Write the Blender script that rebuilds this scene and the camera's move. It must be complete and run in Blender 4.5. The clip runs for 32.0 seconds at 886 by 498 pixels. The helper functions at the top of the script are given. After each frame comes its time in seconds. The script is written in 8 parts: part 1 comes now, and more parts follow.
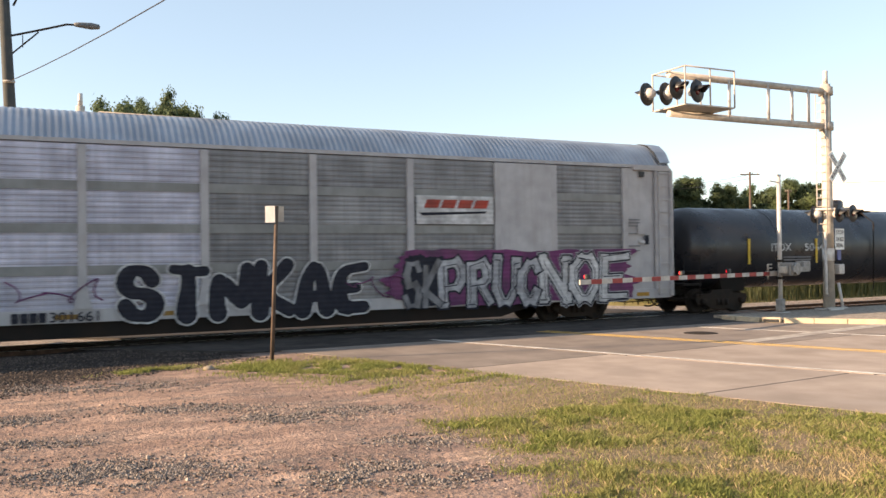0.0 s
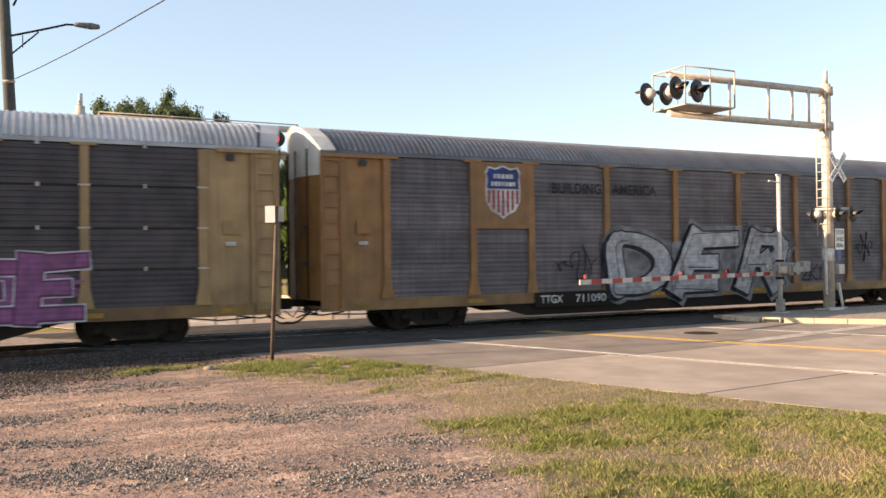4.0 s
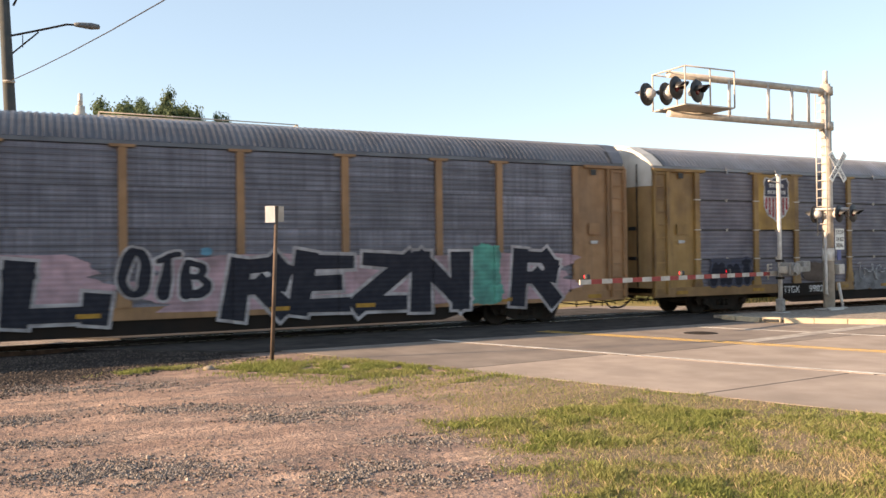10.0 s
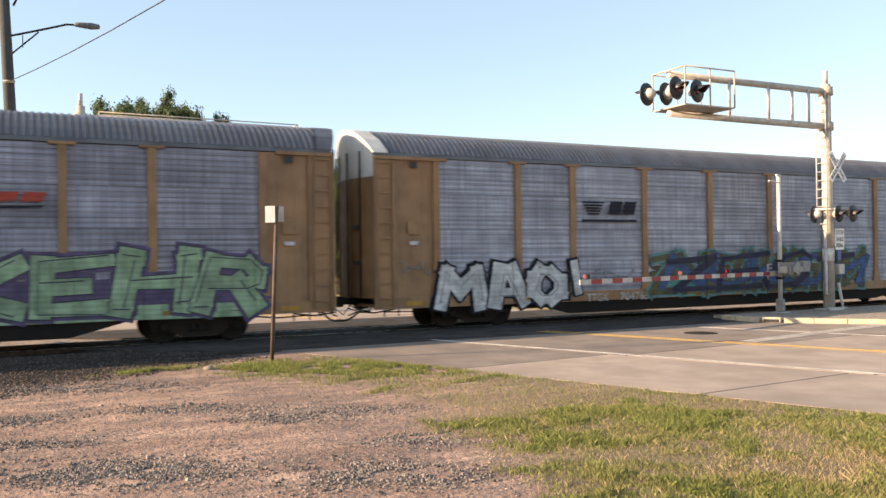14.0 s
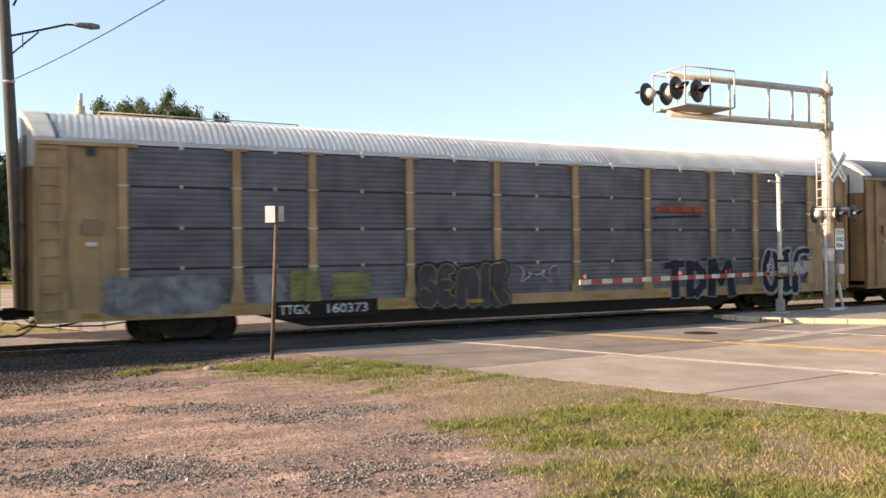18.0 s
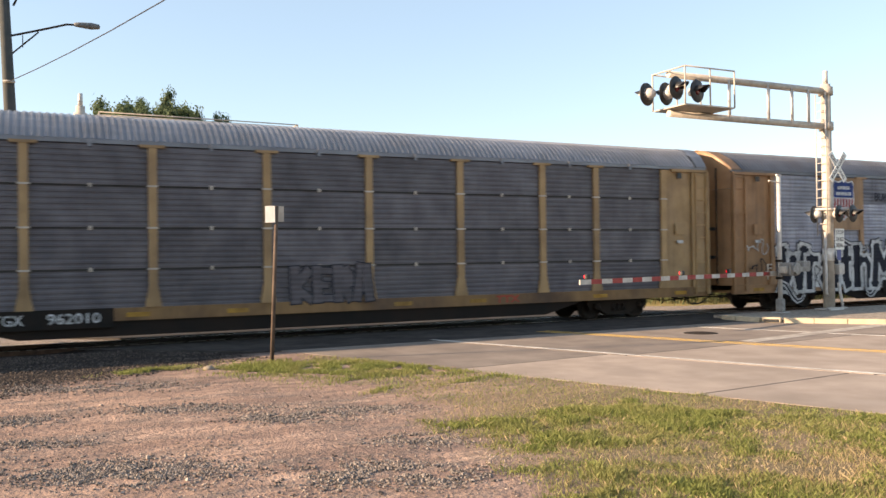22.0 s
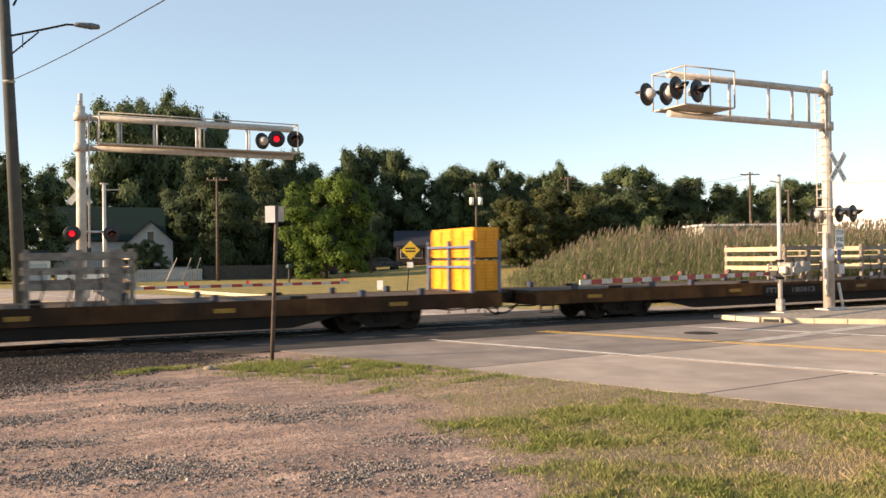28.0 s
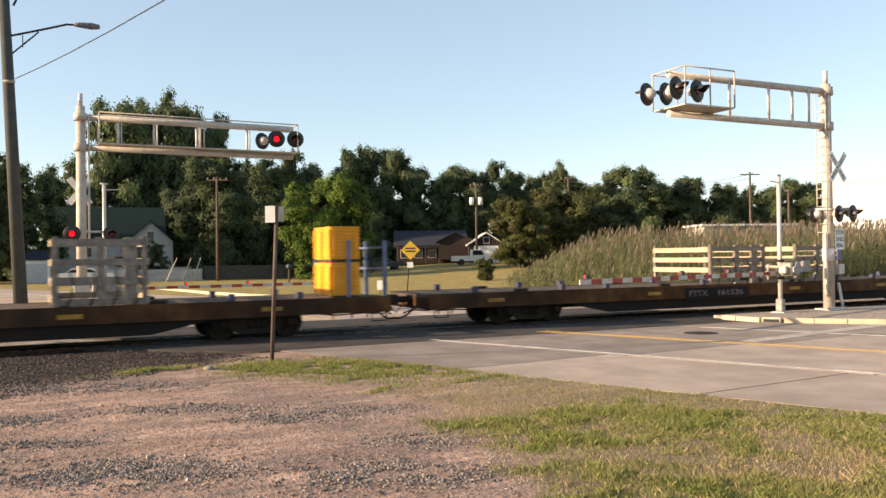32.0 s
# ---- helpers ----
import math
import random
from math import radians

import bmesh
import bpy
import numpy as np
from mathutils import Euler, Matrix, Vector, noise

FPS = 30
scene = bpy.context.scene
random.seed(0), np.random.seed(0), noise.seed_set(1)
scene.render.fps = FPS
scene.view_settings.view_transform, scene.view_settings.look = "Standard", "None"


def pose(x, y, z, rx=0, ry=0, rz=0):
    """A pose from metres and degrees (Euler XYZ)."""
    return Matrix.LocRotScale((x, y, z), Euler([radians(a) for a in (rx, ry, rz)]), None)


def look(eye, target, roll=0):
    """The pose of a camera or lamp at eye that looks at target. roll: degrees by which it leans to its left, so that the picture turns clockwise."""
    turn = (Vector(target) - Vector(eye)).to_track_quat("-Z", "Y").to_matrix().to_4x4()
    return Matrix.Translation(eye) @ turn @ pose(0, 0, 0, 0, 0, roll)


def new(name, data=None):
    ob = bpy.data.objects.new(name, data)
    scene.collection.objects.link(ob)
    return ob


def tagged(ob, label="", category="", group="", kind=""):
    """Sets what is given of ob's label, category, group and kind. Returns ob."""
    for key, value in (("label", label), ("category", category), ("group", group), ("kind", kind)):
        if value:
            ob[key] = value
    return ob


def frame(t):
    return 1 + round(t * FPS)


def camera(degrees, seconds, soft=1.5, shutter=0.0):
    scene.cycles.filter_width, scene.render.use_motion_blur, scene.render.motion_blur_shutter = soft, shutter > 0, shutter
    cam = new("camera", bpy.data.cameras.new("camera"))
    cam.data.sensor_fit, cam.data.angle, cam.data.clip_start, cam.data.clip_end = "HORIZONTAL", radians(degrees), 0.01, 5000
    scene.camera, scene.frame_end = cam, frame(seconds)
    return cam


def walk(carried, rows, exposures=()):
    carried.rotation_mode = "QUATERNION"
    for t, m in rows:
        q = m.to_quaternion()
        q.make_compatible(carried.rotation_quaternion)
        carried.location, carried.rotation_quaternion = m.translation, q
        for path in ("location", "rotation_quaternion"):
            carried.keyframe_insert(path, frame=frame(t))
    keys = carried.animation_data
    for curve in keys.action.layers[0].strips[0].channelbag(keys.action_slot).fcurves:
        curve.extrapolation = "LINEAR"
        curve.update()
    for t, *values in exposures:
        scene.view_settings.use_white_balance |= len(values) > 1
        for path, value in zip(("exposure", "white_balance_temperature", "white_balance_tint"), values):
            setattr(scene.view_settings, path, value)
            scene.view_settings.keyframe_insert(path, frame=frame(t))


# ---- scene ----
cam = camera(56.53, 32.0, soft=1.5, shutter=0.22)
EYE = Vector((0, 0, 2.099))
AIM = Vector((math.sin(radians(26.178)) * math.cos(radians(0.545)), math.cos(radians(26.178)) * math.cos(radians(0.545)), math.sin(radians(0.545))))
STAND = look(EYE, EYE + AIM * 10, -0.751)
walk(cam, [(0, STAND), (32, STAND)], exposures=[(0, 1.39, 7900, 15), (9, 1.39, 7900, 15), (13, 1.39, 7600, 13.5), (24.6, 1.39, 7600, 13.5), (26.2, 1.17, 7700, 13.5), (32, 1.17, 7700, 13.5)])

# ---- daylight: low warm sun along the track, a little behind the train ----
SUN_EL, SUN_AZ = radians(16.5), radians(11.5)
world = bpy.data.worlds.new("sky")
scene.world = world
world.use_nodes = True
wn = world.node_tree
sky = wn.nodes.new("ShaderNodeTexSky")
sky.sky_type = "NISHITA"
sky.sun_disc = False
sky.sun_elevation = SUN_EL
# the sky's rotation counts clockwise from +Y
sky.sun_rotation = -(math.pi / 2 - SUN_AZ)
sky.air_density, sky.dust_density, sky.ozone_density = 0.9, 0.4, 1.6
wn.nodes["Background"].inputs["Strength"].default_value = 0.135
haze = wn.nodes.new("ShaderNodeMix")
haze.data_type = "RGBA"
haze.inputs["Factor"].default_value = 0.45
hz_in = [i for i in haze.inputs if i.type == "RGBA"]
wn.links.new(sky.outputs[0], hz_in[0])
hz_in[1].default_value = (1.55, 2.2, 2.95, 1)  # even summer haze over the whole sky
wn.links.new([o for o in haze.outputs if o.type == "RGBA"][0], wn.nodes["Background"].inputs["Color"])
sun_data = bpy.data.lights.new("sun", "SUN")
sun_data.energy, sun_data.angle, sun_data.color = 5.0, radians(0.6), (1.0, 0.80, 0.60)
sun = new("sun", sun_data)
TO_SUN = Vector((-math.cos(SUN_AZ) * math.cos(SUN_EL), math.sin(SUN_AZ) * math.cos(SUN_EL), math.sin(SUN_EL)))
sun.matrix_world = look(TO_SUN * 100, (0, 0, 0))

# ---- materials ----
MATS = {}


def mat(name, c1, c2=None, rough=0.6, metal=0.0, scale=3.0, detail=6.0, bump=0.15, bscale=30.0, dirt=None, dscale=0.8, damount=0.5, rand=0.0, streak=0.0, glow=0.0, plaid=0.0, ribs=0.0):
    """Two tones mixed by noise, a second coarse layer of dirt, optional rain streaks, fine bump; metres in object space."""
    if name in MATS:
        return MATS[name]
    m = bpy.data.materials.new(name)
    MATS[name] = m
    m.use_nodes = True
    nt = m.node_tree
    b = nt.nodes["Principled BSDF"]
    b.inputs["Roughness"].default_value = rough
    b.inputs["Metallic"].default_value = metal
    if rough >= 0.7:
        b.inputs["Specular IOR Level"].default_value = 0.15  # dusty, matt surfaces
    tc = nt.nodes.new("ShaderNodeTexCoord")
    oi = nt.nodes.new("ShaderNodeObjectInfo")
    add = nt.nodes.new("ShaderNodeVectorMath")
    add.operation = "ADD"
    mul = nt.nodes.new("ShaderNodeVectorMath")
    mul.operation = "SCALE"
    mul.inputs[0].default_value = (37.0, 53.0, 71.0)
    nt.links.new(oi.outputs["Random"], mul.inputs["Scale"])
    nt.links.new(tc.outputs["Object"], add.inputs[0])
    nt.links.new(mul.outputs[0], add.inputs[1])
    co = add.outputs[0]

    def noisy(sc, det, vec=co, lo=0.35, hi=0.65):
        n = nt.nodes.new("ShaderNodeTexNoise")
        n.inputs["Scale"].default_value, n.inputs["Detail"].default_value = sc, det
        nt.links.new(vec, n.inputs["Vector"])
        r = nt.nodes.new("ShaderNodeMapRange")
        r.inputs["From Min"].default_value, r.inputs["From Max"].default_value = lo, hi
        nt.links.new(n.outputs["Fac"], r.inputs["Value"])
        return n.outputs["Fac"], r.outputs["Result"]

    def mix(fac, a, c, mode="MIX"):
        x = nt.nodes.new("ShaderNodeMix")
        x.data_type, x.blend_type = "RGBA", mode
        if isinstance(fac, (int, float)):
            x.inputs["Factor"].default_value = fac
        else:
            nt.links.new(fac, x.inputs["Factor"])
        for s, v in (("A", a), ("B", c)):
            if isinstance(v, tuple):
                [i for i in x.inputs if i.name == s and i.type == "RGBA"][0].default_value = (*v, 1)
            else:
                nt.links.new(v, [i for i in x.inputs if i.name == s and i.type == "RGBA"][0])
        return [o for o in x.outputs if o.type == "RGBA"][0]

    def scaled(fac, k):
        x = nt.nodes.new("ShaderNodeMath")
        x.operation = "MULTIPLY"
        nt.links.new(fac, x.inputs[0])
        x.inputs[1].default_value = k
        return x.outputs[0]

    c2 = c2 or tuple(v * 0.8 for v in c1)
    _, f1 = noisy(scale, detail)
    col = mix(f1, c1, c2)
    if plaid:
        for vec3, k in (((1, 0, 0), 22.0), ((0, 0, 1), 9.0)):
            mp = nt.nodes.new("ShaderNodeMapping")
            mp.inputs["Scale"].default_value = tuple(v * k + (0.15 if v == 0 else 0) for v in vec3)
            nt.links.new(co, mp.inputs["Vector"])
            _, fp = noisy(1.0, 1.0, mp.outputs[0], 0.42, 0.62)
            col = mix(scaled(fp, plaid), col, tuple(v * 0.45 for v in c2))
    if dirt:
        _, f2 = noisy(dscale, 8.0, co, 0.42, 0.72)
        col = mix(scaled(f2, damount), col, dirt)
    if streak:
        mp = nt.nodes.new("ShaderNodeMapping")
        mp.inputs["Scale"].default_value = (7.0, 7.0, 0.35)
        nt.links.new(co, mp.inputs["Vector"])
        _, f3 = noisy(1.0, 6.0, mp.outputs[0], 0.5, 0.8)
        col = mix(scaled(f3, streak), col, dirt or tuple(v * 0.35 for v in c1))
    if rand:
        hsv = nt.nodes.new("ShaderNodeHueSaturation")
        mr = nt.nodes.new("ShaderNodeMapRange")
        mr.inputs["To Min"].default_value, mr.inputs["To Max"].default_value = 1 - rand, 1 + rand
        nt.links.new(oi.outputs["Random"], mr.inputs["Value"])
        nt.links.new(mr.outputs["Result"], hsv.inputs["Value"])
        nt.links.new(col, hsv.inputs["Color"])
        col = hsv.outputs["Color"]
    nt.links.new(col, b.inputs["Base Color"])
    if bump:
        raw, _ = noisy(bscale, 4.0)
        bp = nt.nodes.new("ShaderNodeBump")
        bp.inputs["Strength"].default_value, bp.inputs["Distance"].default_value = bump, 0.6 / bscale
        nt.links.new(raw, bp.inputs["Height"])
        last = bp
        if ribs:  # the corrugation of the sheet below shows in the paint
            sp_ = nt.nodes.new("ShaderNodeSeparateXYZ")
            nt.links.new(tc.outputs["Object"], sp_.inputs[0])
            ph_ = nt.nodes.new("ShaderNodeMath")
            ph_.operation = "MULTIPLY_ADD"
            nt.links.new(sp_.outputs["Z"], ph_.inputs[0])
            ph_.inputs[1].default_value, ph_.inputs[2].default_value = 2 * math.pi / 0.13, 0.4
            wv = nt.nodes.new("ShaderNodeMath")
            wv.operation = "SINE"
            nt.links.new(ph_.outputs[0], wv.inputs[0])
            last = nt.nodes.new("ShaderNodeBump")
            last.inputs["Strength"].default_value, last.inputs["Distance"].default_value = ribs, 0.010
            nt.links.new(wv.outputs[0], last.inputs["Height"])
            nt.links.new(bp.outputs["Normal"], last.inputs["Normal"])
        nt.links.new(last.outputs["Normal"], b.inputs["Normal"])
        rr = nt.nodes.new("ShaderNodeMapRange")
        rr.inputs["To Min"].default_value, rr.inputs["To Max"].default_value = max(0.02, rough - 0.12), min(1, rough + 0.12)
        nt.links.new(f1, rr.inputs["Value"])
        nt.links.new(rr.outputs["Result"], b.inputs["Roughness"])
    if glow:
        b.inputs["Emission Color"].default_value = (*c1, 1)
        b.inputs["Emission Strength"].default_value = glow
    return m


def leafmat(name, c1, c2, trans=0.35, c3=None, scale=1.0, amount=0.8):
    """Leaves: two greens varied per leaf island, with light passing through."""
    if name in MATS:
        return MATS[name]
    m = bpy.data.materials.new(name)
    MATS[name] = m
    m.use_nodes = True
    nt = m.node_tree
    b = nt.nodes["Principled BSDF"]
    b.inputs["Roughness"].default_value = 0.7
    b.inputs["Specular IOR Level"].default_value = 0.15
    geo = nt.nodes.new("ShaderNodeNewGeometry")
    ramp = nt.nodes.new("ShaderNodeMix")
    ramp.data_type = "RGBA"
    nt.links.new(geo.outputs["Random Per Island"], ramp.inputs["Factor"])
    ins = [i for i in ramp.inputs if i.type == "RGBA"]
    ins[0].default_value, ins[1].default_value = (*c1, 1), (*c2, 1)
    out = [o for o in ramp.outputs if o.type == "RGBA"][0]
    if c3:
        tc = nt.nodes.new("ShaderNodeTexCoord")
        nz = nt.nodes.new("ShaderNodeTexNoise")
        nz.inputs["Scale"].default_value, nz.inputs["Detail"].default_value = scale, 4
        nt.links.new(tc.outputs["Object"], nz.inputs["Vector"])
        mr = nt.nodes.new("ShaderNodeMapRange")
        mr.inputs["From Min"].default_value, mr.inputs["From Max"].default_value = 0.42, 0.62
        mr.inputs["To Max"].default_value = amount
        nt.links.new(nz.outputs["Fac"], mr.inputs["Value"])
        px_ = nt.nodes.new("ShaderNodeMix")
        px_.data_type = "RGBA"
        nt.links.new(mr.outputs["Result"], px_.inputs["Factor"])
        pin = [i for i in px_.inputs if i.type == "RGBA"]
        nt.links.new(out, pin[0])
        pin[1].default_value = (*c3, 1)
        out = [o for o in px_.outputs if o.type == "RGBA"][0]
    nt.links.new(out, b.inputs["Base Color"])
    tr = nt.nodes.new("ShaderNodeBsdfTranslucent")
    nt.links.new(out, tr.inputs["Color"])
    mx = nt.nodes.new("ShaderNodeMixShader")
    mx.inputs[0].default_value = trans
    nt.links.new(b.outputs[0], mx.inputs[1])
    nt.links.new(tr.outputs[0], mx.inputs[2])
    nt.links.new(mx.outputs[0], nt.nodes["Material Output"].inputs["Surface"])
    return m


GRIME = (0.045, 0.036, 0.030)
STEEL = mat("dark_steel", (0.020, 0.018, 0.017), (0.038, 0.030, 0.025), 0.8, 0.1, 5, dirt=(0.06, 0.034, 0.02), damount=0.4)
WHEEL = mat("wheel_steel", (0.024, 0.020, 0.018), (0.042, 0.032, 0.026), 0.75, 0.2, 8)
TREAD = mat("polished_tread", (0.35, 0.33, 0.31), (0.25, 0.22, 0.2), 0.3, 0.9, 8)
GALV = mat("galvanised_steel", (0.52, 0.465, 0.40), (0.42, 0.375, 0.325), 0.6, 0.1, 6, dirt=(0.22, 0.17, 0.13), damount=0.35, streak=0.2)
ALU = mat("aluminium_mast", (0.56, 0.53, 0.50), (0.45, 0.42, 0.40), 0.5, 0.1, 6, dirt=(0.3, 0.24, 0.2), damount=0.3)
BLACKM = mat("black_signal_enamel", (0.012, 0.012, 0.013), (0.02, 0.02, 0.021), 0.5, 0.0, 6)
WHITEPAINT = mat("white_paint", (0.80, 0.79, 0.76), (0.68, 0.66, 0.62), 0.5, 0, 5, dirt=(0.45, 0.38, 0.3), damount=0.3)
REDLIT = mat("lit_red_lens", (0.9, 0.012, 0.03), (0.9, 0.01, 0.025), 0.3, 0, 8, bump=0, glow=0.55)
REDLENS = mat("dark_red_lens", (0.12, 0.008, 0.01), (0.09, 0.006, 0.008), 0.15, 0, 8, bump=0)
WOODPOST = mat("weathered_wood_pole", (0.13, 0.095, 0.075), (0.08, 0.06, 0.05), 0.85, 0, 4, streak=0.4)
CONC = mat("kerb_concrete", (0.60, 0.50, 0.36), (0.48, 0.40, 0.29), 0.85, 0, 4, dirt=(0.2, 0.17, 0.14), damount=0.4)


# ---- mesh helpers ----
def part(name, bm, material, parent=None, label="", m=None, smooth=False):
    """Link a bmesh or a finished mesh as ONE mesh object, under a thing or a part."""
    if isinstance(bm, bmesh.types.BMesh):
        me = bpy.data.meshes.new(name)
        if smooth:
            for fc in bm.faces:
                fc.smooth = True
        bm.to_mesh(me)
        bm.free()
    else:
        me = bm
    if material and (not me.materials or me.materials[0] != material):
        if me.materials:
            me = me.copy()
            me.materials.clear()
        me.materials.append(material)
    ob = new(name, me)
    if parent:
        ob.parent = parent
    if m is not None:
        ob.matrix_basis = m
    if label:
        ob["label"] = label
    return ob


SHARED = {}


def shared(key, material, build):
    """A mesh built once for each key and material, shared by all objects that look alike."""
    k = (key, material.name)
    if k not in SHARED:
        bm = build()
        me = bpy.data.meshes.new(str(key[0]) if isinstance(key, tuple) else key)
        bm.to_mesh(me)
        bm.free()
        me.materials.append(material)
        SHARED[k] = me
    return SHARED[k]


def box(bm, x0, x1, y0, y1, z0, z1, bev=0.0):
    vs = [bm.verts.new(p) for p in ((x0, y0, z0), (x1, y0, z0), (x1, y1, z0), (x0, y1, z0), (x0, y0, z1), (x1, y0, z1), (x1, y1, z1), (x0, y1, z1))]
    fs = [bm.faces.new([vs[i] for i in q]) for q in ((3, 2, 1, 0), (4, 5, 6, 7), (0, 1, 5, 4), (1, 2, 6, 5), (2, 3, 7, 6), (3, 0, 4, 7))]
    if bev:
        es = list({e for fc in fs for e in fc.edges})
        bmesh.ops.bevel(bm, geom=es, offset=bev, segments=1, affect="EDGES", profile=0.5)
    return vs


def boxm(x0, x1, y0, y1, z0, z1, bev=0.0):
    bm = bmesh.new()
    box(bm, x0, x1, y0, y1, z0, z1, bev)
    return bm


def tube(bm, a, b, r0, r1=None, seg=10, caps=True):
    a, b = Vector(a), Vector(b)
    r1 = r0 if r1 is None else r1
    ax = (b - a).normalized()
    up = Vector((0, 0, 1)) if abs(ax.z) < 0.95 else Vector((1, 0, 0))
    u = ax.cross(up).normalized()
    v = ax.cross(u)
    ra = [bm.verts.new(a + (u * math.cos(t) + v * math.sin(t)) * r0) for t in (2 * math.pi * i / seg for i in range(seg))]
    rb = [bm.verts.new(b + (u * math.cos(t) + v * math.sin(t)) * r1) for t in (2 * math.pi * i / seg for i in range(seg))]
    for i in range(seg):
        fc = bm.faces.new((ra[i], rb[i], rb[(i + 1) % seg], ra[(i + 1) % seg]))
        fc.smooth = True
    if caps:
        bm.faces.new(ra)
        bm.faces.new(rb[::-1])


def tubem(a, b, r0, r1=None, seg=10):
    bm = bmesh.new()
    tube(bm, a, b, r0, r1, seg)
    return bm


def pathm(points, r, seg=8):
    """One continuous pipe through the points."""
    bm = bmesh.new()
    ps = [Vector(p) for p in points]
    rings = []
    u = None
    for i, p in enumerate(ps):
        d = (ps[min(i + 1, len(ps) - 1)] - ps[max(i - 1, 0)]).normalized()
        if u is None:
            u = d.orthogonal().normalized()
        u = (u - d * u.dot(d)).normalized()
        v = d.cross(u)
        rings.append([bm.verts.new(p + (u * math.cos(t) + v * math.sin(t)) * r) for t in (2 * math.pi * k / seg for k in range(seg))])
    for a_, b_2 in zip(rings, rings[1:]):
        for k in range(seg):
            bm.faces.new((a_[k], a_[(k + 1) % seg], b_2[(k + 1) % seg], b_2[k])).smooth = True
    bm.faces.new(rings[0][::-1])
    bm.faces.new(rings[-1])
    return bm


def plate(pts, y0, y1):
    """A flat plate of the outline pts (x, z), from y0 (front) to y1."""
    bm = bmesh.new()
    fr = [bm.verts.new((x, y0, z)) for x, z in pts]
    bk = [bm.verts.new((x, y1, z)) for x, z in pts]
    bm.faces.new(fr)
    bm.faces.new(bk[::-1])
    n = len(pts)
    for i in range(n):
        bm.faces.new((fr[i], bk[i], bk[(i + 1) % n], fr[(i + 1) % n]))
    bmesh.ops.recalc_face_normals(bm, faces=bm.faces)
    return bm


def lathe(profile, seg=20, axis="Y"):
    """Turn a profile of (radius, along) about the axis."""
    bm = bmesh.new()
    rings = []
    for r, h in profile:
        ring = []
        for i in range(seg):
            t = 2 * math.pi * i / seg
            c, s = r * math.cos(t), r * math.sin(t)
            ring.append(bm.verts.new({"Y": (c, h, s), "X": (h, c, s), "Z": (c, s, h)}[axis]))
        rings.append(ring)
    for p, q in zip(rings, rings[1:]):
        for i in range(seg):
            fc = bm.faces.new((p[i], p[(i + 1) % seg], q[(i + 1) % seg], q[i]))
            fc.smooth = True
    if profile[0][0] > 1e-4:
        bm.faces.new(rings[0])
    if profile[-1][0] > 1e-4:
        bm.faces.new(rings[-1])
    bmesh.ops.remove_doubles(bm, verts=bm.verts, dist=1e-5)
    bmesh.ops.recalc_face_normals(bm, faces=bm.faces)
    return bm


FONTS = {}


def letters(word, bold=0.0):
    """The outline of a word in the built-in font as a flat mesh (x, z), scaled to a 1 x 1 box; its true width to height ratio."""
    key = (word, bold)
    if key not in FONTS:
        cu = bpy.data.curves.new("lettering", "FONT")
        cu.body, cu.size, cu.offset, cu.fill_mode = word, 1.0, bold, "FRONT"
        cu.resolution_u = 3
        ob = bpy.data.objects.new("lettering", cu)
        me = ob.to_mesh()
        pts = [(v.co.x, v.co.y) for v in me.vertices]
        faces = [tuple(p.vertices) for p in me.polygons]
        ob.to_mesh_clear()
        bpy.data.objects.remove(ob)
        bpy.data.curves.remove(cu)
        FONTS[key] = (pts, faces)
    return FONTS[key]


def textm(word, x0, x1, z0, z1, y, bold=0.0, slant=0.0, wave=0.0, flare=0.0, seed=0):
    """Lettering stretched into a box of a wall that faces -y; slant, wave and flare give hand-drawn shapes."""
    pts, faces = letters(word, bold)
    base, _ = letters(word, 0.0)
    ax, bx = min(p[0] for p in base), max(p[0] for p in base)
    az, bz = min(p[1] for p in base), max(p[1] for p in base)
    rnd = random.Random(seed + len(word))
    ph = [rnd.uniform(0, 6.28) for _ in range(4)]
    vs = []
    for px, pz in pts:
        u, v = (px - ax) / (bx - ax), (pz - az) / (bz - az)
        w = v + wave * (math.sin(u * 9 + ph[0]) * 0.5 + math.sin(u * 23 + ph[1]) * 0.35) * (0.35 + v)
        x = x0 + (x1 - x0) * (u + slant * (v - 0.5) + flare * 0.05 * math.sin(v * 6 + ph[2] + u * 12))
        vs.append((x, y, z0 + (z1 - z0) * w))
    me = bpy.data.meshes.new("lettering")
    me.from_pydata(vs, [], faces)
    return me


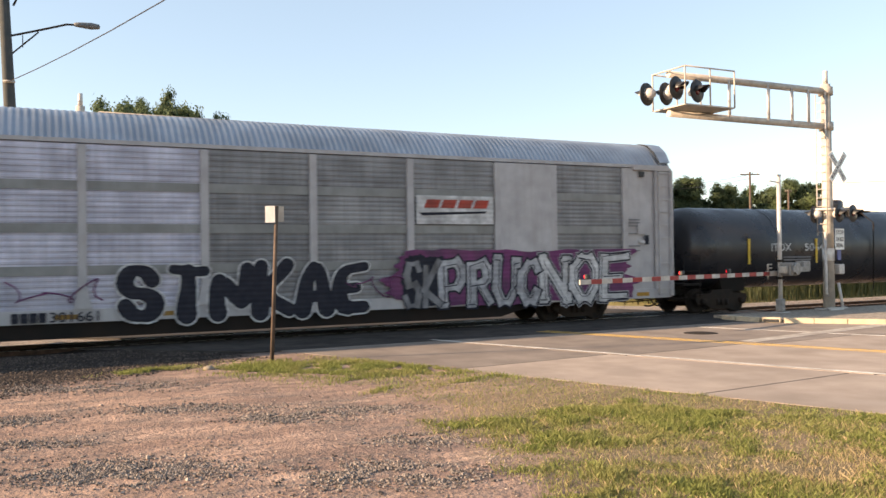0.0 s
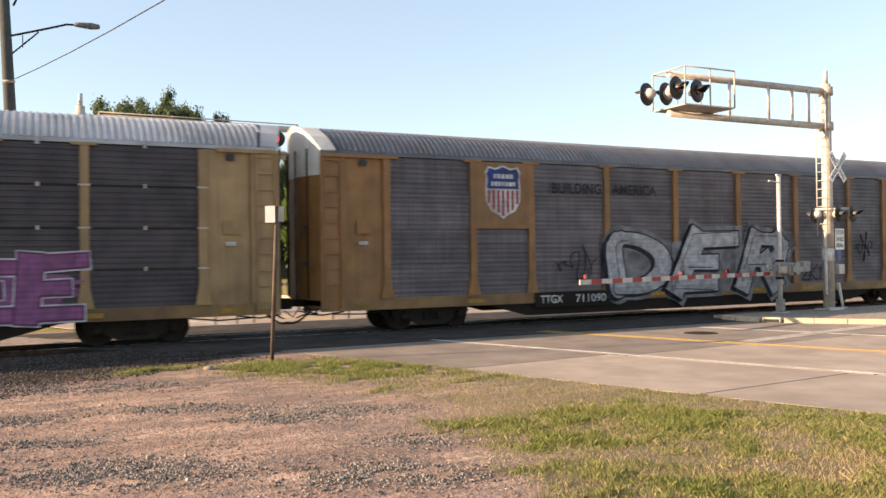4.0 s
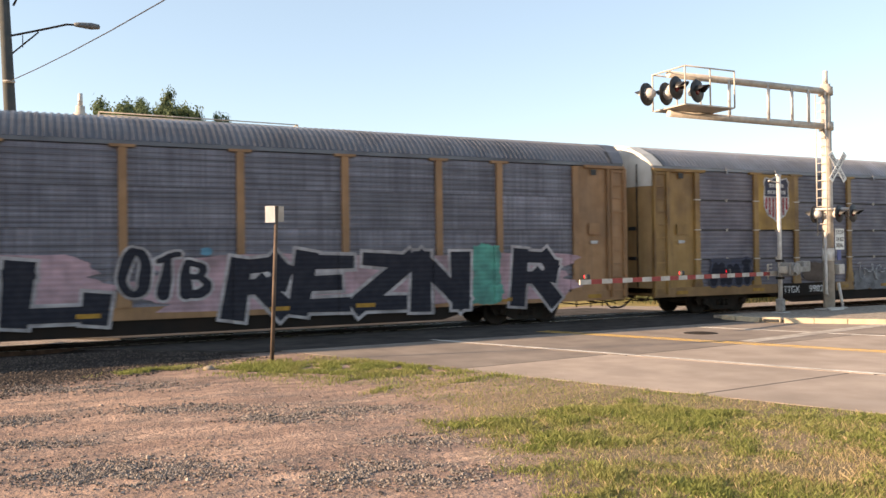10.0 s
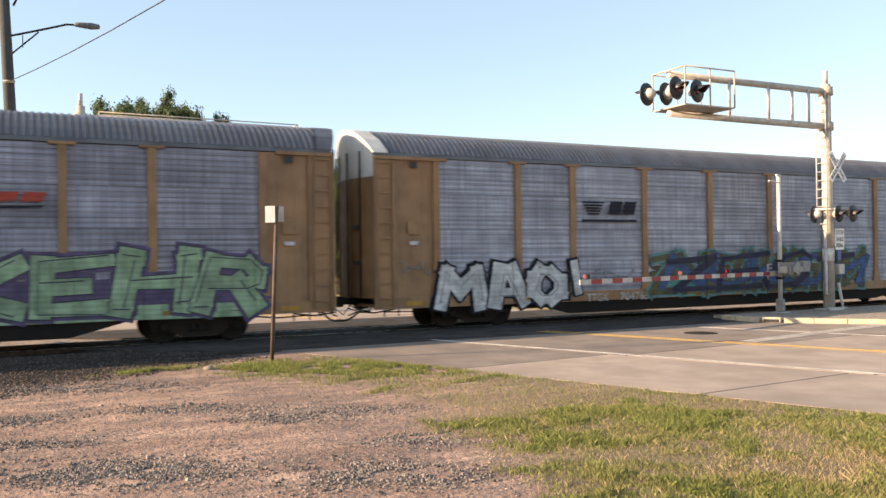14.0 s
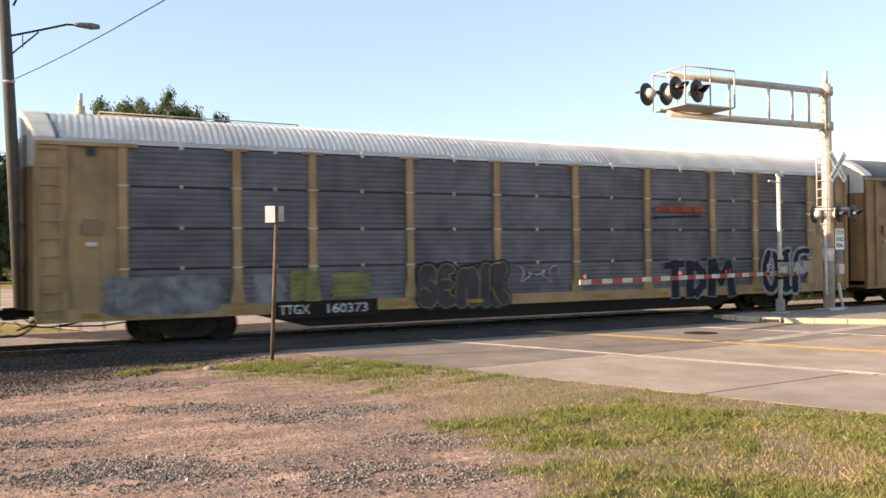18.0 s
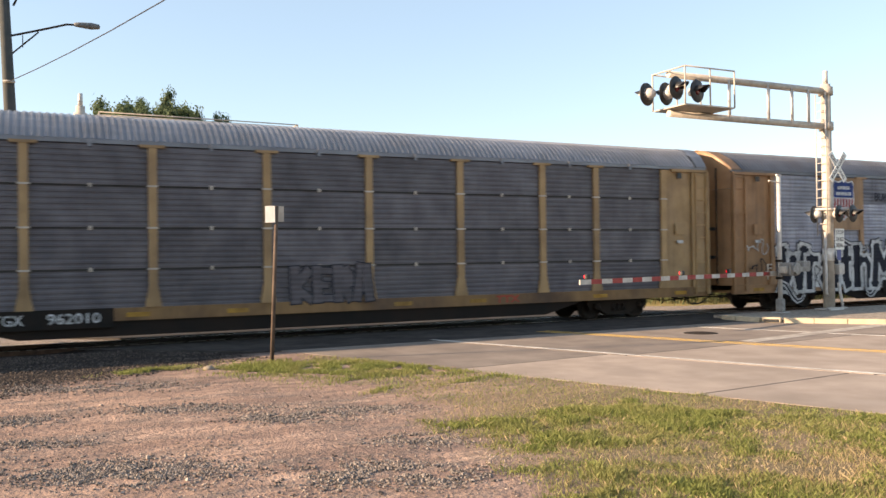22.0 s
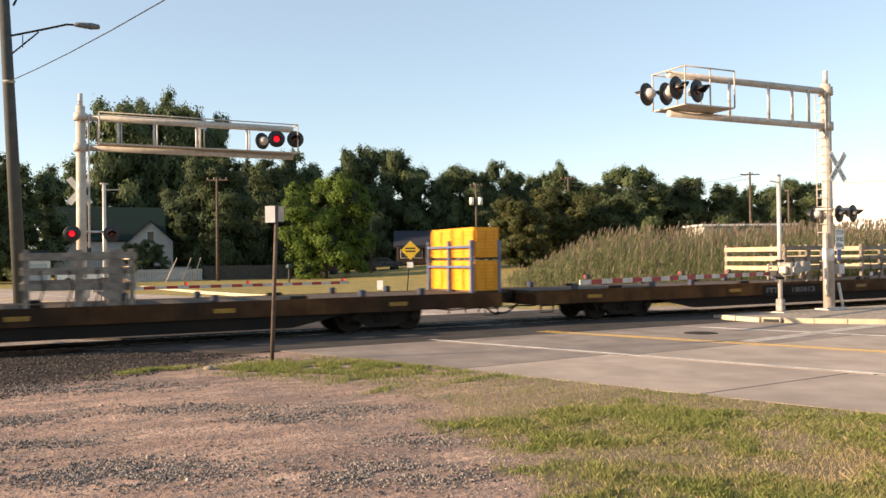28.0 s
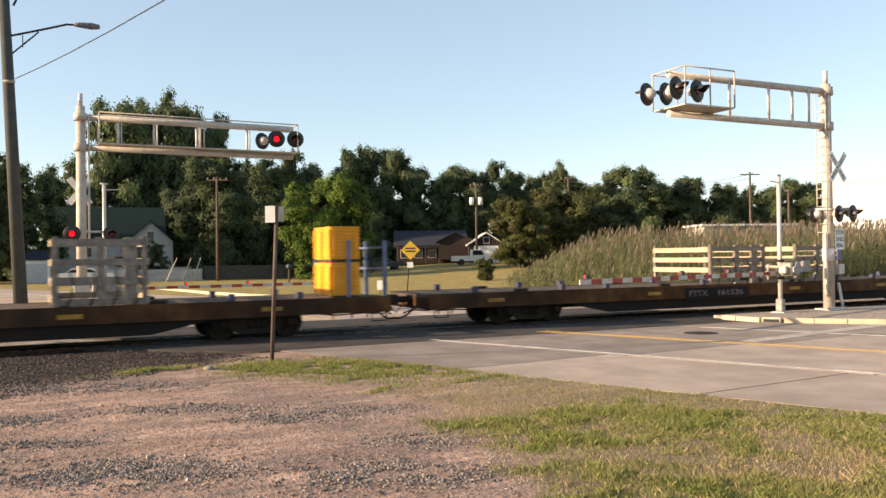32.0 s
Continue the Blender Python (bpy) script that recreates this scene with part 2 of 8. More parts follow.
# letterforms for sprayed lettering: strokes on a ten by ten cell, each point two digits (x, z), "a" for ten
ALPHABET = {
    "A": "00 3a 7a a0/23 83", "B": "00 0a 7a 98 76 05/66 a3 80 00", "C": "98 7a 3a 07 03 30 70 92", "D": "00 0a 5a 97 93 50 00",
    "E": "aa 0a 00 a0/05 75", "F": "aa 0a 00/05 75", "G": "98 7a 3a 07 03 30 70 93 95 65", "H": "00 0a/a0 aa/05 a5", "I": "1a 9a/5a 50/10 90",
    "K": "00 0a/9a 04 a0", "L": "0a 00 a0 a2", "M": "00 1a 54 9a a0", "N": "00 0a a0 aa", "O": "3a 7a a7 a3 70 30 03 07 3a",
    "P": "00 0a 7a 98 96 74 04", "Q": "0a 7a a7 a3 70 20 02 0a/74 a0", "R": "00 0a 7a 98 96 75 05/55 a0", "S": "98 7a 2a 07 25 75 a3 80 20 02", "T": "0a aa/5a 50",
    "U": "0a 03 30 70 a3 aa", "W": "0a 20 57 80 aa", "Y": "0a 55 aa/55 50", "Z": "0a aa 00 a0", "!": "5a 54/51 50", ".": "42 62",
    "i": "57 50/5a 59", "l": "5a 50", "a": "06 28 78 96 90/94 24 02 20 60 93", "h": "0a 00/05 37 77 95 90", "t": "4a 42 60 90/07 97",
    "r": "07 00/05 37 87", "c": "86 67 37 05 02 30 60 81", "e": "04 94 97 38 05 02 30 91", "n": "07 00/05 38 78 96 90", "k": "00 0a/97 04 a0",
    "0": "3a 7a a7 a3 70 30 03 07 3a", "1": "27 5a 50", "2": "08 3a 7a 97 00 a0", "9": "95 35 07 3a 7a a7 a4 60 20", "8": "5a 98 75 35 08 5a/75 a2 70 30 02 35",
}
NARROW = {"I": 0.7, "!": 0.5, ".": 0.45, "M": 1.3, "W": 1.4, "1": 0.6, "i": 0.4, "t": 0.75, "l": 0.4, "r": 0.75, "c": 0.8}


def letter_strokes(word, x0, x1, z0, z1, weight, round_, slant, wave, seed, serif):
    """The middle lines of a sprayed word, letter by letter: lists of points (x, z) with a half width each."""
    rnd = random.Random(seed * 31 + len(word))
    ws = [NARROW.get(ch, 1.0) * rnd.uniform(0.94, 1.06) for ch in word]
    hgt = z1 - z0
    at, out = 0.0, []
    for ch, w in zip(word, ws):
        c0, c1 = x0 + (x1 - x0) * at / sum(ws), x0 + (x1 - x0) * (at + w) / sum(ws)
        at += w
        hw = weight * hgt * 0.5
        ux, uz = max(0.1 * hgt, (c1 - c0) - 1.75 * hw), hgt - 2 * hw
        tilt = slant + rnd.uniform(-0.5, 0.5) * wave
        lift, grow = rnd.uniform(-0.25, 0.35) * wave * hgt, 1 + rnd.uniform(-0.5, 0.6) * wave
        ph = [rnd.uniform(0, 6.28) for _ in range(4)]
        strokes = []
        for run in ALPHABET[ch].split("/"):
            pts = [(int(q[0], 11) / 10, int(q[1], 11) / 10) for q in run.split()]
            if serif and ch not in ".!":
                for (ex, ez), (fx, fz) in ((pts[0], pts[1]), (pts[-1], pts[-2])):
                    if ez in (0.0, 1.0) and abs(ex - fx) < 0.45:
                        strokes.append(([(ex - serif, ez), (ex + serif, ez)], 0.62))
            if round_:
                for _ in range(2):
                    q = [pts[0]]
                    for (ax, az), (bx, bz) in zip(pts, pts[1:]):
                        q += [(ax * 0.75 + bx * 0.25, az * 0.75 + bz * 0.25), (ax * 0.25 + bx * 0.75, az * 0.25 + bz * 0.75)]
                    pts = q + [pts[-1]]
            strokes.append((pts, 1.0))
        placed = []
        for pts, k in strokes:
            line_, wide = [], []
            for u, v in pts:
                uu = u + wave * 0.5 * math.sin(v * 3.1 + ph[0]) + wave * 0.22 * math.sin(v * 8 + u * 5 + ph[1])
                vv = v * grow + wave * 0.45 * math.sin(u * 3.3 + ph[2]) * (0.25 + v)
                line_.append((c0 + 0.87 * hw + ux * (uu + tilt * (v - 0.5)), z0 + hw + lift * v + uz * vv))
                wide.append(hw * k * (1 + 0.35 * wave * 4 * math.sin(v * 4 + u * 2 + ph[3])) * (1.12 - 0.24 * v if round_ else 1))
            placed.append((line_, wide))
        out.append(placed)
    return out


def sprayed(letters_, grow, y, round_, step=0.0012, dx=0.0, dz=0.0):
    """Fat strokes round the middle lines, each letter a little over the one before it."""
    bm = bmesh.new()

    def face(pts, yy):
        bm.faces.new([bm.verts.new((px + dx, yy, pz + dz)) for px, pz in pts])

    for li, placed in enumerate(letters_):
        yy = y - step * li
        for pts, wide in placed:
            for i in range(len(pts) - 1):
                (ax, az), (bx, bz) = pts[i], pts[i + 1]
                d = math.hypot(bx - ax, bz - az) or 1e-4
                ex, ez = (bx - ax) / d, (bz - az) / d
                lean = 0.62 + 0.38 * abs(ez)  # flat strokes are thinner than upright ones
                wa, wb = wide[i] * lean + grow, wide[i + 1] * lean + grow
                ka, kb = (0, 0) if round_ else (wa * 0.92, wb * 0.92)
                face([(ax - ex * ka - ez * wa, az - ez * ka + ex * wa), (ax - ex * ka + ez * wa, az - ez * ka - ex * wa), (bx + ex * kb + ez * wb, bz + ez * kb - ex * wb), (bx + ex * kb - ez * wb, bz + ez * kb + ex * wb)], yy)
                yy -= 0.00003
                if round_:
                    for (cx, cz), w in (((ax, az), wa), ((bx, bz), wb)) if i == 0 else (((bx, bz), wb),):
                        face([(cx + w * math.cos(-k * math.pi / 6), cz + w * math.sin(-k * math.pi / 6)) for k in range(12)], yy)
                        yy -= 0.00003
    bmesh.ops.recalc_face_normals(bm, faces=bm.faces)
    for fc in bm.faces:
        if fc.normal.y > 0:
            fc.normal_flip()
    return bm


def drape(bm, lift=0.046, near=0.205):
    """Lay a sheet of paint into the bays between the posts, and over the posts where it crosses them."""
    xs = [v.co.x for v in bm.verts]
    for e in EDGES[1:-1]:
        for off in (-near - 0.006, -near, near, near + 0.006):
            if min(xs) < e + off < max(xs):
                bmesh.ops.bisect_plane(bm, geom=bm.verts[:] + bm.edges[:] + bm.faces[:], plane_co=(e + off, 0, 0), plane_no=(1, 0, 0))
    for v in bm.verts:
        if min(abs(v.co.x - e) for e in EDGES) > near + 0.003:
            v.co.y += lift
    return bm


# ---- ground ----
RN = Vector((0.923, 0.385, 0)).normalized()   # across the road
RD = Vector((-0.385, 0.923, 0)).normalized()  # along the road, away from the camera


def road_pt(u, v, z=0.0):
    p = RN * u + RD * v
    return Vector((p.x, p.y, z))


def smooth(a, b, x):
    t = min(1, max(0, (x - a) / (b - a)))
    return t * t * (3 - 2 * t)


def ground_h(x, y):
    """Height of the ground: level by the track, a field that rises beyond it, small relief on the lot."""
    u = x * RN.x + y * RN.y
    z = -0.008 - 0.04 * smooth(9.7, 10.0, u) * smooth(28.3, 28.0, u) * smooth(18.4, 18.7, y) - 0.04 * smooth(12.05, 12.4, u) * smooth(26.4, 26.1, u)
    far = smooth(42, 100, math.hypot(x, y))
    z += far * (0.05 + 1.35 * smooth(18, 50, x - 0.05 * y)) * smooth(20, 40, y)
    if y < 19:
        z += 0.05 * noise.noise(Vector((x * 0.35, y * 0.35, 0))) * smooth(11.5, 10.3, u)
        z += 0.018 * noise.noise(Vector((x * 1.9, y * 1.9, 3))) * smooth(11.6, 11, u)
        z += 0.016 * (0.45 + noise.noise(Vector((x * 2.3, y * 2.3, 9)))) * smooth(11.0, 11.5, u) * smooth(12.3, 11.95, u)
    bed = smooth(20.7, 21.5, y) * smooth(24.9, 24.1, y)
    z -= 0.11 * bed * (1 - smooth(8.6, 9.8, u) * smooth(31.0, 29.8, u))
    if u > 30 and 25 < y < 45 and x > 10:
        z -= 0.35 * smooth(25, 29, y) * smooth(45, 40, y) * smooth(30, 33, u)
    return z


def ground_material():
    m = bpy.data.materials.new("lot_ground")
    m.use_nodes = True
    nt = m.node_tree
    b = nt.nodes["Principled BSDF"]
    b.inputs["Roughness"].default_value = 0.95
    b.inputs["Specular IOR Level"].default_value = 0.1
    tc = nt.nodes.new("ShaderNodeTexCoord")
    sep = nt.nodes.new("ShaderNodeSeparateXYZ")
    nt.links.new(tc.outputs["Object"], sep.inputs[0])

    def noisy(sc, det, lo, hi):
        n = nt.nodes.new("ShaderNodeTexNoise")
        n.inputs["Scale"].default_value, n.inputs["Detail"].default_value = sc, det
        nt.links.new(tc.outputs["Object"], n.inputs["Vector"])
        r = nt.nodes.new("ShaderNodeMapRange")
        r.inputs["From Min"].default_value, r.inputs["From Max"].default_value = lo, hi
        nt.links.new(n.outputs["Fac"], r.inputs["Value"])
        return n.outputs["Fac"], r.outputs["Result"]

    def math_(op, a, c=0.0):
        x = nt.nodes.new("ShaderNodeMath")
        x.operation = op
        for i, v in enumerate((a, c)):
            if isinstance(v, (int, float)):
                x.inputs[i].default_value = v
            else:
                nt.links.new(v, x.inputs[i])
        return x.outputs[0]

    def span(v, lo, hi):
        r = nt.nodes.new("ShaderNodeMapRange")
        r.inputs["From Min"].default_value, r.inputs["From Max"].default_value = lo, hi
        nt.links.new(v, r.inputs["Value"])
        return r.outputs["Result"]

    def mix(fac, a, c):
        x = nt.nodes.new("ShaderNodeMix")
        x.data_type = "RGBA"
        nt.links.new(fac, x.inputs["Factor"])
        ins = [i for i in x.inputs if i.type == "RGBA"]
        for i, v in zip(ins, (a, c)):
            if isinstance(v, tuple):
                i.default_value = (*v, 1)
            else:
                nt.links.new(v, i)
        return [o for o in x.outputs if o.type == "RGBA"][0]

    X, Y = sep.outputs[0], sep.outputs[1]
    # ruts and wash lines run across the lot, along the camera's right
    mp = nt.nodes.new("ShaderNodeMapping")
    mp.inputs["Rotation"].default_value = (0, 0, radians(20))
    mp.inputs["Scale"].default_value = (0.35, 1.5, 1.0)
    nt.links.new(tc.outputs["Object"], mp.inputs["Vector"])

    def streaky(sc, det, lo, hi):
        n = nt.nodes.new("ShaderNodeTexNoise")
        n.inputs["Scale"].default_value, n.inputs["Detail"].default_value = sc, det
        nt.links.new(mp.outputs[0], n.inputs["Vector"])
        return span(n.outputs["Fac"], lo, hi)

    s0 = streaky(1.1, 7, 0.42, 0.60)
    s1 = streaky(2.7, 8, 0.44, 0.62)
    _, n0 = noisy(0.22, 5, 0.40, 0.60)
    _, n1 = noisy(0.75, 8, 0.38, 0.62)
    _, n2 = noisy(3.1, 9, 0.38, 0.64)
    _, n3 = noisy(31, 6, 0.35, 0.66)
    wob, _ = noisy(0.8, 6, 0, 1)
    w = math_("MULTIPLY", math_("SUBTRACT", wob, 0.5), 3.4)
    dirt = mix(s0, (0.60, 0.415, 0.32), (0.27, 0.182, 0.150))
    dirt = mix(math_("MULTIPLY", s1, 0.6), dirt, (0.40, 0.26, 0.195))
    dirt = mix(math_("MULTIPLY", n1, 0.6), dirt, (0.25, 0.178, 0.148))
    dirt = mix(math_("MULTIPLY", streaky(6.0, 8, 0.47, 0.60), 0.55), dirt, (0.18, 0.132, 0.112))
    dirt = mix(math_("MULTIPLY", n2, 0.42), dirt, (0.17, 0.12, 0.100))
    dirt = mix(math_("MULTIPLY", n0, 0.35), dirt, (0.44, 0.295, 0.225))
    dirt = mix(math_("MULTIPLY", n3, 0.30), dirt, (0.15, 0.112, 0.096))
    vor = nt.nodes.new("ShaderNodeTexVoronoi")
    vor.inputs["Scale"].default_value = 34
    nt.links.new(tc.outputs["Object"], vor.inputs["Vector"])
    vs_ = nt.nodes.new("ShaderNodeSeparateColor")
    nt.links.new(vor.outputs["Color"], vs_.inputs[0])
    stone = mix(vs_.outputs[0], (0.075, 0.068, 0.066), (0.27, 0.235, 0.215))
    gravel = mix(math_("MULTIPLY", n3, 0.6), stone, (0.11, 0.09, 0.08))
    gm = streaky(1.6, 8, 0.52, 0.62)
    col = mix(math_("MULTIPLY", gm, math_("ADD", math_("MULTIPLY", n2, 0.4), 0.3)), dirt, gravel)
    # grass verge by the road
    gdist = math_("ADD", math_("ADD", X, math_("MULTIPLY", Y, -0.105)), math_("MULTIPLY", w, 0.8))
    g1 = span(gdist, 3.3, 4.7)
    grass = mix(n2, (0.15, 0.135, 0.055), (0.25, 0.195, 0.11))
    grass = mix(math_("MULTIPLY", n1, 0.8), grass, (0.30, 0.215, 0.145))
    grass = mix(math_("MULTIPLY", n3, 0.5), grass, (0.085, 0.078, 0.035))
    near = span(math_("ADD", Y, math_("MULTIPLY", w, 0.5)), 11.8, 9.6)
    col = mix(math_("MULTIPLY", math_("MULTIPLY", g1, near), 0.8), col, grass)
    # dark ballast and patched asphalt beside the rails, with standing shade in the colour
    dline = math_("SUBTRACT", math_("ADD", Y, math_("MULTIPLY", w, 0.6)), math_("MULTIPLY", X, 0.62))
    dark = mix(n3, (0.032, 0.026, 0.024), (0.062, 0.050, 0.045))
    col = mix(math_("MULTIPLY", span(dline, 15.1, 16.3), span(Y, 24.0, 23.7)), col, dark)
    # ballast on the far side, then the field
    ball = mix(vs_.outputs[0], (0.16, 0.135, 0.12), (0.42, 0.36, 0.32))
    col = mix(math_("MULTIPLY", span(Y, 23.5, 23.8), span(Y, 27.8, 27.2)), col, ball)
    field = mix(n1, (0.37, 0.27, 0.115), (0.27, 0.21, 0.082))
    field = mix(math_("MULTIPLY", n2, 0.6), field, (0.15, 0.155, 0.055))
    col = mix(span(math_("ADD", Y, math_("MULTIPLY", w, 0.5)), 27.6, 28.4), col, field)
    nt.links.new(col, b.inputs["Base Color"])
    bp = nt.nodes.new("ShaderNodeBump")
    bp.inputs["Strength"].default_value, bp.inputs["Distance"].default_value = 0.55, 0.03
    _, n4 = noisy(9.0, 8, 0.3, 0.7)
    hsum = math_("ADD", math_("MULTIPLY", n3, 0.45), math_("MULTIPLY", n4, 1.0))
    nt.links.new(hsum, bp.inputs["Height"])
    nt.links.new(bp.outputs["Normal"], b.inputs["Normal"])
    return m


def graded(lo, hi, fine0, fine1, step, grow=1.22):
    xs = [fine0 + step * i for i in range(int((fine1 - fine0) / step) + 1)]
    s, v = step, xs[-1]
    while v < hi:
        s *= grow
        v += s
        xs.append(v)
    s, v = step, xs[0]
    while v > lo:
        s *= grow
        v -= s
        xs.insert(0, v)
    return xs


gx = graded(-1500, 1800, -4, 26, 0.3)
gy = graded(-600, 2500, 2, 30, 0.3)
verts = [(x, y, ground_h(x, y)) for y in gy for x in gx]
nx = len(gx)
faces = [(j * nx + i, j * nx + i + 1, (j + 1) * nx + i + 1, (j + 1) * nx + i) for j in range(len(gy) - 1) for i in range(nx - 1)]
me = bpy.data.meshes.new("ground")
me.from_pydata(verts, [], faces)
for p in me.polygons:
    p.use_smooth = True
me.materials.append(ground_material())
ground = tagged(new("ground", me), "gravelly dirt lot with grass verges and a dry field", "ground", kind="structure")

# ---- road: concrete slabs with worn joints, asphalt at the crossing ----
SLAB = mat("road_concrete", (0.405, 0.330, 0.274), (0.315, 0.257, 0.216), 0.8, 0, 1.2, 8, 0.25, 60, dirt=(0.22, 0.18, 0.15), dscale=0.35, damount=0.55, rand=0.06)
SLABOIL = mat("oiled_concrete", (0.285, 0.236, 0.20), (0.215, 0.18, 0.156), 0.8, 0, 1.2, 8, 0.25, 60, dirt=(0.15, 0.125, 0.11), dscale=0.35, damount=0.55, rand=0.06)
ASPH = mat("crossing_asphalt", (0.055, 0.048, 0.045), (0.038, 0.034, 0.032), 0.9, 0, 2, 8, 0.4, 70, dirt=(0.11, 0.10, 0.09), damount=0.4)
BED = mat("road_bed", (0.035, 0.03, 0.027), (0.02, 0.018, 0.016), 0.95, 0, 6)
LINEW = mat("road_white", (0.70, 0.69, 0.66), (0.52, 0.50, 0.47), 0.7, 0, 9, dirt=(0.28, 0.26, 0.24), dscale=2.5, damount=0.7)
LINEY = mat("road_yellow", (0.60, 0.36, 0.06), (0.48, 0.30, 0.07), 0.7, 0, 9, dirt=(0.28, 0.24, 0.18), dscale=2.5, damount=0.7)


def quad_prism(pts, z0, z1):
    bm = bmesh.new()
    lo = [bm.verts.new((p.x, p.y, z0)) for p in pts]
    hi = [bm.verts.new((p.x, p.y, z1)) for p in pts]
    bm.faces.new(lo[::-1])
    bm.faces.new(hi)
    n = len(pts)
    for i in range(n):
        bm.faces.new((lo[i], lo[(i + 1) % n], hi[(i + 1) % n], hi[i]))
    bmesh.ops.recalc_face_normals(bm, faces=bm.faces)
    return bm


road = part("road", quad_prism([road_pt(11.75, -40), road_pt(26.6, -40), road_pt(26.6, 150), road_pt(11.75, 150)], -0.06, -0.012), BED)
tagged(road, "pale concrete road with worn joints and painted lines", "road", kind="structure")


def along(u, y):
    """The v at which the road's line u reaches the world's y."""
    return (y - u * RN.y) / RD.y


LANES = [11.7, 15.35, 19.0, 22.6, 26.5]
JOINTS = [-25.45 + 4.35 * i for i in range(11)] + [18.58]
for a0, a1 in zip(LANES, LANES[1:]):
    for y0, y1 in zip(JOINTS, JOINTS[1:]):
        if y1 - y0 < 0.1:
            continue
        g = 0.024
        part("slab", quad_prism([road_pt(a0 + g, along(a0, y0) + g), road_pt(a1 - g, along(a1, y0 + 0.35) + g), road_pt(a1 - g, along(a1, min(18.6, y1 + 0.35)) - g), road_pt(a0 + g, along(a0, y1) - g)], -0.012, 0.004), SLABOIL if y0 > 13.5 else SLAB, road)
    for y0 in [26.9 + 4.5 * i for i in range(20)]:
        g = 0.012
        part("slab", quad_prism([road_pt(a0 + g, along(a0, y0) + g), road_pt(a1 - g, along(a1, y0) + g), road_pt(a1 - g, along(a1, y0 + 4.5) - g), road_pt(a0 + g, along(a0, y0 + 4.5) - g)], -0.012, 0.004), SLAB, road)
# asphalt approaches, split at the rails
for y0, y1 in ((18.6, 21.86), (22.19, 23.37), (23.70, 26.85)):
    part("asphalt_strip", quad_prism([road_pt(11.3, along(11.3, y0)), road_pt(28.4, along(28.4, y0)), road_pt(28.4, along(28.4, y1)), road_pt(9.2, along(9.2, y1))], -0.05, 0.004), ASPH, road)


def line(u0, u1, ya, yb, m, name, z=0.0085):
    return part(name, quad_prism([road_pt(u0, along(u0, ya)), road_pt(u1, along(u1, ya)), road_pt(u1, along(u1, yb)), road_pt(u0, along(u0, yb))], z - 0.003, z), m, road)


line(15.47, 15.58, -26, 18.9, LINEW, "edge_line")
line(18.78, 18.89, -26, 19.3, LINEY, "centre_line")
line(19.04, 19.15, -26, 19.3, LINEY, "centre_line")
line(22.45, 22.56, -26, 17.9, LINEW, "lane_line")
for u0, u1 in ((15.47, 15.58), (22.45, 22.56)):
    line(u0, u1, 27.2, 110, LINEW, "edge_line")
line(18.78, 18.89, 27.2, 110, LINEY, "centre_line")
line(19.04, 19.15, 27.2, 110, LINEY, "centre_line")
# stop line across the far lanes
sa, sb = Vector((15.0, 14.3, 0)), Vector((21.9, 15.6, 0))
sn = (sb - sa).normalized().cross(Vector((0, 0, 1))) * 0.22
part("stop_line", quad_prism([sa + sn, sb + sn, sb - sn, sa - sn], 0.0075, 0.0105), mat("worn_stop_line", (0.50, 0.46, 0.41), (0.36, 0.32, 0.28), 0.8, 0, 5, dirt=(0.26, 0.22, 0.19), dscale=1.2, damount=0.9), road)
mh = part("manhole_cover", lathe([(0.0, 0.0), (0.42, 0.0), (0.44, -0.004), (0.44, -0.02)], 28, "Z"), STEEL, None, m=pose(15.64, 16.51, 0.009))
tagged(mh, "round dark iron manhole cover in the road", "manhole cover")
# kerbs with an inlet
def kerb_run(points, name, h=0.15, w=0.18):
    pieces = []
    for p, q in zip(points, points[1:]):
        d = (Vector(q) - Vector(p)).normalized()
        n = Vector((-d.y, d.x, 0)) * w / 2
        P, Q = Vector(p) + d * 0.01, Vector(q) - d * 0.01
        pieces.append(part("kerb_stone", quad_prism([P - n, Q - n, Q + n, P + n], -0.05, h), CONC))
    top = tagged(pieces[0], "pale concrete kerb beside the crossing", "kerb", kind="structure")
    top.name = name
    for o in pieces[1:]:
        o.parent = top
    return top


kerb_run([(19.50, 19.55, 0), (19.47, 18.95, 0), (19.58, 18.12, 0)], "kerb_1", 0.14)
inlet = part("storm_inlet", boxm(-0.27, 0.27, -0.12, 0.12, 0, 0.16, 0.02), CONC, None, m=pose(19.74, 17.86, 0.0, 0, 0, -57))
tagged(inlet, "kerb inlet with a dark slot", "storm drain")
part("slot", boxm(-0.22, 0.22, -0.132, -0.121, 0.02, 0.11), BLACKM, inlet)
kerb_run([(19.92, 17.58, 0), (20.48, 16.98, 0), (21.08, 16.32, 0), (21.76, 15.60, 0), (22.5, 14.75, 0), (23.9, 13.0, 0), (25.2, 10.8, 0), (27.0, 6.5, 0), (30.4, -2, 0)], "kerb_2")
isl = part("island_fill", quad_prism([Vector(p) for p in ((19.56, 18.95, 0), (19.66, 18.2, 0), (19.82, 17.9, 0), (20.0, 17.64, 0), (20.56, 17.04, 0), (21.16, 16.38, 0), (21.84, 15.66, 0), (22.58, 14.8, 0), (23.98, 13.05, 0), (25.28, 10.8, 0), (40, 10.8, 0), (40, 20.6, 0), (19.7, 20.2, 0))], -0.05, 0.09), mat("island_gravel", (0.40, 0.34, 0.28), (0.22, 0.19, 0.16), 0.95, 0, 9, 8, 0.6, 25))
tagged(isl, "gravel-filled verge behind the kerb", "verge", kind="structure")
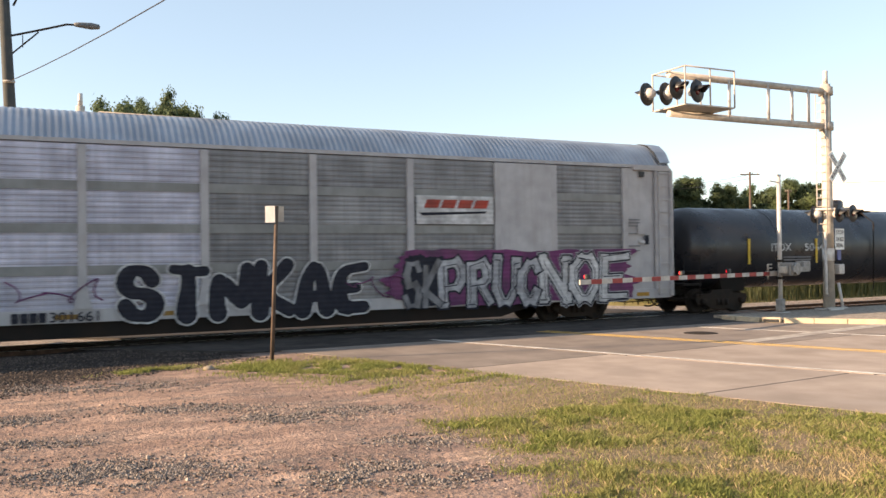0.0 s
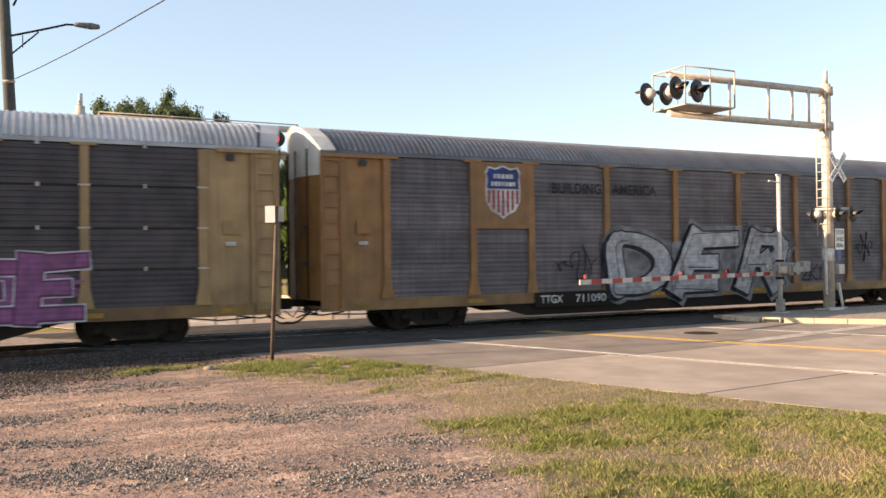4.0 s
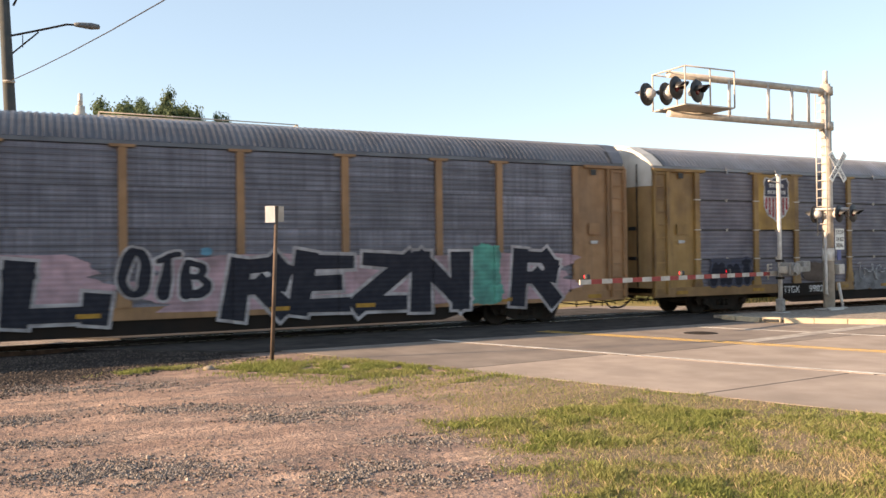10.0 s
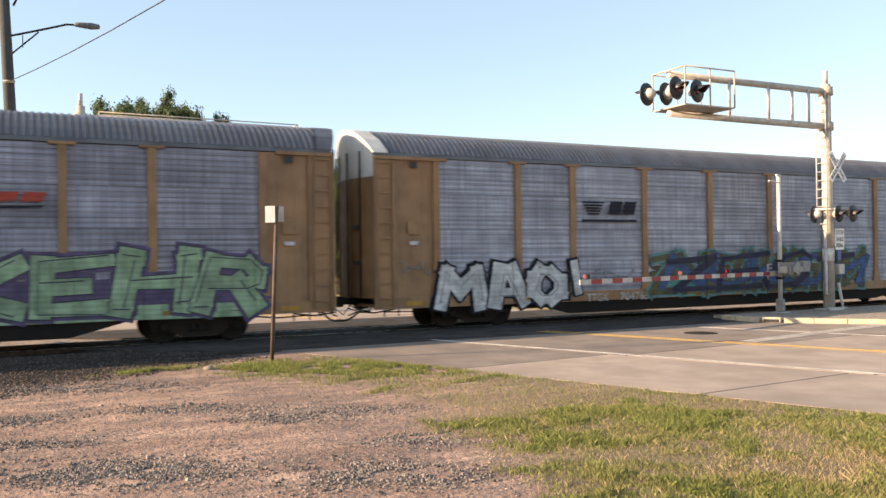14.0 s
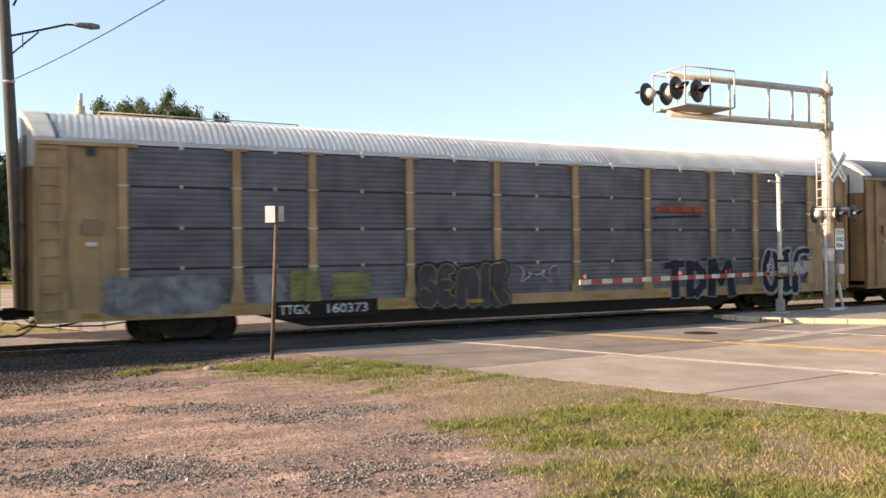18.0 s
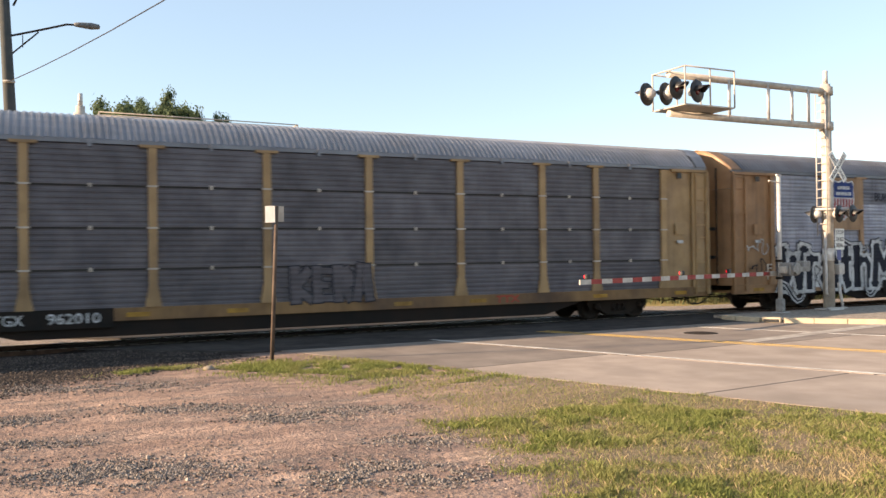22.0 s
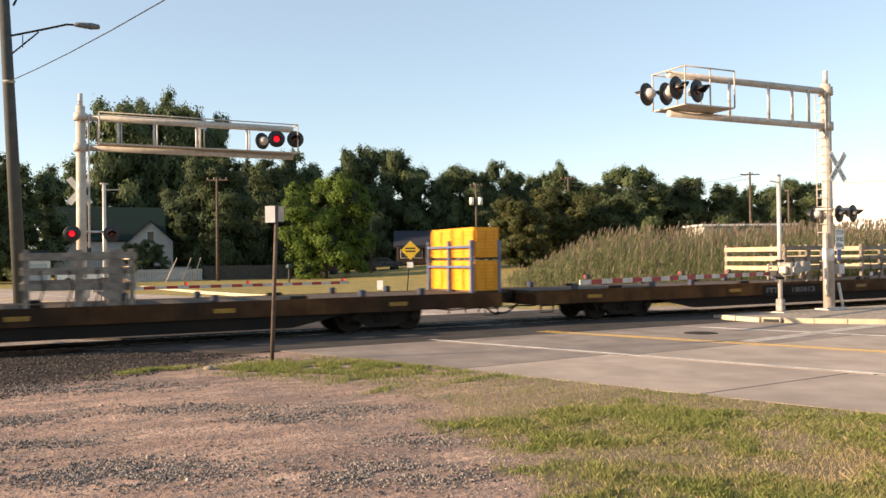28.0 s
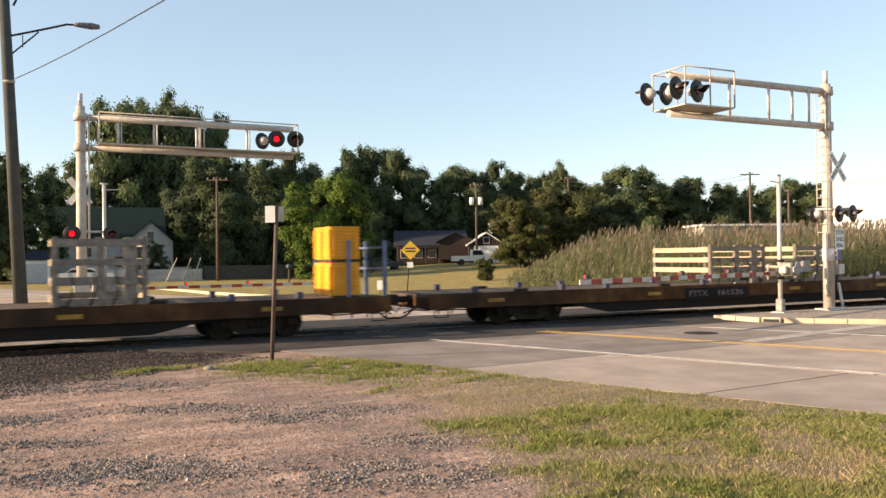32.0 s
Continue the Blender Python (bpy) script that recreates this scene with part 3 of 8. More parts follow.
kerb_run([(7.2, 67.5, 0.0), (9.4, 52.5, 0), (10.6, 46.9, 0), (12.8, 41.0, 0), (16.5, 35.5, 0), (20.5, 32.5, 0)], "kerb_3")

# ---- track ----
RAILST = mat("rail_rust", (0.11, 0.06, 0.04), (0.075, 0.045, 0.032), 0.8, 0.2, 6)


def rail_mesh(x0, x1):
    prof = [(-0.075, 0), (0.075, 0), (0.075, 0.012), (0.012, 0.03), (0.012, 0.13), (0.036, 0.14), (0.036, 0.172), (-0.036, 0.172), (-0.036, 0.14), (-0.012, 0.13), (-0.012, 0.03), (-0.075, 0.012)]
    bm = bmesh.new()
    a = [bm.verts.new((x0, y, z)) for y, z in prof]
    b = [bm.verts.new((x1, y, z)) for y, z in prof]
    for i in range(len(prof)):
        bm.faces.new((a[i], a[(i + 1) % len(prof)], b[(i + 1) % len(prof)], b[i]))
    bmesh.ops.recalc_face_normals(bm, faces=bm.faces)
    return bm


trk = new("railway_track")
tagged(trk, "single railway track on dark ballast through the road", "track", kind="structure")
for sy in (-1, 1):
    part("rail", rail_mesh(-180, 220), RAILST, trk, m=pose(0, 22.78 + sy * 0.7525, -0.175))
    part("rail_head", boxm(-180, 220, -0.034, 0.034, -0.004, -0.001), TREAD, trk, m=pose(0, 22.78 + sy * 0.7525, 0))
SLEEP = mat("sleeper_wood", (0.085, 0.07, 0.06), (0.055, 0.047, 0.04), 0.9, 0, 6)
for i in range(-90, 160):
    x = i * 0.56
    if 4.0 < x < 24.0:
        continue
    part("sleeper", shared("sleeper", SLEEP, lambda: boxm(-0.115, 0.115, -1.3, 1.3, -0.30, -0.122)), None, trk, m=pose(x, 22.78, 0.0))


# ---- the train ----
TRACK_Y = 22.78
HALF = 1.5
BAYS = [1.9, 2.73, 2.0, 2.83, 2.83, 2.83, 2.83, 2.83, 2.0, 2.73, 1.9]
LONG = sum(BAYS)
ROWS = [(0.97, 1.88), (1.92, 2.88), (2.92, 3.90), (3.94, 4.90)]
EDGES = [-LONG / 2 + sum(BAYS[:i]) for i in range(len(BAYS) + 1)]


def ribbed_panel(w, h, depth=0.017, pitch=0.135):
    """A corrugated side panel, x from 0 to w, z from 0 to h, facing -y, with a folded back edge."""
    bm = bmesh.new()
    n = max(2, round(h / pitch))
    prof = []
    for i in range(n):
        z = h * i / n
        p = h / n
        prof += [(z, 0.0), (z + p * 0.42, 0.0), (z + p * 0.55, depth), (z + p * 0.87, depth)]
    prof.append((h, 0.0))
    a = [bm.verts.new((0, y, z)) for z, y in prof]
    b = [bm.verts.new((w, y, z)) for z, y in prof]
    for i in range(len(prof) - 1):
        bm.faces.new((a[i], b[i], b[i + 1], a[i + 1]))
    box(bm, 0, w, depth + 0.004, depth + 0.02, 0, h)
    return bm


def roof_profile(t):
    """Half-round roof of the car: t from -1 to 1 gives (y, z)."""
    y = HALF * t
    return y, 5.0 + 0.78 * (1 - abs(t) ** 2.4)


def ribbed_roof(length, rib=0.165, depth=0.03, smooth=False, lift=0.0):
    bm = bmesh.new()
    n = round(length / rib)
    xs = []
    for i in range(n):
        x = -length / 2 + length * i / n
        p = length / n
        xs += [(x, 0), (x + p * 0.35, 0), (x + p * 0.5, depth), (x + p * 0.85, depth)]
    xs.append((length / 2, 0))
    if smooth:
        xs = [(x, d * 0.5) for x, d in xs]
    ts = [-1, -0.97, -0.85, -0.7, -0.5, -0.25, 0, 0.25, 0.5, 0.7, 0.85, 0.97, 1]
    grid = []
    for x, d in xs:
        row = []
        for t in ts:
            y, z = roof_profile(t)
            row.append(bm.verts.new((x, y * (1 + d / HALF * 0.6), z + d + lift * (1 - t * t))))
        grid.append(row)
    for a, b in zip(grid, grid[1:]):
        for i in range(len(ts) - 1):
            fc = bm.faces.new((a[i], b[i], b[i + 1], a[i + 1]))
            fc.smooth = smooth
    return bm


BULGE = 0.36


def bulge(y):
    """How far the folded end doors stand out beyond the corner posts, in plan."""
    return BULGE * max(0.0, 1 - (y / HALF) ** 2)


def end_sheet(sgn, ya, yb, zlow, ztop=None, thick=0.05, steps=4):
    """A curved end sheet between two stations across the car, from zlow up to ztop or to the roof's curve; x runs from the corner posts."""
    bm = bmesh.new()
    prev = None
    for i in range(steps + 1):
        y = ya + (yb - ya) * i / steps
        z = ztop if ztop else roof_profile(min(1, abs(y) / HALF))[1] - 0.01
        x = sgn * bulge(y)
        cur = [bm.verts.new(p) for p in ((x, y, zlow), (x, y, z), (x - sgn * thick, y, z), (x - sgn * thick, y, zlow))]
        if prev:
            for k in range(4):
                bm.faces.new((prev[k], prev[(k + 1) % 4], cur[(k + 1) % 4], cur[k]))
        else:
            bm.faces.new(cur)
        prev = cur
    bm.faces.new(prev[::-1])
    bmesh.ops.recalc_face_normals(bm, faces=bm.faces)
    return bm


def roof_cap(sgn, front=True):
    """The smooth cap sheet at the roof's end, out to the bulged doors; or the dark seam behind it."""
    bm = bmesh.new()
    prev = None
    for t in (-1.0, -0.93, -0.75, -0.45, -0.15, 0.15, 0.45, 0.75, 0.93, 1.0):
        y, z = roof_profile(t)
        xb = -0.12 - 0.30 * abs(t) ** 1.5
        xa, xb, q = (bulge(y) + 0.02, xb, 0.042) if front else (xb, xb - 0.07, 0.036)
        cur = [bm.verts.new((sgn * x, y * 1.02, z + dz)) for x, dz in ((xa, q), (xb, q), (xb, q - 0.03), (xa, q - 0.03))]
        if prev:
            for i in range(4):
                bm.faces.new((prev[i], prev[(i + 1) % 4], cur[(i + 1) % 4], cur[i]))
        else:
            bm.faces.new(cur)
        prev = cur
    bm.faces.new(prev[::-1])
    bmesh.ops.recalc_face_normals(bm, faces=bm.faces)
    return bm


def wheel_mesh(r=0.42):
    return lathe([(0.0, -0.02), (0.09, -0.03), (0.10, 0.03), (r * 0.78, 0.035), (r * 0.82, 0.0), (r, 0.0), (r * 1.0, 0.10), (r * 1.07, 0.105), (r * 1.07, 0.135), (r * 0.8, 0.135), (0.1, 0.11), (0.1, 0.16), (0.0, 0.16)], 24)


def wheelset_mesh(r):
    """Two wheels pressed on one axle, turning together."""
    bm = bmesh.new()
    tube(bm, (0, -0.95, 0), (0, 0.95, 0), 0.075, seg=8)
    for sy in (-1, 1):
        wb = wheel_mesh(r)
        bmesh.ops.transform(wb, matrix=pose(0, sy * 0.79, 0, 0, 0, 0 if sy < 0 else 180), verts=wb.verts)
        me = bpy.data.meshes.new("wheel")
        wb.to_mesh(me)
        wb.free()
        bm.from_mesh(me)
        bpy.data.meshes.remove(me)
    return bm


ROLLING = []


def side_frame():
    """Cast truck side frame with its spring window, seen from the side."""
    bm = plate([(-1.22, 0.52), (-1.15, 0.66), (-0.55, 0.70), (-0.42, 0.82), (0.42, 0.82), (0.55, 0.70), (1.15, 0.66), (1.22, 0.52), (1.1, 0.30), (0.75, 0.32), (0.42, 0.15), (-0.42, 0.15), (-0.75, 0.32), (-1.1, 0.30)], -0.07, 0.07)
    return bm


def truck(parent, x, r=0.42, base=1.78):
    """A two-axle freight truck under its car: frames, bolster, springs, wheels."""
    frame_ob = part("truck", shared("bolster", STEEL, lambda: boxm(-0.22, 0.22, -1.05, 1.05, 0.45, 0.72, 0.04)), None, parent, m=pose(x, 0, 0))
    for sy in (-1, 1):
        part("side_frame", shared("side_frame", STEEL, side_frame), None, frame_ob, m=pose(0, sy * 0.99, 0))

        for dx in (-0.2, 0, 0.2):
            part("spring", shared("spring", WHEEL, lambda: tubem((0, 0, 0.28), (0, 0, 0.5), 0.07, seg=8)), None, frame_ob, m=pose(dx, sy * 1.06, 0))
        for sx in (-1, 1):
            part("bearing_cap", shared("bearing_cap", STEEL, lambda: lathe([(0.11, 0.0), (0.12, -0.10), (0.07, -0.16), (0.0, -0.16)], 12)), None, frame_ob, m=pose(sx * base / 2, sy * 1.06, r, 0, 0, 0 if sy < 0 else 180))
    for sx in (-1, 1):
        ws_ = part("wheelset", shared(("wheelset", r), WHEEL, lambda: wheelset_mesh(r)), None, frame_ob, m=pose(sx * base / 2, 0, r))
        ROLLING.append((ws_, parent, sx * base / 2, r))
    part("brake_beam", shared("brake_beam", STEEL, lambda: boxm(-0.62, 0.62, -0.85, 0.85, 0.26, 0.44, 0.02)), None, frame_ob)
    return frame_ob


def coupler(parent, x, sgn):
    """Drawbar and knuckle at one end, with its air hose and uncoupling lever."""
    bm = bmesh.new()
    box(bm, x - 0.3 * sgn if sgn > 0 else x, x if sgn > 0 else x + 0.3, -0.22, 0.22, 0.62, 0.98)
    box(bm, min(x, x + sgn * 0.5), max(x, x + sgn * 0.5), -0.09, 0.09, 0.75, 0.93)
    box(bm, min(x + sgn * 0.42, x + sgn * 0.72), max(x + sgn * 0.42, x + sgn * 0.72), -0.17, 0.15, 0.69, 0.99, 0.03)
    c = part("coupler", bm, STEEL, parent)
    pts = [(x - sgn * 0.1, -0.45, 0.72)]
    for i in range(1, 9):
        u = i / 8
        pts.append((x + sgn * (0.75 * u - 0.1), -0.45 + 0.25 * u, 0.72 - 0.42 * math.sin(math.pi * u * 0.62)))
    part("air_hose", pathm(pts, 0.03, 6), BLACKM, c)
    part("train_line", pathm([(x - sgn * 0.9, -0.75, 0.60), (x - sgn * 0.3, -0.70, 0.52), (x + sgn * 0.2, -0.6, 0.56), (x + sgn * 0.42, -0.5, 0.46)], 0.022, 6), STEEL, c)
    part("brake_rod", pathm([(x - sgn * 2.3, -1.0, 0.62), (x - sgn * 1.4, -0.95, 0.52), (x - sgn * 0.5, -0.9, 0.55)], 0.02, 6), STEEL, c)
    for q in (0.5, 0.95, 1.5):
        part("hanger", boxm(x - sgn * q - 0.015, x - sgn * q + 0.015, -0.98, -0.95, 0.42, 0.70), STEEL, c)
    part("chain", pathm([(x + sgn * 0.05, 0.4, 0.7), (x + sgn * 0.25, 0.42, 0.42), (x + sgn * 0.5, 0.4, 0.62)], 0.018, 6), STEEL, c)
    part("uncoupling_lever", pathm([(x + sgn * 0.06, -1.42, 0.75), (x + sgn * 0.12, -1.3, 0.62), (x + sgn * 0.12, -0.5, 0.62), (x + sgn * 0.3, -0.2, 0.75)], 0.018, 6), STEEL, c)


SHIELD = [(-0.62, 0.62), (-0.52, 0.80), (-0.28, 0.74), (0, 0.84), (0.28, 0.74), (0.52, 0.80), (0.62, 0.62), (0.58, 0.42), (0.62, 0.1), (0.60, -0.25), (0.42, -0.56), (0.14, -0.68), (0, -0.80), (-0.14, -0.68), (-0.42, -0.56), (-0.60, -0.25), (-0.62, 0.1), (-0.58, 0.42)]


def shield(parent, x, z, k, faded=False):
    """Railway shield emblem in plain shapes: white rim, blue head with two pale bars, red stripes."""
    y = -HALF - 0.080
    white = PAINT["white"]
    em = part("shield_emblem", plate([(a * k, b * k) for a, b in SHIELD], y - 0.004, y), white, parent, "painted shield with blue head and red and white stripes", m=pose(x, 0, z))
    head = [(a * 0.93 * k, b * 0.93 * k) for a, b in SHIELD[:8]] + [(0.56 * k, 0.12 * k), (-0.56 * k, 0.12 * k), (-0.54 * k, 0.39 * k)]
    part("blue_head", plate(head, y - 0.008, y - 0.005), PAINT["navy_faded" if faded else "navy"], em)
    for zz, wd, n in ((0.50, 0.36, 5), (0.27, 0.44, 7)):
        for q in range(n):
            xq = -wd + 2 * wd * (q + 0.12) / n
            part("pale_bar", plate([(xq * k, (zz - 0.065) * k), ((xq + 1.5 * wd / n) * k, (zz - 0.065) * k), ((xq + 1.5 * wd / n) * k, (zz + 0.065) * k), (xq * k, (zz + 0.065) * k)], y - 0.012, y - 0.009), white, em)
    for i in range(7):
        xa = (-0.54 + i * 0.165) * k
        low = -0.70 + abs(-0.54 + i * 0.165 + 0.04) * (0.55 if abs(i - 3) < 3 else 0.75)
        part("red_stripe", plate([(xa, low * k), (xa + 0.085 * k, low * k), (xa + 0.085 * k, 0.08 * k), (xa, 0.08 * k)], y - 0.008, y - 0.005), PAINT["emblem_red"], em)


def tag_piece(parent, word, x0, x1, z0, z1, fill, line, halo=None, weight=0.22, round_=False, slant=0.0, wave=0.06, seed=0, label="", shade=None, grow=(0.045, 0.09), drop=None, crease=None, serif=0.0, flat=False, level=0):
    """One painted graffiti piece: a halo, an outline with its drop shadow and the letters, as thin layers of paint."""
    y = -HALF - 0.084 - 0.011 * level
    ls = letter_strokes(word, x0, x1, z0, z1, weight, round_, slant, wave, seed, serif)
    lay = (lambda b: b) if flat else drape
    root = None
    if halo:
        for li, placed in enumerate(ls):
            hb = part("halo" if root else "graffiti", lay(sprayed([placed], grow[1], y + 0.0045 - 0.0002 * li, round_)), PAINT[halo], root or parent, "" if root else label)
            root = root or hb
    if drop:
        for k in (1.0, 0.5):
            sh = part("drop_shadow" if root else "graffiti", lay(sprayed(ls, grow[0], y + 0.002, round_, 0.0001, drop[0] * k, drop[1] * k)), PAINT[line], root or parent, "" if root else label)
            root = root or sh
    for li, placed in enumerate(ls):
        yl = y - 0.0012 * li
        ob = part("outline" if root else "graffiti", lay(sprayed([placed], grow[0], yl, round_)), PAINT[line], root or parent, "" if root else label)
        root = root or ob
        part("letter", lay(sprayed([placed], 0.0, yl - 0.0006, round_)), PAINT[fill], root)
    if shade:
        bm = sprayed(ls, -0.004, y - 0.0009, round_)
        bmesh.ops.bisect_plane(bm, geom=bm.verts[:] + bm.edges[:] + bm.faces[:], plane_co=(0, 0, z0 + (z1 - z0) * 0.42), plane_no=(0.02, 0, 1), clear_outer=True)
        part("lower_fade", lay(bm), PAINT[shade], root)
    if crease:
        rnd = random.Random(seed + 5)
        bm = bmesh.new()
        for li, placed in enumerate(ls):
            for pts, wide in placed:
                k = rnd.uniform(0.25, 0.6) * rnd.choice((-1, 1))
                run = []
                for i, (px, pz) in enumerate(pts):
                    (ax, az), (bx, bz) = pts[max(0, i - 1)], pts[min(len(pts) - 1, i + 1)]
                    d = math.hypot(bx - ax, bz - az) or 1
                    run.append((px - (bz - az) / d * wide[i] * k, pz + (bx - ax) / d * wide[i] * k))
                ribbon(bm, run, [0.016] * len(run), y - 0.0011 - 0.0012 * li)
        part("inner_line", lay(bm), PAINT[crease], root)["kind"] = "stuff"
    return root


def ribbon(bm, pts, widths, y):
    """A flat painted stroke through the points (x, z), of the given half widths."""
    prev = None
    for i, (x, z) in enumerate(pts):
        xa, za = pts[max(0, i - 1)]
        xb, zb = pts[min(len(pts) - 1, i + 1)]
        d = math.hypot(xb - xa, zb - za) or 1
        nx_, nz_ = -(zb - za) / d * widths[i], (xb - xa) / d * widths[i]
        cur = bm.verts.new((x + nx_, y, z + nz_)), bm.verts.new((x - nx_, y, z - nz_))
        if prev:
            fc = bm.faces.new((prev[0], cur[0], cur[1], prev[1]))
            if fc.normal.y > 0:
                fc.normal_flip()
        prev = cur


def blotch(parent, x0, x1, z0, z1, color, n=90, seed=0, name="painted_patch", level=0, flat=False):
    """A ragged patch of sprayed paint."""
    rnd = random.Random(seed)
    y = -HALF - 0.0765 - 0.0004 * level
    bm = bmesh.new()
    cx, cz, hx_, hz_ = (x0 + x1) / 2, (z0 + z1) / 2, (x1 - x0) / 2, (z1 - z0) / 2
    mid = bm.verts.new((cx, y, cz))
    ph = [rnd.uniform(0, 6.28) for _ in range(3)]
    ring = []
    for i in range(n):
        t = -2 * math.pi * i / n
        r = 0.92 + 0.05 * math.sin(5 * t + ph[0]) + 0.03 * math.sin(13 * t + ph[1]) + 0.02 * math.sin(29 * t + ph[2]) + rnd.uniform(-0.015, 0.015)
        c, s_ = math.cos(t), math.sin(t)
        q = max(abs(c), abs(s_)) ** 0.85
        ring.append(bm.verts.new((cx + hx_ * c * r / q, y, cz + hz_ * s_ * r / q)))
    for i in range(n):
        bm.faces.new((mid, ring[i], ring[(i + 1) % n]))
    return part(name, bm if flat else drape(bm), PAINT[color], parent)


def scribble(parent, x0, x1, z0, z1, color, n=9, seed=0, r=0.02):
    """A quick sprayed tag: one looping line."""
    rnd = random.Random(seed)
    y = -HALF - 0.086
    pts = []
    for i in range(n * 6):
        u = i / (n * 6 - 1)
        a = u * n * 2.9
        pts.append((x0 + (x1 - x0) * (0.05 + 0.9 * u + 0.07 * math.sin(a * 1.7)), y, (z0 + z1) / 2 + (z1 - z0) * 0.5 * math.sin(a + seed) * (0.55 + 0.45 * math.sin(u * 7 + seed))))
    return part("graffiti_tag", pathm(pts, r, 4), PAINT[color], parent)


def spray(name, c1, c2, rough=0.9, metal=0.0, scale=3, streak=0.2):
    """Weathered spray paint: dulled by road film, streaked by rain."""
    return mat(name, tuple(v * 0.80 + 0.012 for v in c1), tuple(v * 0.62 + 0.014 for v in c2), rough, metal, scale, streak=streak, dirt=(0.07, 0.062, 0.058), dscale=1.3, damount=0.45, ribs=0.3)


PAINT = {
    "white": spray("paint_white", (0.78, 0.78, 0.78), (0.66, 0.66, 0.66), 0.9, 0, 5, streak=0.15),
    "silver": spray("paint_silver", (0.58, 0.58, 0.60), (0.44, 0.45, 0.48), 0.9, 0.1, 5, streak=0.2),
    "black": mat("paint_black", (0.020, 0.021, 0.030), (0.032, 0.033, 0.042), 0.9, 0, 5, ribs=0.35),
    "navy": spray("paint_navy", (0.025, 0.06, 0.26), (0.03, 0.07, 0.22), 0.9, 0, 5),
    "navy_faded": spray("paint_navy_faded", (0.06, 0.07, 0.12), (0.09, 0.09, 0.12), 0.9, 0, 5),
    "emblem_red": spray("paint_emblem_red", (0.48, 0.05, 0.06), (0.40, 0.05, 0.06), 0.9, 0, 5),
    "magenta": spray("paint_magenta", (0.40, 0.13, 0.31), (0.31, 0.10, 0.25), 0.9, 0, 3, streak=0.2),
    "plum": spray("paint_plum", (0.22, 0.05, 0.16), (0.16, 0.05, 0.14), 0.9, 0, 2),
    "soft_white": spray("paint_soft_white", (0.60, 0.56, 0.57), (0.47, 0.44, 0.45), 0.9, 0, 2, streak=0.5),
    "pink": spray("paint_pink", (0.62, 0.40, 0.45), (0.5, 0.34, 0.38), 0.9, 0, 2),
    "aqua": spray("paint_aqua", (0.13, 0.36, 0.50), (0.11, 0.30, 0.43), 0.9, 0, 3, streak=0.2),
    "teal": spray("paint_teal", (0.10, 0.42, 0.33), (0.09, 0.33, 0.28), 0.9, 0, 3),
    "lime": spray("paint_lime", (0.52, 0.55, 0.10), (0.42, 0.46, 0.10), 0.9, 0, 3, streak=0.2),
    "mint": spray("paint_mint", (0.40, 0.56, 0.36), (0.32, 0.47, 0.29), 0.9, 0, 3, streak=0.25),
    "violet": spray("paint_violet", (0.15, 0.11, 0.22), (0.12, 0.09, 0.17), 0.9, 0, 3),
    "violet_dark": spray("paint_violet_dark", (0.05, 0.045, 0.085), (0.04, 0.04, 0.07), 0.9, 0, 3),
    "aqua_faded": spray("paint_aqua_faded", (0.16, 0.34, 0.36), (0.13, 0.28, 0.31), 0.9, 0, 2, streak=0.4),
    "blue": spray("paint_blue", (0.08, 0.15, 0.33), (0.07, 0.12, 0.26), 0.9, 0, 3, streak=0.2),
    "mustard": spray("paint_mustard", (0.17, 0.15, 0.075), (0.12, 0.11, 0.06), 0.9, 0, 3, streak=0.2),
    "green": spray("paint_green", (0.035, 0.19, 0.065), (0.03, 0.15, 0.055), 0.9, 0, 3, streak=0.2),
    "crimson": spray("paint_crimson", (0.30, 0.025, 0.045), (0.23, 0.025, 0.045), 0.9, 0, 3, streak=0.2),
    "olive": spray("paint_olive", (0.25, 0.265, 0.085), (0.19, 0.20, 0.075), 0.9, 0, 3),
    "orange": spray("paint_orange", (0.55, 0.20, 0.02), (0.5, 0.17, 0.02), 0.9, 0, 3),
    "reflector": mat("paint_reflector", (0.42, 0.22, 0.02), (0.30, 0.15, 0.015), 0.6, 0, 6, dirt=(0.1, 0.06, 0.03), damount=0.7),
    "signal_yellow": mat("paint_signal_yellow", (0.66, 0.42, 0.03), (0.58, 0.36, 0.03), 0.4, 0, 3),
    "silver_dull": mat("paint_dull_silver", (0.24, 0.24, 0.25), (0.15, 0.15, 0.16), 0.9, 0, 3, dirt=(0.07, 0.065, 0.06), dscale=2.0, damount=0.8),
    "rustgrey": mat("paint_rust_grey", (0.13, 0.10, 0.085), (0.09, 0.07, 0.06), 0.9, 0, 3),
    "panel": mat("paint_panel_grey", (0.068, 0.060, 0.064), (0.055, 0.05, 0.053), 0.9, 0, 3),
    "dusk_grey": mat("paint_dusk_grey", (0.125, 0.112, 0.120), (0.095, 0.086, 0.092), 0.9, 0, 3, ribs=0.5),
    "grey": mat("paint_grey", (0.22, 0.22, 0.23), (0.17, 0.17, 0.18), 0.9, 0, 3),
    "mark_red": spray("paint_mark_red", (0.55, 0.08, 0.05), (0.45, 0.07, 0.05), 0.9, 0, 3),
}


def body_paint(key, c, dirt=GRIME, damount=0.4):
    return mat("body_" + key, c, tuple(v * 0.82 for v in c), 0.55, 0.0, 2.2, 8, 0.12, 18, dirt=dirt, dscale=0.7, damount=damount, streak=0.35)


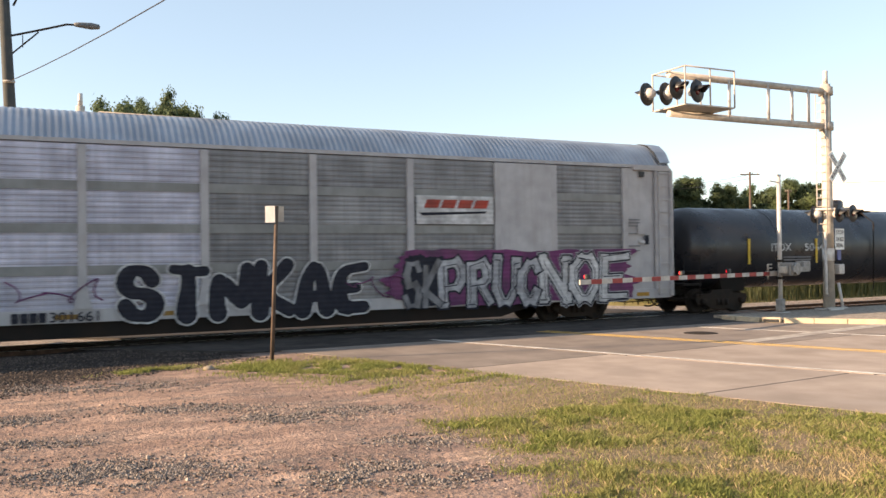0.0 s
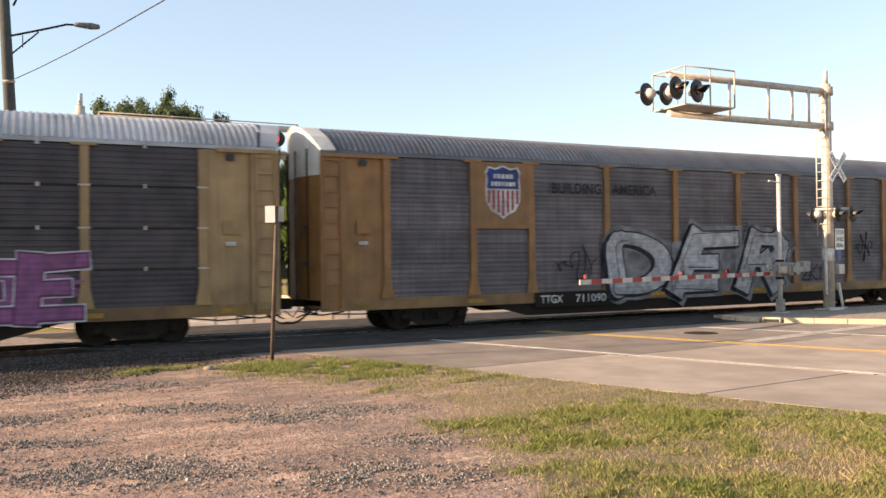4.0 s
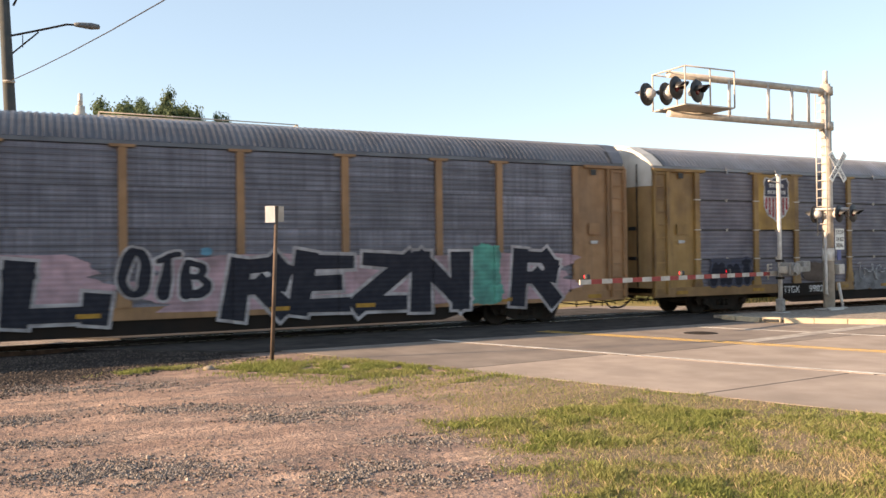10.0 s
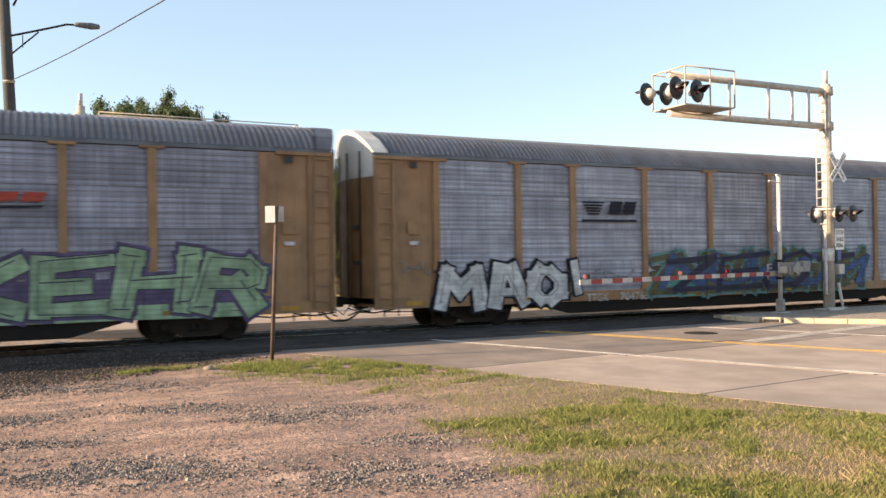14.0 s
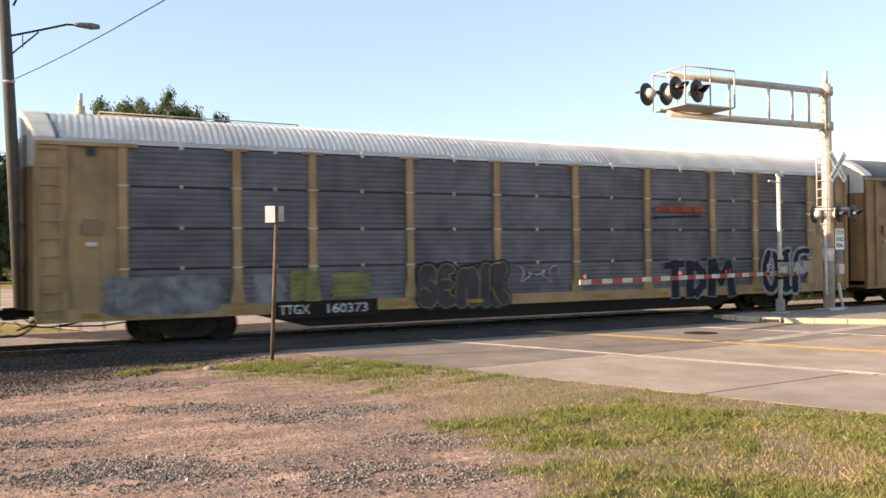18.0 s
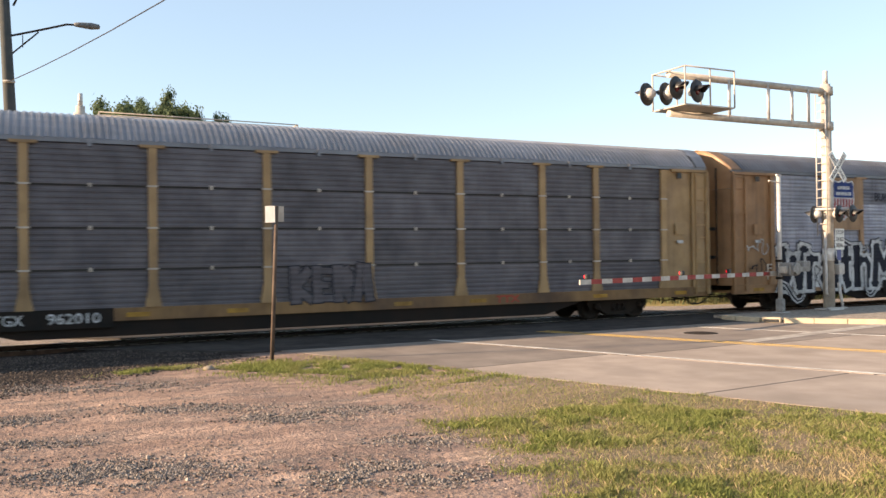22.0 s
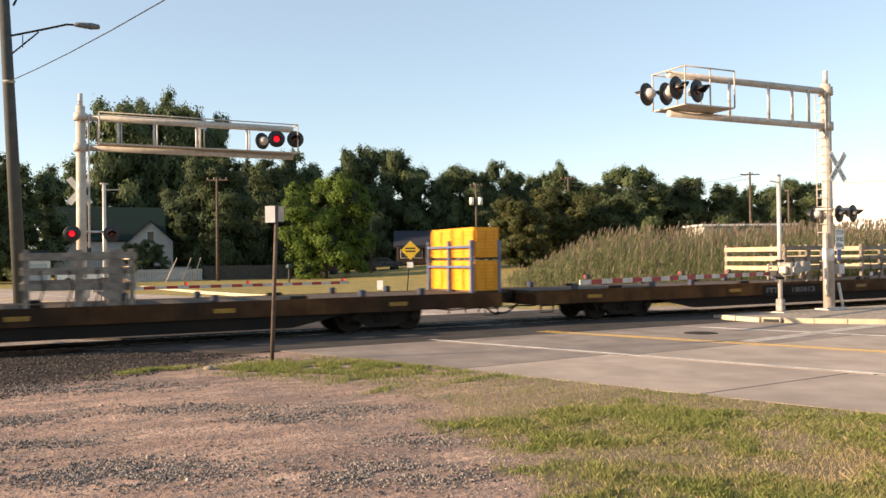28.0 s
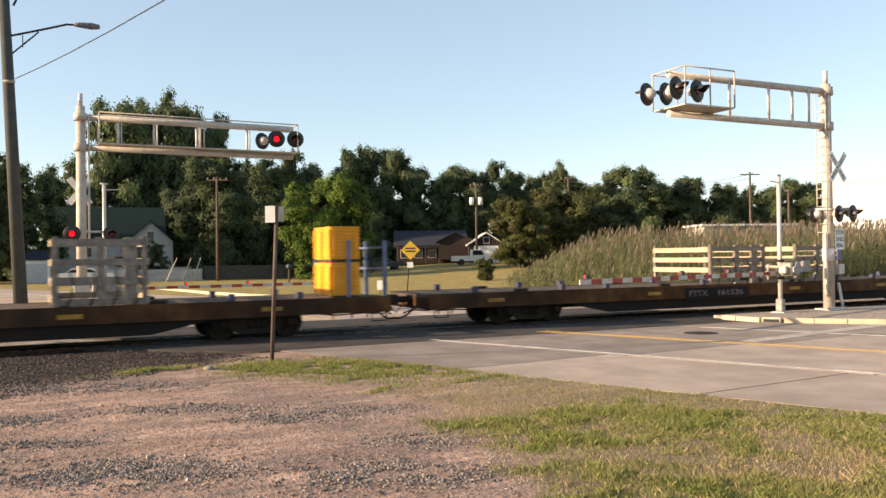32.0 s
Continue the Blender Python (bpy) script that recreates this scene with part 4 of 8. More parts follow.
def panel_paint(key, c, plaid=0.0, metal=0.25, rand=0.12):
    return mat("panels_" + key, c, tuple(v * 0.74 for v in c), 0.5, metal, 1.6, 8, 0.1, 25, dirt=tuple(v * 0.35 for v in c), dscale=0.9, damount=0.35, streak=0.25, rand=rand, plaid=plaid)


def roof_paint(key, c, metal=0.3, damount=0.4):
    return mat("roof_" + key, c, tuple(v * 0.8 for v in c), 0.45, metal, 1.2, 8, 0.08, 20, dirt=tuple(v * 0.4 for v in c), dscale=0.5, damount=damount)


YEL, TAN = body_paint("yellow", (0.385, 0.243, 0.112), dirt=(0.09, 0.05, 0.03), damount=0.55), body_paint("tan", (0.33, 0.175, 0.08))
RUSTSILL = body_paint("rusty_sill", (0.25, 0.135, 0.05), dirt=(0.06, 0.03, 0.018), damount=0.9)
OCHRE = body_paint("ochre", (0.29, 0.135, 0.042))
PALE = body_paint("pale", (0.42, 0.41, 0.42), dirt=(0.25, 0.22, 0.2), damount=0.25)
SILLBLACK = mat("sill_black", (0.013, 0.012, 0.011), (0.022, 0.018, 0.016), 0.85, 0, 3, dirt=(0.04, 0.024, 0.016), damount=0.4)


def autorack(label, frame_mat, panel_mat, roof_mat, end_mat, sill_mat=None, rows4=True, smooth_roof=False, gable=None, shade_sheet=True, brackets=True, odd_panels=None):
    """A covered two-storey car carrier: sill, posts with caps and feet, ribbed panels bay by bay, ribbed roof, end doors with ladders, trucks, couplers."""
    car = new("autorack_car")
    tagged(car, label, "railway wagon", "autorack cars of the train")
    sill_mat = sill_mat or frame_mat
    half = LONG / 2
    # frame: deck and side sills, deep between the trucks
    part("deck", shared("rack_deck", STEEL, lambda: boxm(-half, half, -HALF + 0.06, HALF - 0.06, 0.80, 0.95)), None, car)
    for sy in (-1, 1):
        part("side_sill", shared("rack_sill", sill_mat, lambda: plate([(-half, 0.66), (half, 0.66), (half, 0.97), (-half, 0.97)], -0.05, 0.05)), None, car, m=pose(0, sy * (HALF - 0.02), 0))
        part("lower_sill", shared("rack_lower", SILLBLACK, lambda: plate([(-8.6, 0.655), (-7.2, 0.29), (7.2, 0.29), (8.6, 0.655)], -0.04, 0.04)), None, car, m=pose(0, sy * (HALF - 0.09), 0))
        part("top_rail", shared("rack_toprail", sill_mat if smooth_roof else roof_mat, lambda: boxm(-half, half, -0.05, 0.05, 4.92, 5.02)), None, car, m=pose(0, sy * (HALF - 0.04), 0))
    # panels
    rows = ROWS if rows4 else [(0.97, 1.92), (1.924, 2.90), (2.904, 3.92), (3.924, 4.90)]
    rnd = random.Random(label)
    for sy in (-1, 1):
        for b in range(1, len(BAYS) - 1):
            w = BAYS[b] - 0.16
            for i, (z0, z1) in enumerate(rows):
                if sy > 0 and i:
                    continue
                h = (z1 - z0) if sy < 0 else 3.93
                pm = panel_mat
                if odd_panels and sy < 0 and (b, i) in odd_panels:
                    pm = odd_panels[(b, i)]
                me = shared(("rack_panel", round(w, 2), round(h, 2)), pm, lambda: ribbed_panel(w, h))
                xx = EDGES[b] + 0.08
                part("side_panel", me, None, car, m=pose(xx, -HALF, z0) if sy < 0 else pose(EDGES[b + 1] - 0.08, HALF, z0, 0, 0, 180))
            # added black sheet: the unlit interior behind the panel gaps, as colour
            if sy < 0 and shade_sheet:
                part("inner_lining", shared(("rack_gap_shade", round(w, 2)), BLACKM, lambda: boxm(0, w, 0.062, 0.07, 0, 3.93)), None, car, m=pose(EDGES[b] + 0.08, -HALF, 0.97))
    # posts, with flared feet and caps
    for sy in (-1, 1):
        for b in range(1, len(BAYS)):
            x = EDGES[b]
            def post_mesh():
                bm = plate([(-0.20, 0.97), (0.20, 0.97), (0.10, 1.50), (0.10, 4.88), (-0.10, 4.88), (-0.10, 1.50)], -0.075, 0.05)
                return bm
            p = part("post", shared("rack_post", frame_mat, post_mesh), None, car, m=pose(x, sy * HALF, 0, 0, 0, 0 if sy < 0 else 180))
            if sy < 0 and b not in (1, len(BAYS) - 1) and not smooth_roof:
                part("post_cap", shared("rack_cap", frame_mat, lambda: boxm(-0.30, 0.30, -0.09, 0.04, 4.86, 4.93)), None, p)
            if sy < 0 and brackets and rows4:
                for zz in (1.90, 2.90, 3.92):
                    part("panel_clip", shared("rack_clip", GALV, lambda: boxm(-0.135, 0.135, -0.082, -0.03, -0.022, 0.022)), None, p, m=pose(0, 0, zz))
    # end bays: flat steel sheets, a raised door post and the ladder
    for sx in (-1, 1):
        x0, x1 = (EDGES[0], EDGES[1]) if sx < 0 else (EDGES[-2], EDGES[-1])
        inner, outer = (x1, x0) if sx < 0 else (x0, x1)
        for sy in (-1, 1):
            sh = part("end_side_sheet", boxm(x0 + (0.02 if sx < 0 else 0.1), x1 - (0.1 if sx < 0 else 0.02), -0.02, 0.05, 0.97, 4.9), frame_mat, car, m=pose(0, sy * (HALF - 0.03), 0))
            if sy < 0:
                part("end_cap_beam", boxm(min(inner - 0.35 * -sx, outer) if sx > 0 else outer, outer if sx > 0 else inner + 0.35, -HALF - 0.10, -HALF + 0.03, 4.84, 4.93), frame_mat, car)
                part("door_post", boxm(outer - sx * 0.62 - 0.06, outer - sx * 0.62 + 0.06, -HALF - 0.07, -HALF - 0.045, 0.97, 4.84), frame_mat, car)
                lad = bmesh.new()
                la, lb = sorted((outer - sx * 0.07, outer - sx * 0.54))
                for xx in (la, lb):
                    box(lad, xx - 0.02, xx + 0.02, -HALF - 0.12, -HALF - 0.06, 0.75, 4.82)
                for i in range(10):
                    zz = 0.95 + i * 0.42
                    box(lad, la, lb, -HALF - 0.11, -HALF - 0.08, zz, zz + 0.035)
                part("ladder", lad, frame_mat, car)
                part("ladder_backing", boxm(la - 0.03, lb + 0.03, -HALF - 0.055, -HALF - 0.012, 0.80, 4.83), frame_mat, car)
                part("corner_angle", boxm(outer - 0.03, outer + 0.03, -HALF - 0.13, -HALF - 0.05, 0.72, 4.86), frame_mat, car)
                # small lettering plates and hatch on the end sheet
                xm = (inner + outer) / 2 - sx * 0.25
                part("hatch", boxm(xm - 0.2, xm + 0.2, -HALF - 0.062, -HALF - 0.045, 2.75, 3.1), frame_mat, sh, m=pose(0, HALF - 0.03, 0))
                part("stencil_panel", boxm(xm - 0.14, xm + 0.12, -HALF - 0.060, -HALF - 0.045, 2.45, 2.55), PAINT["white"], sh, m=pose(0, HALF - 0.03, 0))
                part("vent_slot", boxm(xm - 0.1, xm + 0.1, -HALF - 0.060, -HALF - 0.045, 4.62, 4.8), BLACKM, sh, m=pose(0, HALF - 0.03, 0))
                part("reflector", boxm(xm - 0.25, xm + 0.25, -HALF - 0.045, -HALF - 0.03, 0.74, 0.86), PAINT["reflector"], car)
        # end doors: folding leaves that stand out in a curve, with rods, hinges and a latch bar
        e = pose(outer - sx * 0.02, 0, 0)
        zb = 4.35 if gable else 4.97
        for i in range(6):
            ya = -1.47 + i * 0.49
            part("end_door_leaf", shared(("end_leaf", sx, i, zb), end_mat, lambda: end_sheet(sx, ya + 0.012, ya + 0.478, 0.97, zb, 0.04, 2)), None, car, m=e)
        for ya in (-1.0, -0.35, 0.35, 1.0):
            xr = outer + sx * (bulge(ya) + 0.02)
            part("door_rod", tubem((xr, ya, 1.0), (xr, ya, 5.1), 0.024, seg=6), STEEL, car)
        for zz in (2.9, 1.9):
            part("latch_bar", boxm(min(outer + sx * 0.24, outer + sx * 0.30), max(outer + sx * 0.24, outer + sx * 0.30), -0.95, -0.62, zz, zz + 0.12), BLACKM, car)
        part("end_gable", shared(("end_gable", sx, zb), gable or end_mat, lambda: end_sheet(sx, -1.478, 1.478, zb + 0.01, None, 0.05, 16)), None, car, m=e)
        cap = (gable or end_mat) if sx < 0 or gable is frame_mat else roof_mat
        part("roof_end_cap", shared(("roof_end_cap", sx), cap, lambda: roof_cap(sx)), None, car, m=pose(outer - sx * 0.015, 0, 0.10 if smooth_roof else 0.0))
        part("roof_seam", shared(("roof_seam", sx), BLACKM, lambda: roof_cap(sx, False)), None, car, m=pose(outer - sx * 0.015, 0, 0.10 if smooth_roof else 0.0))
        part("end_sill", boxm(min(outer, outer - sx * 0.12), max(outer, outer - sx * 0.12), -HALF + 0.05, HALF - 0.05, 0.70, 1.0), sill_mat, car)
        part("brake_pipe", pathm([(outer + sx * 0.05, -1.3, 0.62), (outer + sx * 0.05, -0.6, 0.55), (outer + sx * 0.05, 0.6, 0.6)], 0.02, 5), STEEL, car)
        coupler(car, outer, sx)
        truck(car, sx * 10.25)
    roof_ob = part("roof", shared(("rack_roof", smooth_roof), roof_mat, lambda: ribbed_roof(LONG - 0.25, smooth=smooth_roof, lift=0.10 if smooth_roof else 0.0)), None, car)
    for b in range(1, len(BAYS) - 1):
        if rows4 and brackets:
            xx = (EDGES[b] + EDGES[b + 1]) / 2
            for zz in (1.90, 2.90, 3.92):
                part("panel_clip", shared("mid_clip", GALV, lambda: boxm(-0.035, 0.035, -0.028, 0.0, -0.05, 0.05)), None, car, m=pose(xx, -HALF - 0.002, zz))
            part("roof_clip", shared("roof_clip", roof_mat, lambda: boxm(-0.045, 0.045, -0.03, 0.02, 4.84, 5.02)), None, roof_ob, m=pose(xx, -HALF - 0.05, 0))
    # yellow reflector strips along the sill
    for xx in (-9.0, -4.6, -2.2, 2.4, 4.8, 9.2):
        part("reflector", shared("sill_reflector", PAINT["reflector"], lambda: boxm(-0.27, 0.27, -0.012, 0.0, -0.055, 0.055)), None, car, m=pose(xx, -HALF - 0.032, 0.80))
    return car


def road_number(car, word, number, x, z=0.64, h=0.24, y=-HALF - 0.075, back=True, mate="white"):
    """Stencilled reporting mark on its black board."""
    wl, wn_ = 0.20 * len(word), 0.19 * len(number)
    if back:
        part("number_board", boxm(x - 0.2, x + wl + 0.6 + wn_ + 0.2, y + 0.004, y + 0.02, z - 0.12, z + h + 0.10), SILLBLACK, car)
    part("reporting_mark", textm(word, x, x + wl, z, z + h, y, 0.012), PAINT[mate], car)
    part("car_number", textm(number, x + wl + 0.5, x + wl + 0.5 + wn_, z, z + h, y, 0.012), PAINT[mate], car)


def bay_sheet(car, b, z0, z1, m):
    """A plain steel sheet riveted over one bay."""
    part("bay_sheet", boxm(EDGES[b] + 0.09, EDGES[b + 1] - 0.09, -HALF - 0.07, -HALF - 0.055, z0, z1), m, car)


# where the train has got to, in metres, at t seconds
GONE = (195.23588, 11.76759, 0.97160, -0.21294, -0.61235, -0.04020)


def gone(t):
    u = (t - 16) / 16
    return sum(c * u ** (i + 1) for i, c in enumerate(GONE))


TRAIN = []


def on_train(car, rear):
    """Remember a car by the place of its rear end at s = 0, and its half length."""
    TRAIN.append((car, rear))


REAR_C, PITCH = 118.362, 28.6


def rack_at(car, k, off=0.0):
    on_train(car, REAR_C - PITCH * k + LONG / 2 + off)


panel_grey = panel_paint("grey", (0.157, 0.147, 0.179))
panel_slate = panel_paint("slate", (0.130, 0.124, 0.143))
panel_dark = panel_paint("dark", (0.067, 0.056, 0.064))
panel_dusk = panel_paint("dusk", (0.127, 0.118, 0.133))
panel_brown = panel_paint("brown", (0.153, 0.134, 0.151), plaid=0.4)
panel_mid = panel_paint("mid", (0.212, 0.210, 0.254), plaid=0.5)
panel_silver = panel_paint("silver", (0.376, 0.374, 0.448), plaid=0.5)
panel_pearl = panel_paint("pearl", (0.452, 0.462, 0.542), plaid=0.5)
panel_white = panel_paint("white", (0.578, 0.579, 0.684), plaid=0.2)
panel_pale_mid = panel_paint("pale_mid", (0.275, 0.275, 0.285), plaid=0.25)
panel_bright = panel_paint("bright", (0.385, 0.391, 0.469), plaid=0.4)
roof_grey = roof_paint("grey", (0.22, 0.23, 0.26))
roof_dull = roof_paint("dull", (0.125, 0.13, 0.15))
roof_white = roof_paint("white", (0.55, 0.56, 0.57), 0.1, 0.25)
roof_stained = roof_paint("stained", (0.42, 0.43, 0.46), 0.1, 0.9)
roof_blue = roof_paint("blue", (0.28, 0.335, 0.41), 0.3)
ENDWHITE = body_paint("endwhite", (0.66, 0.64, 0.60), dirt=(0.3, 0.25, 0.2), damount=0.3)

# A: pale car
a = autorack("pale silver car carrier with a blue-grey roof and black graffiti", PALE, panel_white, roof_blue, PALE, rows4=False, smooth_roof=True, brackets=False, odd_panels={(b, i): panel_pale_mid for b in (5, 6, 7, 9) for i in range(4)})
for b in (2, 8):
    bay_sheet(a, b, 0.99, 4.88, PALE)
BAND = mat("panel_band", (0.25, 0.255, 0.25), (0.20, 0.205, 0.20), 0.6, 0.1, 2, dirt=(0.12, 0.11, 0.10), damount=0.4, streak=0.3)
for b in (1, 3, 4, 5, 6, 7, 9):
    for z in (1.78, 2.78, 3.80):
        part("panel_band", boxm(EDGES[b] + 0.085, EDGES[b + 1] - 0.085, -HALF - 0.012, -HALF + 0.012, z, z + 0.22), BAND, a)
lp = part("logo_board", boxm(4.42, 6.92, -HALF - 0.075, -HALF - 0.06, 3.04, 3.86), PAINT["white"], a)
for i in range(4):
    xx = 4.65 + i * 0.53
    part("logo_bar", plate([(xx, 3.5), (xx + 0.44, 3.5), (xx + 0.54, 3.74), (xx + 0.1, 3.74)], -HALF - 0.082, -HALF - 0.078), PAINT["mark_red"], lp)
part("logo_underline", plate([(4.5, 3.36), (6.7, 3.42), (6.65, 3.36), (4.6, 3.28)], -HALF - 0.082, -HALF - 0.078), PAINT["black"], lp)
blotch(a, -12.0, -6.3, 0.9, 2.2, "silver", seed=3, flat=True)
tag_piece(a, "YEAn", -11.75, -6.95, 0.62, 2.16, "black", "white", "black", weight=0.36, round_=True, wave=0.07, seed=1, label="black bubble letters outlined in white", grow=(0.10, 0.16), flat=True)
tag_piece(a, "STNKAE", -3.5, 3.0, 0.56, 2.06, "black", "black", "white", weight=0.27, round_=True, wave=0.06, seed=2, label="fat black letters with a white edge", grow=(0.01, 0.055), serif=0.1, flat=True)
scribble(a, -12.5, -11.85, 1.5, 1.95, "black", 5, 2, 0.028)
blotch(a, 3.2, 12.4, 0.62, 2.35, "plum", seed=5, flat=True)
blotch(a, 3.9, 5.3, 0.62, 2.2, "black", seed=6, level=1, flat=True)
tag_piece(a, "PRUC", 5.1, 8.6, 0.62, 2.05, "silver", "black", None, weight=0.20, wave=0.10, slant=0.08, seed=4, label="silver wildstyle letters outlined in black", grow=(0.055, 0.09), crease="black", serif=0.18, flat=True)
tag_piece(a, "SK", 4.0, 5.2, 0.66, 2.05, "silver_dull", "black", None, weight=0.13, wave=0.14, seed=14, label="small grey wildstyle strokes", grow=(0.03, 0.05), flat=True)
tag_piece(a, "NOE", 8.5, 11.9, 0.62, 2.12, "white", "black", "silver", weight=0.20, wave=0.08, slant=0.05, seed=8, label="white wildstyle letters outlined in black", grow=(0.05, 0.08), crease="black", serif=0.16, flat=True)
scribble(a, -6.0, -3.6, 1.0, 1.7, "plum", 5, 2)
scribble(a, 2.2, 4.0, 1.0, 1.8, "plum", 4, 3)
part("car_number", textm("301661", -4.95, -3.9, 0.69, 0.92, -HALF - 0.078, 0.012), PAINT["black"], a)
for i in range(4):
    part("owner_bar", boxm(-5.75 + i * 0.19, -5.60 + i * 0.19, -HALF - 0.08, -HALF - 0.05, 0.69, 0.92), PAINT["black"], a)
part("end_stencil", boxm(12.6, 12.75, -HALF - 0.07, -HALF - 0.05, 2.42, 2.72), PAINT["black"], a)
for z in (2.2, 2.35, 2.75, 3.0, 3.1, 3.2):
    part("stencil_line", boxm(11.95, 12.4, -HALF - 0.06, -HALF - 0.05, z, z + 0.04), PAINT["grey"], a)
rack_at(a, -2)

# B: ochre posts and brown-grey panels
b_ = autorack("car carrier with ochre posts and brown-grey panels", OCHRE, panel_brown, roof_dull, OCHRE, RUSTSILL, gable=ENDWHITE, rows4=False, brackets=False)
bay_sheet(b_, 2, 2.92, 4.88, OCHRE)
shield(b_, -8.08, 3.98, 0.98)
part("slogan", textm("BUILDING", -6.33, -4.5, 4.02, 4.33, -HALF - 0.082, 0.015), PAINT["black"], b_)
part("slogan", textm("AMERICA", -4.05, -2.27, 4.02, 4.33, -HALF - 0.082, 0.015), PAINT["black"], b_)
blotch(b_, -4.5, 3.6, 0.7, 2.6, "silver_dull", seed=11)
tag_piece(b_, "D", -4.25, -1.45, 0.72, 2.95, "silver", "black", "silver_dull", weight=0.3, slant=-0.10, wave=0.03, round_=True, seed=9, label="large silver letter outlined in black", grow=(0.05, 0.20), drop=(-0.14, -0.06), crease="black")
tag_piece(b_, "E", -1.3, 1.0, 0.66, 3.0, "silver", "black", "silver_dull", weight=0.34, slant=0.55, wave=0.06, seed=10, label="large silver letter outlined in black", grow=(0.05, 0.20), drop=(-0.16, -0.05), crease="black")
tag_piece(b_, "R", 1.6, 3.8, 0.72, 3.0, "silver", "black", "silver_dull", weight=0.32, slant=0.3, wave=0.07, seed=11, label="large silver letter outlined in black", grow=(0.05, 0.20), drop=(-0.12, -0.06), crease="black")
scribble(b_, -6.3, -4.7, 1.25, 2.45, "black", 8, 3)
scribble(b_, 7.3, 8.4, 1.7, 2.9, "black", 9, 4)
tag_piece(b_, "2K18", 4.5, 6.1, 1.05, 1.65, "black", "black", None, weight=0.08, round_=True, slant=0.25, wave=0.08, seed=7, grow=(0.001, 0.01), label="thin black numerals")
road_number(b_, "TTGX", "711090", -6.8)
rack_at(b_, -1)

# C: yellow posts, dark panels, magenta graffiti
c_ = autorack("yellow-posted car carrier with dark panels and magenta graffiti", YEL, panel_dark, roof_stained, YEL, RUSTSILL, gable=ENDWHITE)
bay_sheet(c_, 2, 2.92, 4.88, YEL)
shield(c_, -8.1, 3.95, 1.02)
tag_piece(c_, "LOKELL", -11.5, -8.3, 0.95, 2.0, "panel", "silver", None, weight=0.22, wave=0.04, seed=1, grow=(0.03, 0.03), label="thin pale outlined letters")
scribble(c_, -8.6, -7.5, 1.1, 1.8, "silver", 6, 4, 0.03)
blotch(c_, -6.9, 1.6, 0.62, 1.05, "magenta", seed=21)
blotch(c_, 1.7, 9.1, 0.62, 1.95, "magenta", seed=22)
tag_piece(c_, "MIRCS", -6.7, 1.2, 0.66, 2.3, "white", "black", "white", weight=0.27, slant=0.10, wave=0.08, seed=12, label="white to magenta letters outlined in black", shade="magenta", grow=(0.05, 0.08), serif=0.12)
tag_piece(c_, "NUKEE", 1.75, 9.15, 0.66, 2.28, "magenta", "plum", "white", weight=0.28, slant=0.05, wave=0.07, seed=13, label="magenta letters with a white edge", grow=(0.05, 0.085), serif=0.14)
road_number(c_, "TTGX", "975030", -8.0)
rack_at(c_, 0)

# D: yellow posts, grey panels
RUSTYEL = body_paint("rusty_yellow", (0.33, 0.19, 0.06), dirt=(0.075, 0.034, 0.018), damount=0.9)
d_ = autorack("yellow-posted car carrier with grey panels and faded graffiti", RUSTYEL, panel_grey, roof_grey, YEL, RUSTSILL, gable=ENDWHITE)
bay_sheet(d_, 2, 2.92, 4.88, body_paint("stained_yellow", (0.42, 0.25, 0.05), dirt=(0.09, 0.035, 0.018), damount=0.8))
shield(d_, -8.1, 3.98, 1.02, faded=True)
blotch(d_, -11.3, -9.2, 0.95, 1.95, "navy_faded", seed=30)
tag_piece(d_, "MMT", -11.2, -9.3, 1.0, 1.9, "black", "navy_faded", None, weight=0.30, round_=True, wave=0.10, seed=3, label="faded dark letters", grow=(0.07, 0.1))
blotch(d_, -4.1, -2.0, 0.62, 1.45, "silver_dull", seed=31)
blotch(d_, -1.6, 2.2, 0.62, 1.3, "silver_dull", seed=34)
tag_piece(d_, "n", -1.15, 0.35, 0.62, 1.75, "black", "grey", "black", weight=0.52, round_=True, wave=0.03, seed=5, label="black bubble letter", grow=(0.02, 0.05))
tag_piece(d_, "2", 0.3, 1.75, 0.62, 1.75, "black", "grey", "black", weight=0.46, round_=True, wave=0.05, seed=6, label="black bubble letter", grow=(0.02, 0.05))
for sd, xa in ((1, -3.9), (2, 1.7), (3, 2.8), (4, 9.6), (6, -3.2)):
    scribble(d_, xa, xa + 1.2, 1.0, 1.7, "silver", 6, sd)
blotch(d_, -6.8, -5.0, 1.0, 1.75, "rustgrey", seed=33)
blotch(d_, 4.4, 6.9, 0.9, 1.72, "silver_dull", seed=36)
tag_piece(d_, "SOUN", 4.5, 6.8, 0.95, 1.65, "silver", "grey", None, weight=0.3, round_=True, wave=0.1, seed=36, label="faded pale letters", grow=(0.025, 0.05))
tag_piece(d_, "SAM", -4.0, -2.1, 0.68, 1.4, "silver_dull", "grey", None, weight=0.34, round_=True, wave=0.1, seed=37, label="faded pale letters", grow=(0.025, 0.05))
tag_piece(d_, "AON", 9.3, 11.5, 1.3, 1.95, "silver", "silver_dull", None, weight=0.3, round_=True, wave=0.1, seed=38, label="faded pale letters", grow=(0.03, 0.05))
blotch(d_, 9.2, 11.6, 1.25, 1.98, "silver_dull", seed=35)
road_number(d_, "TTGX", "990253", -7.8)
rack_at(d_, 1)

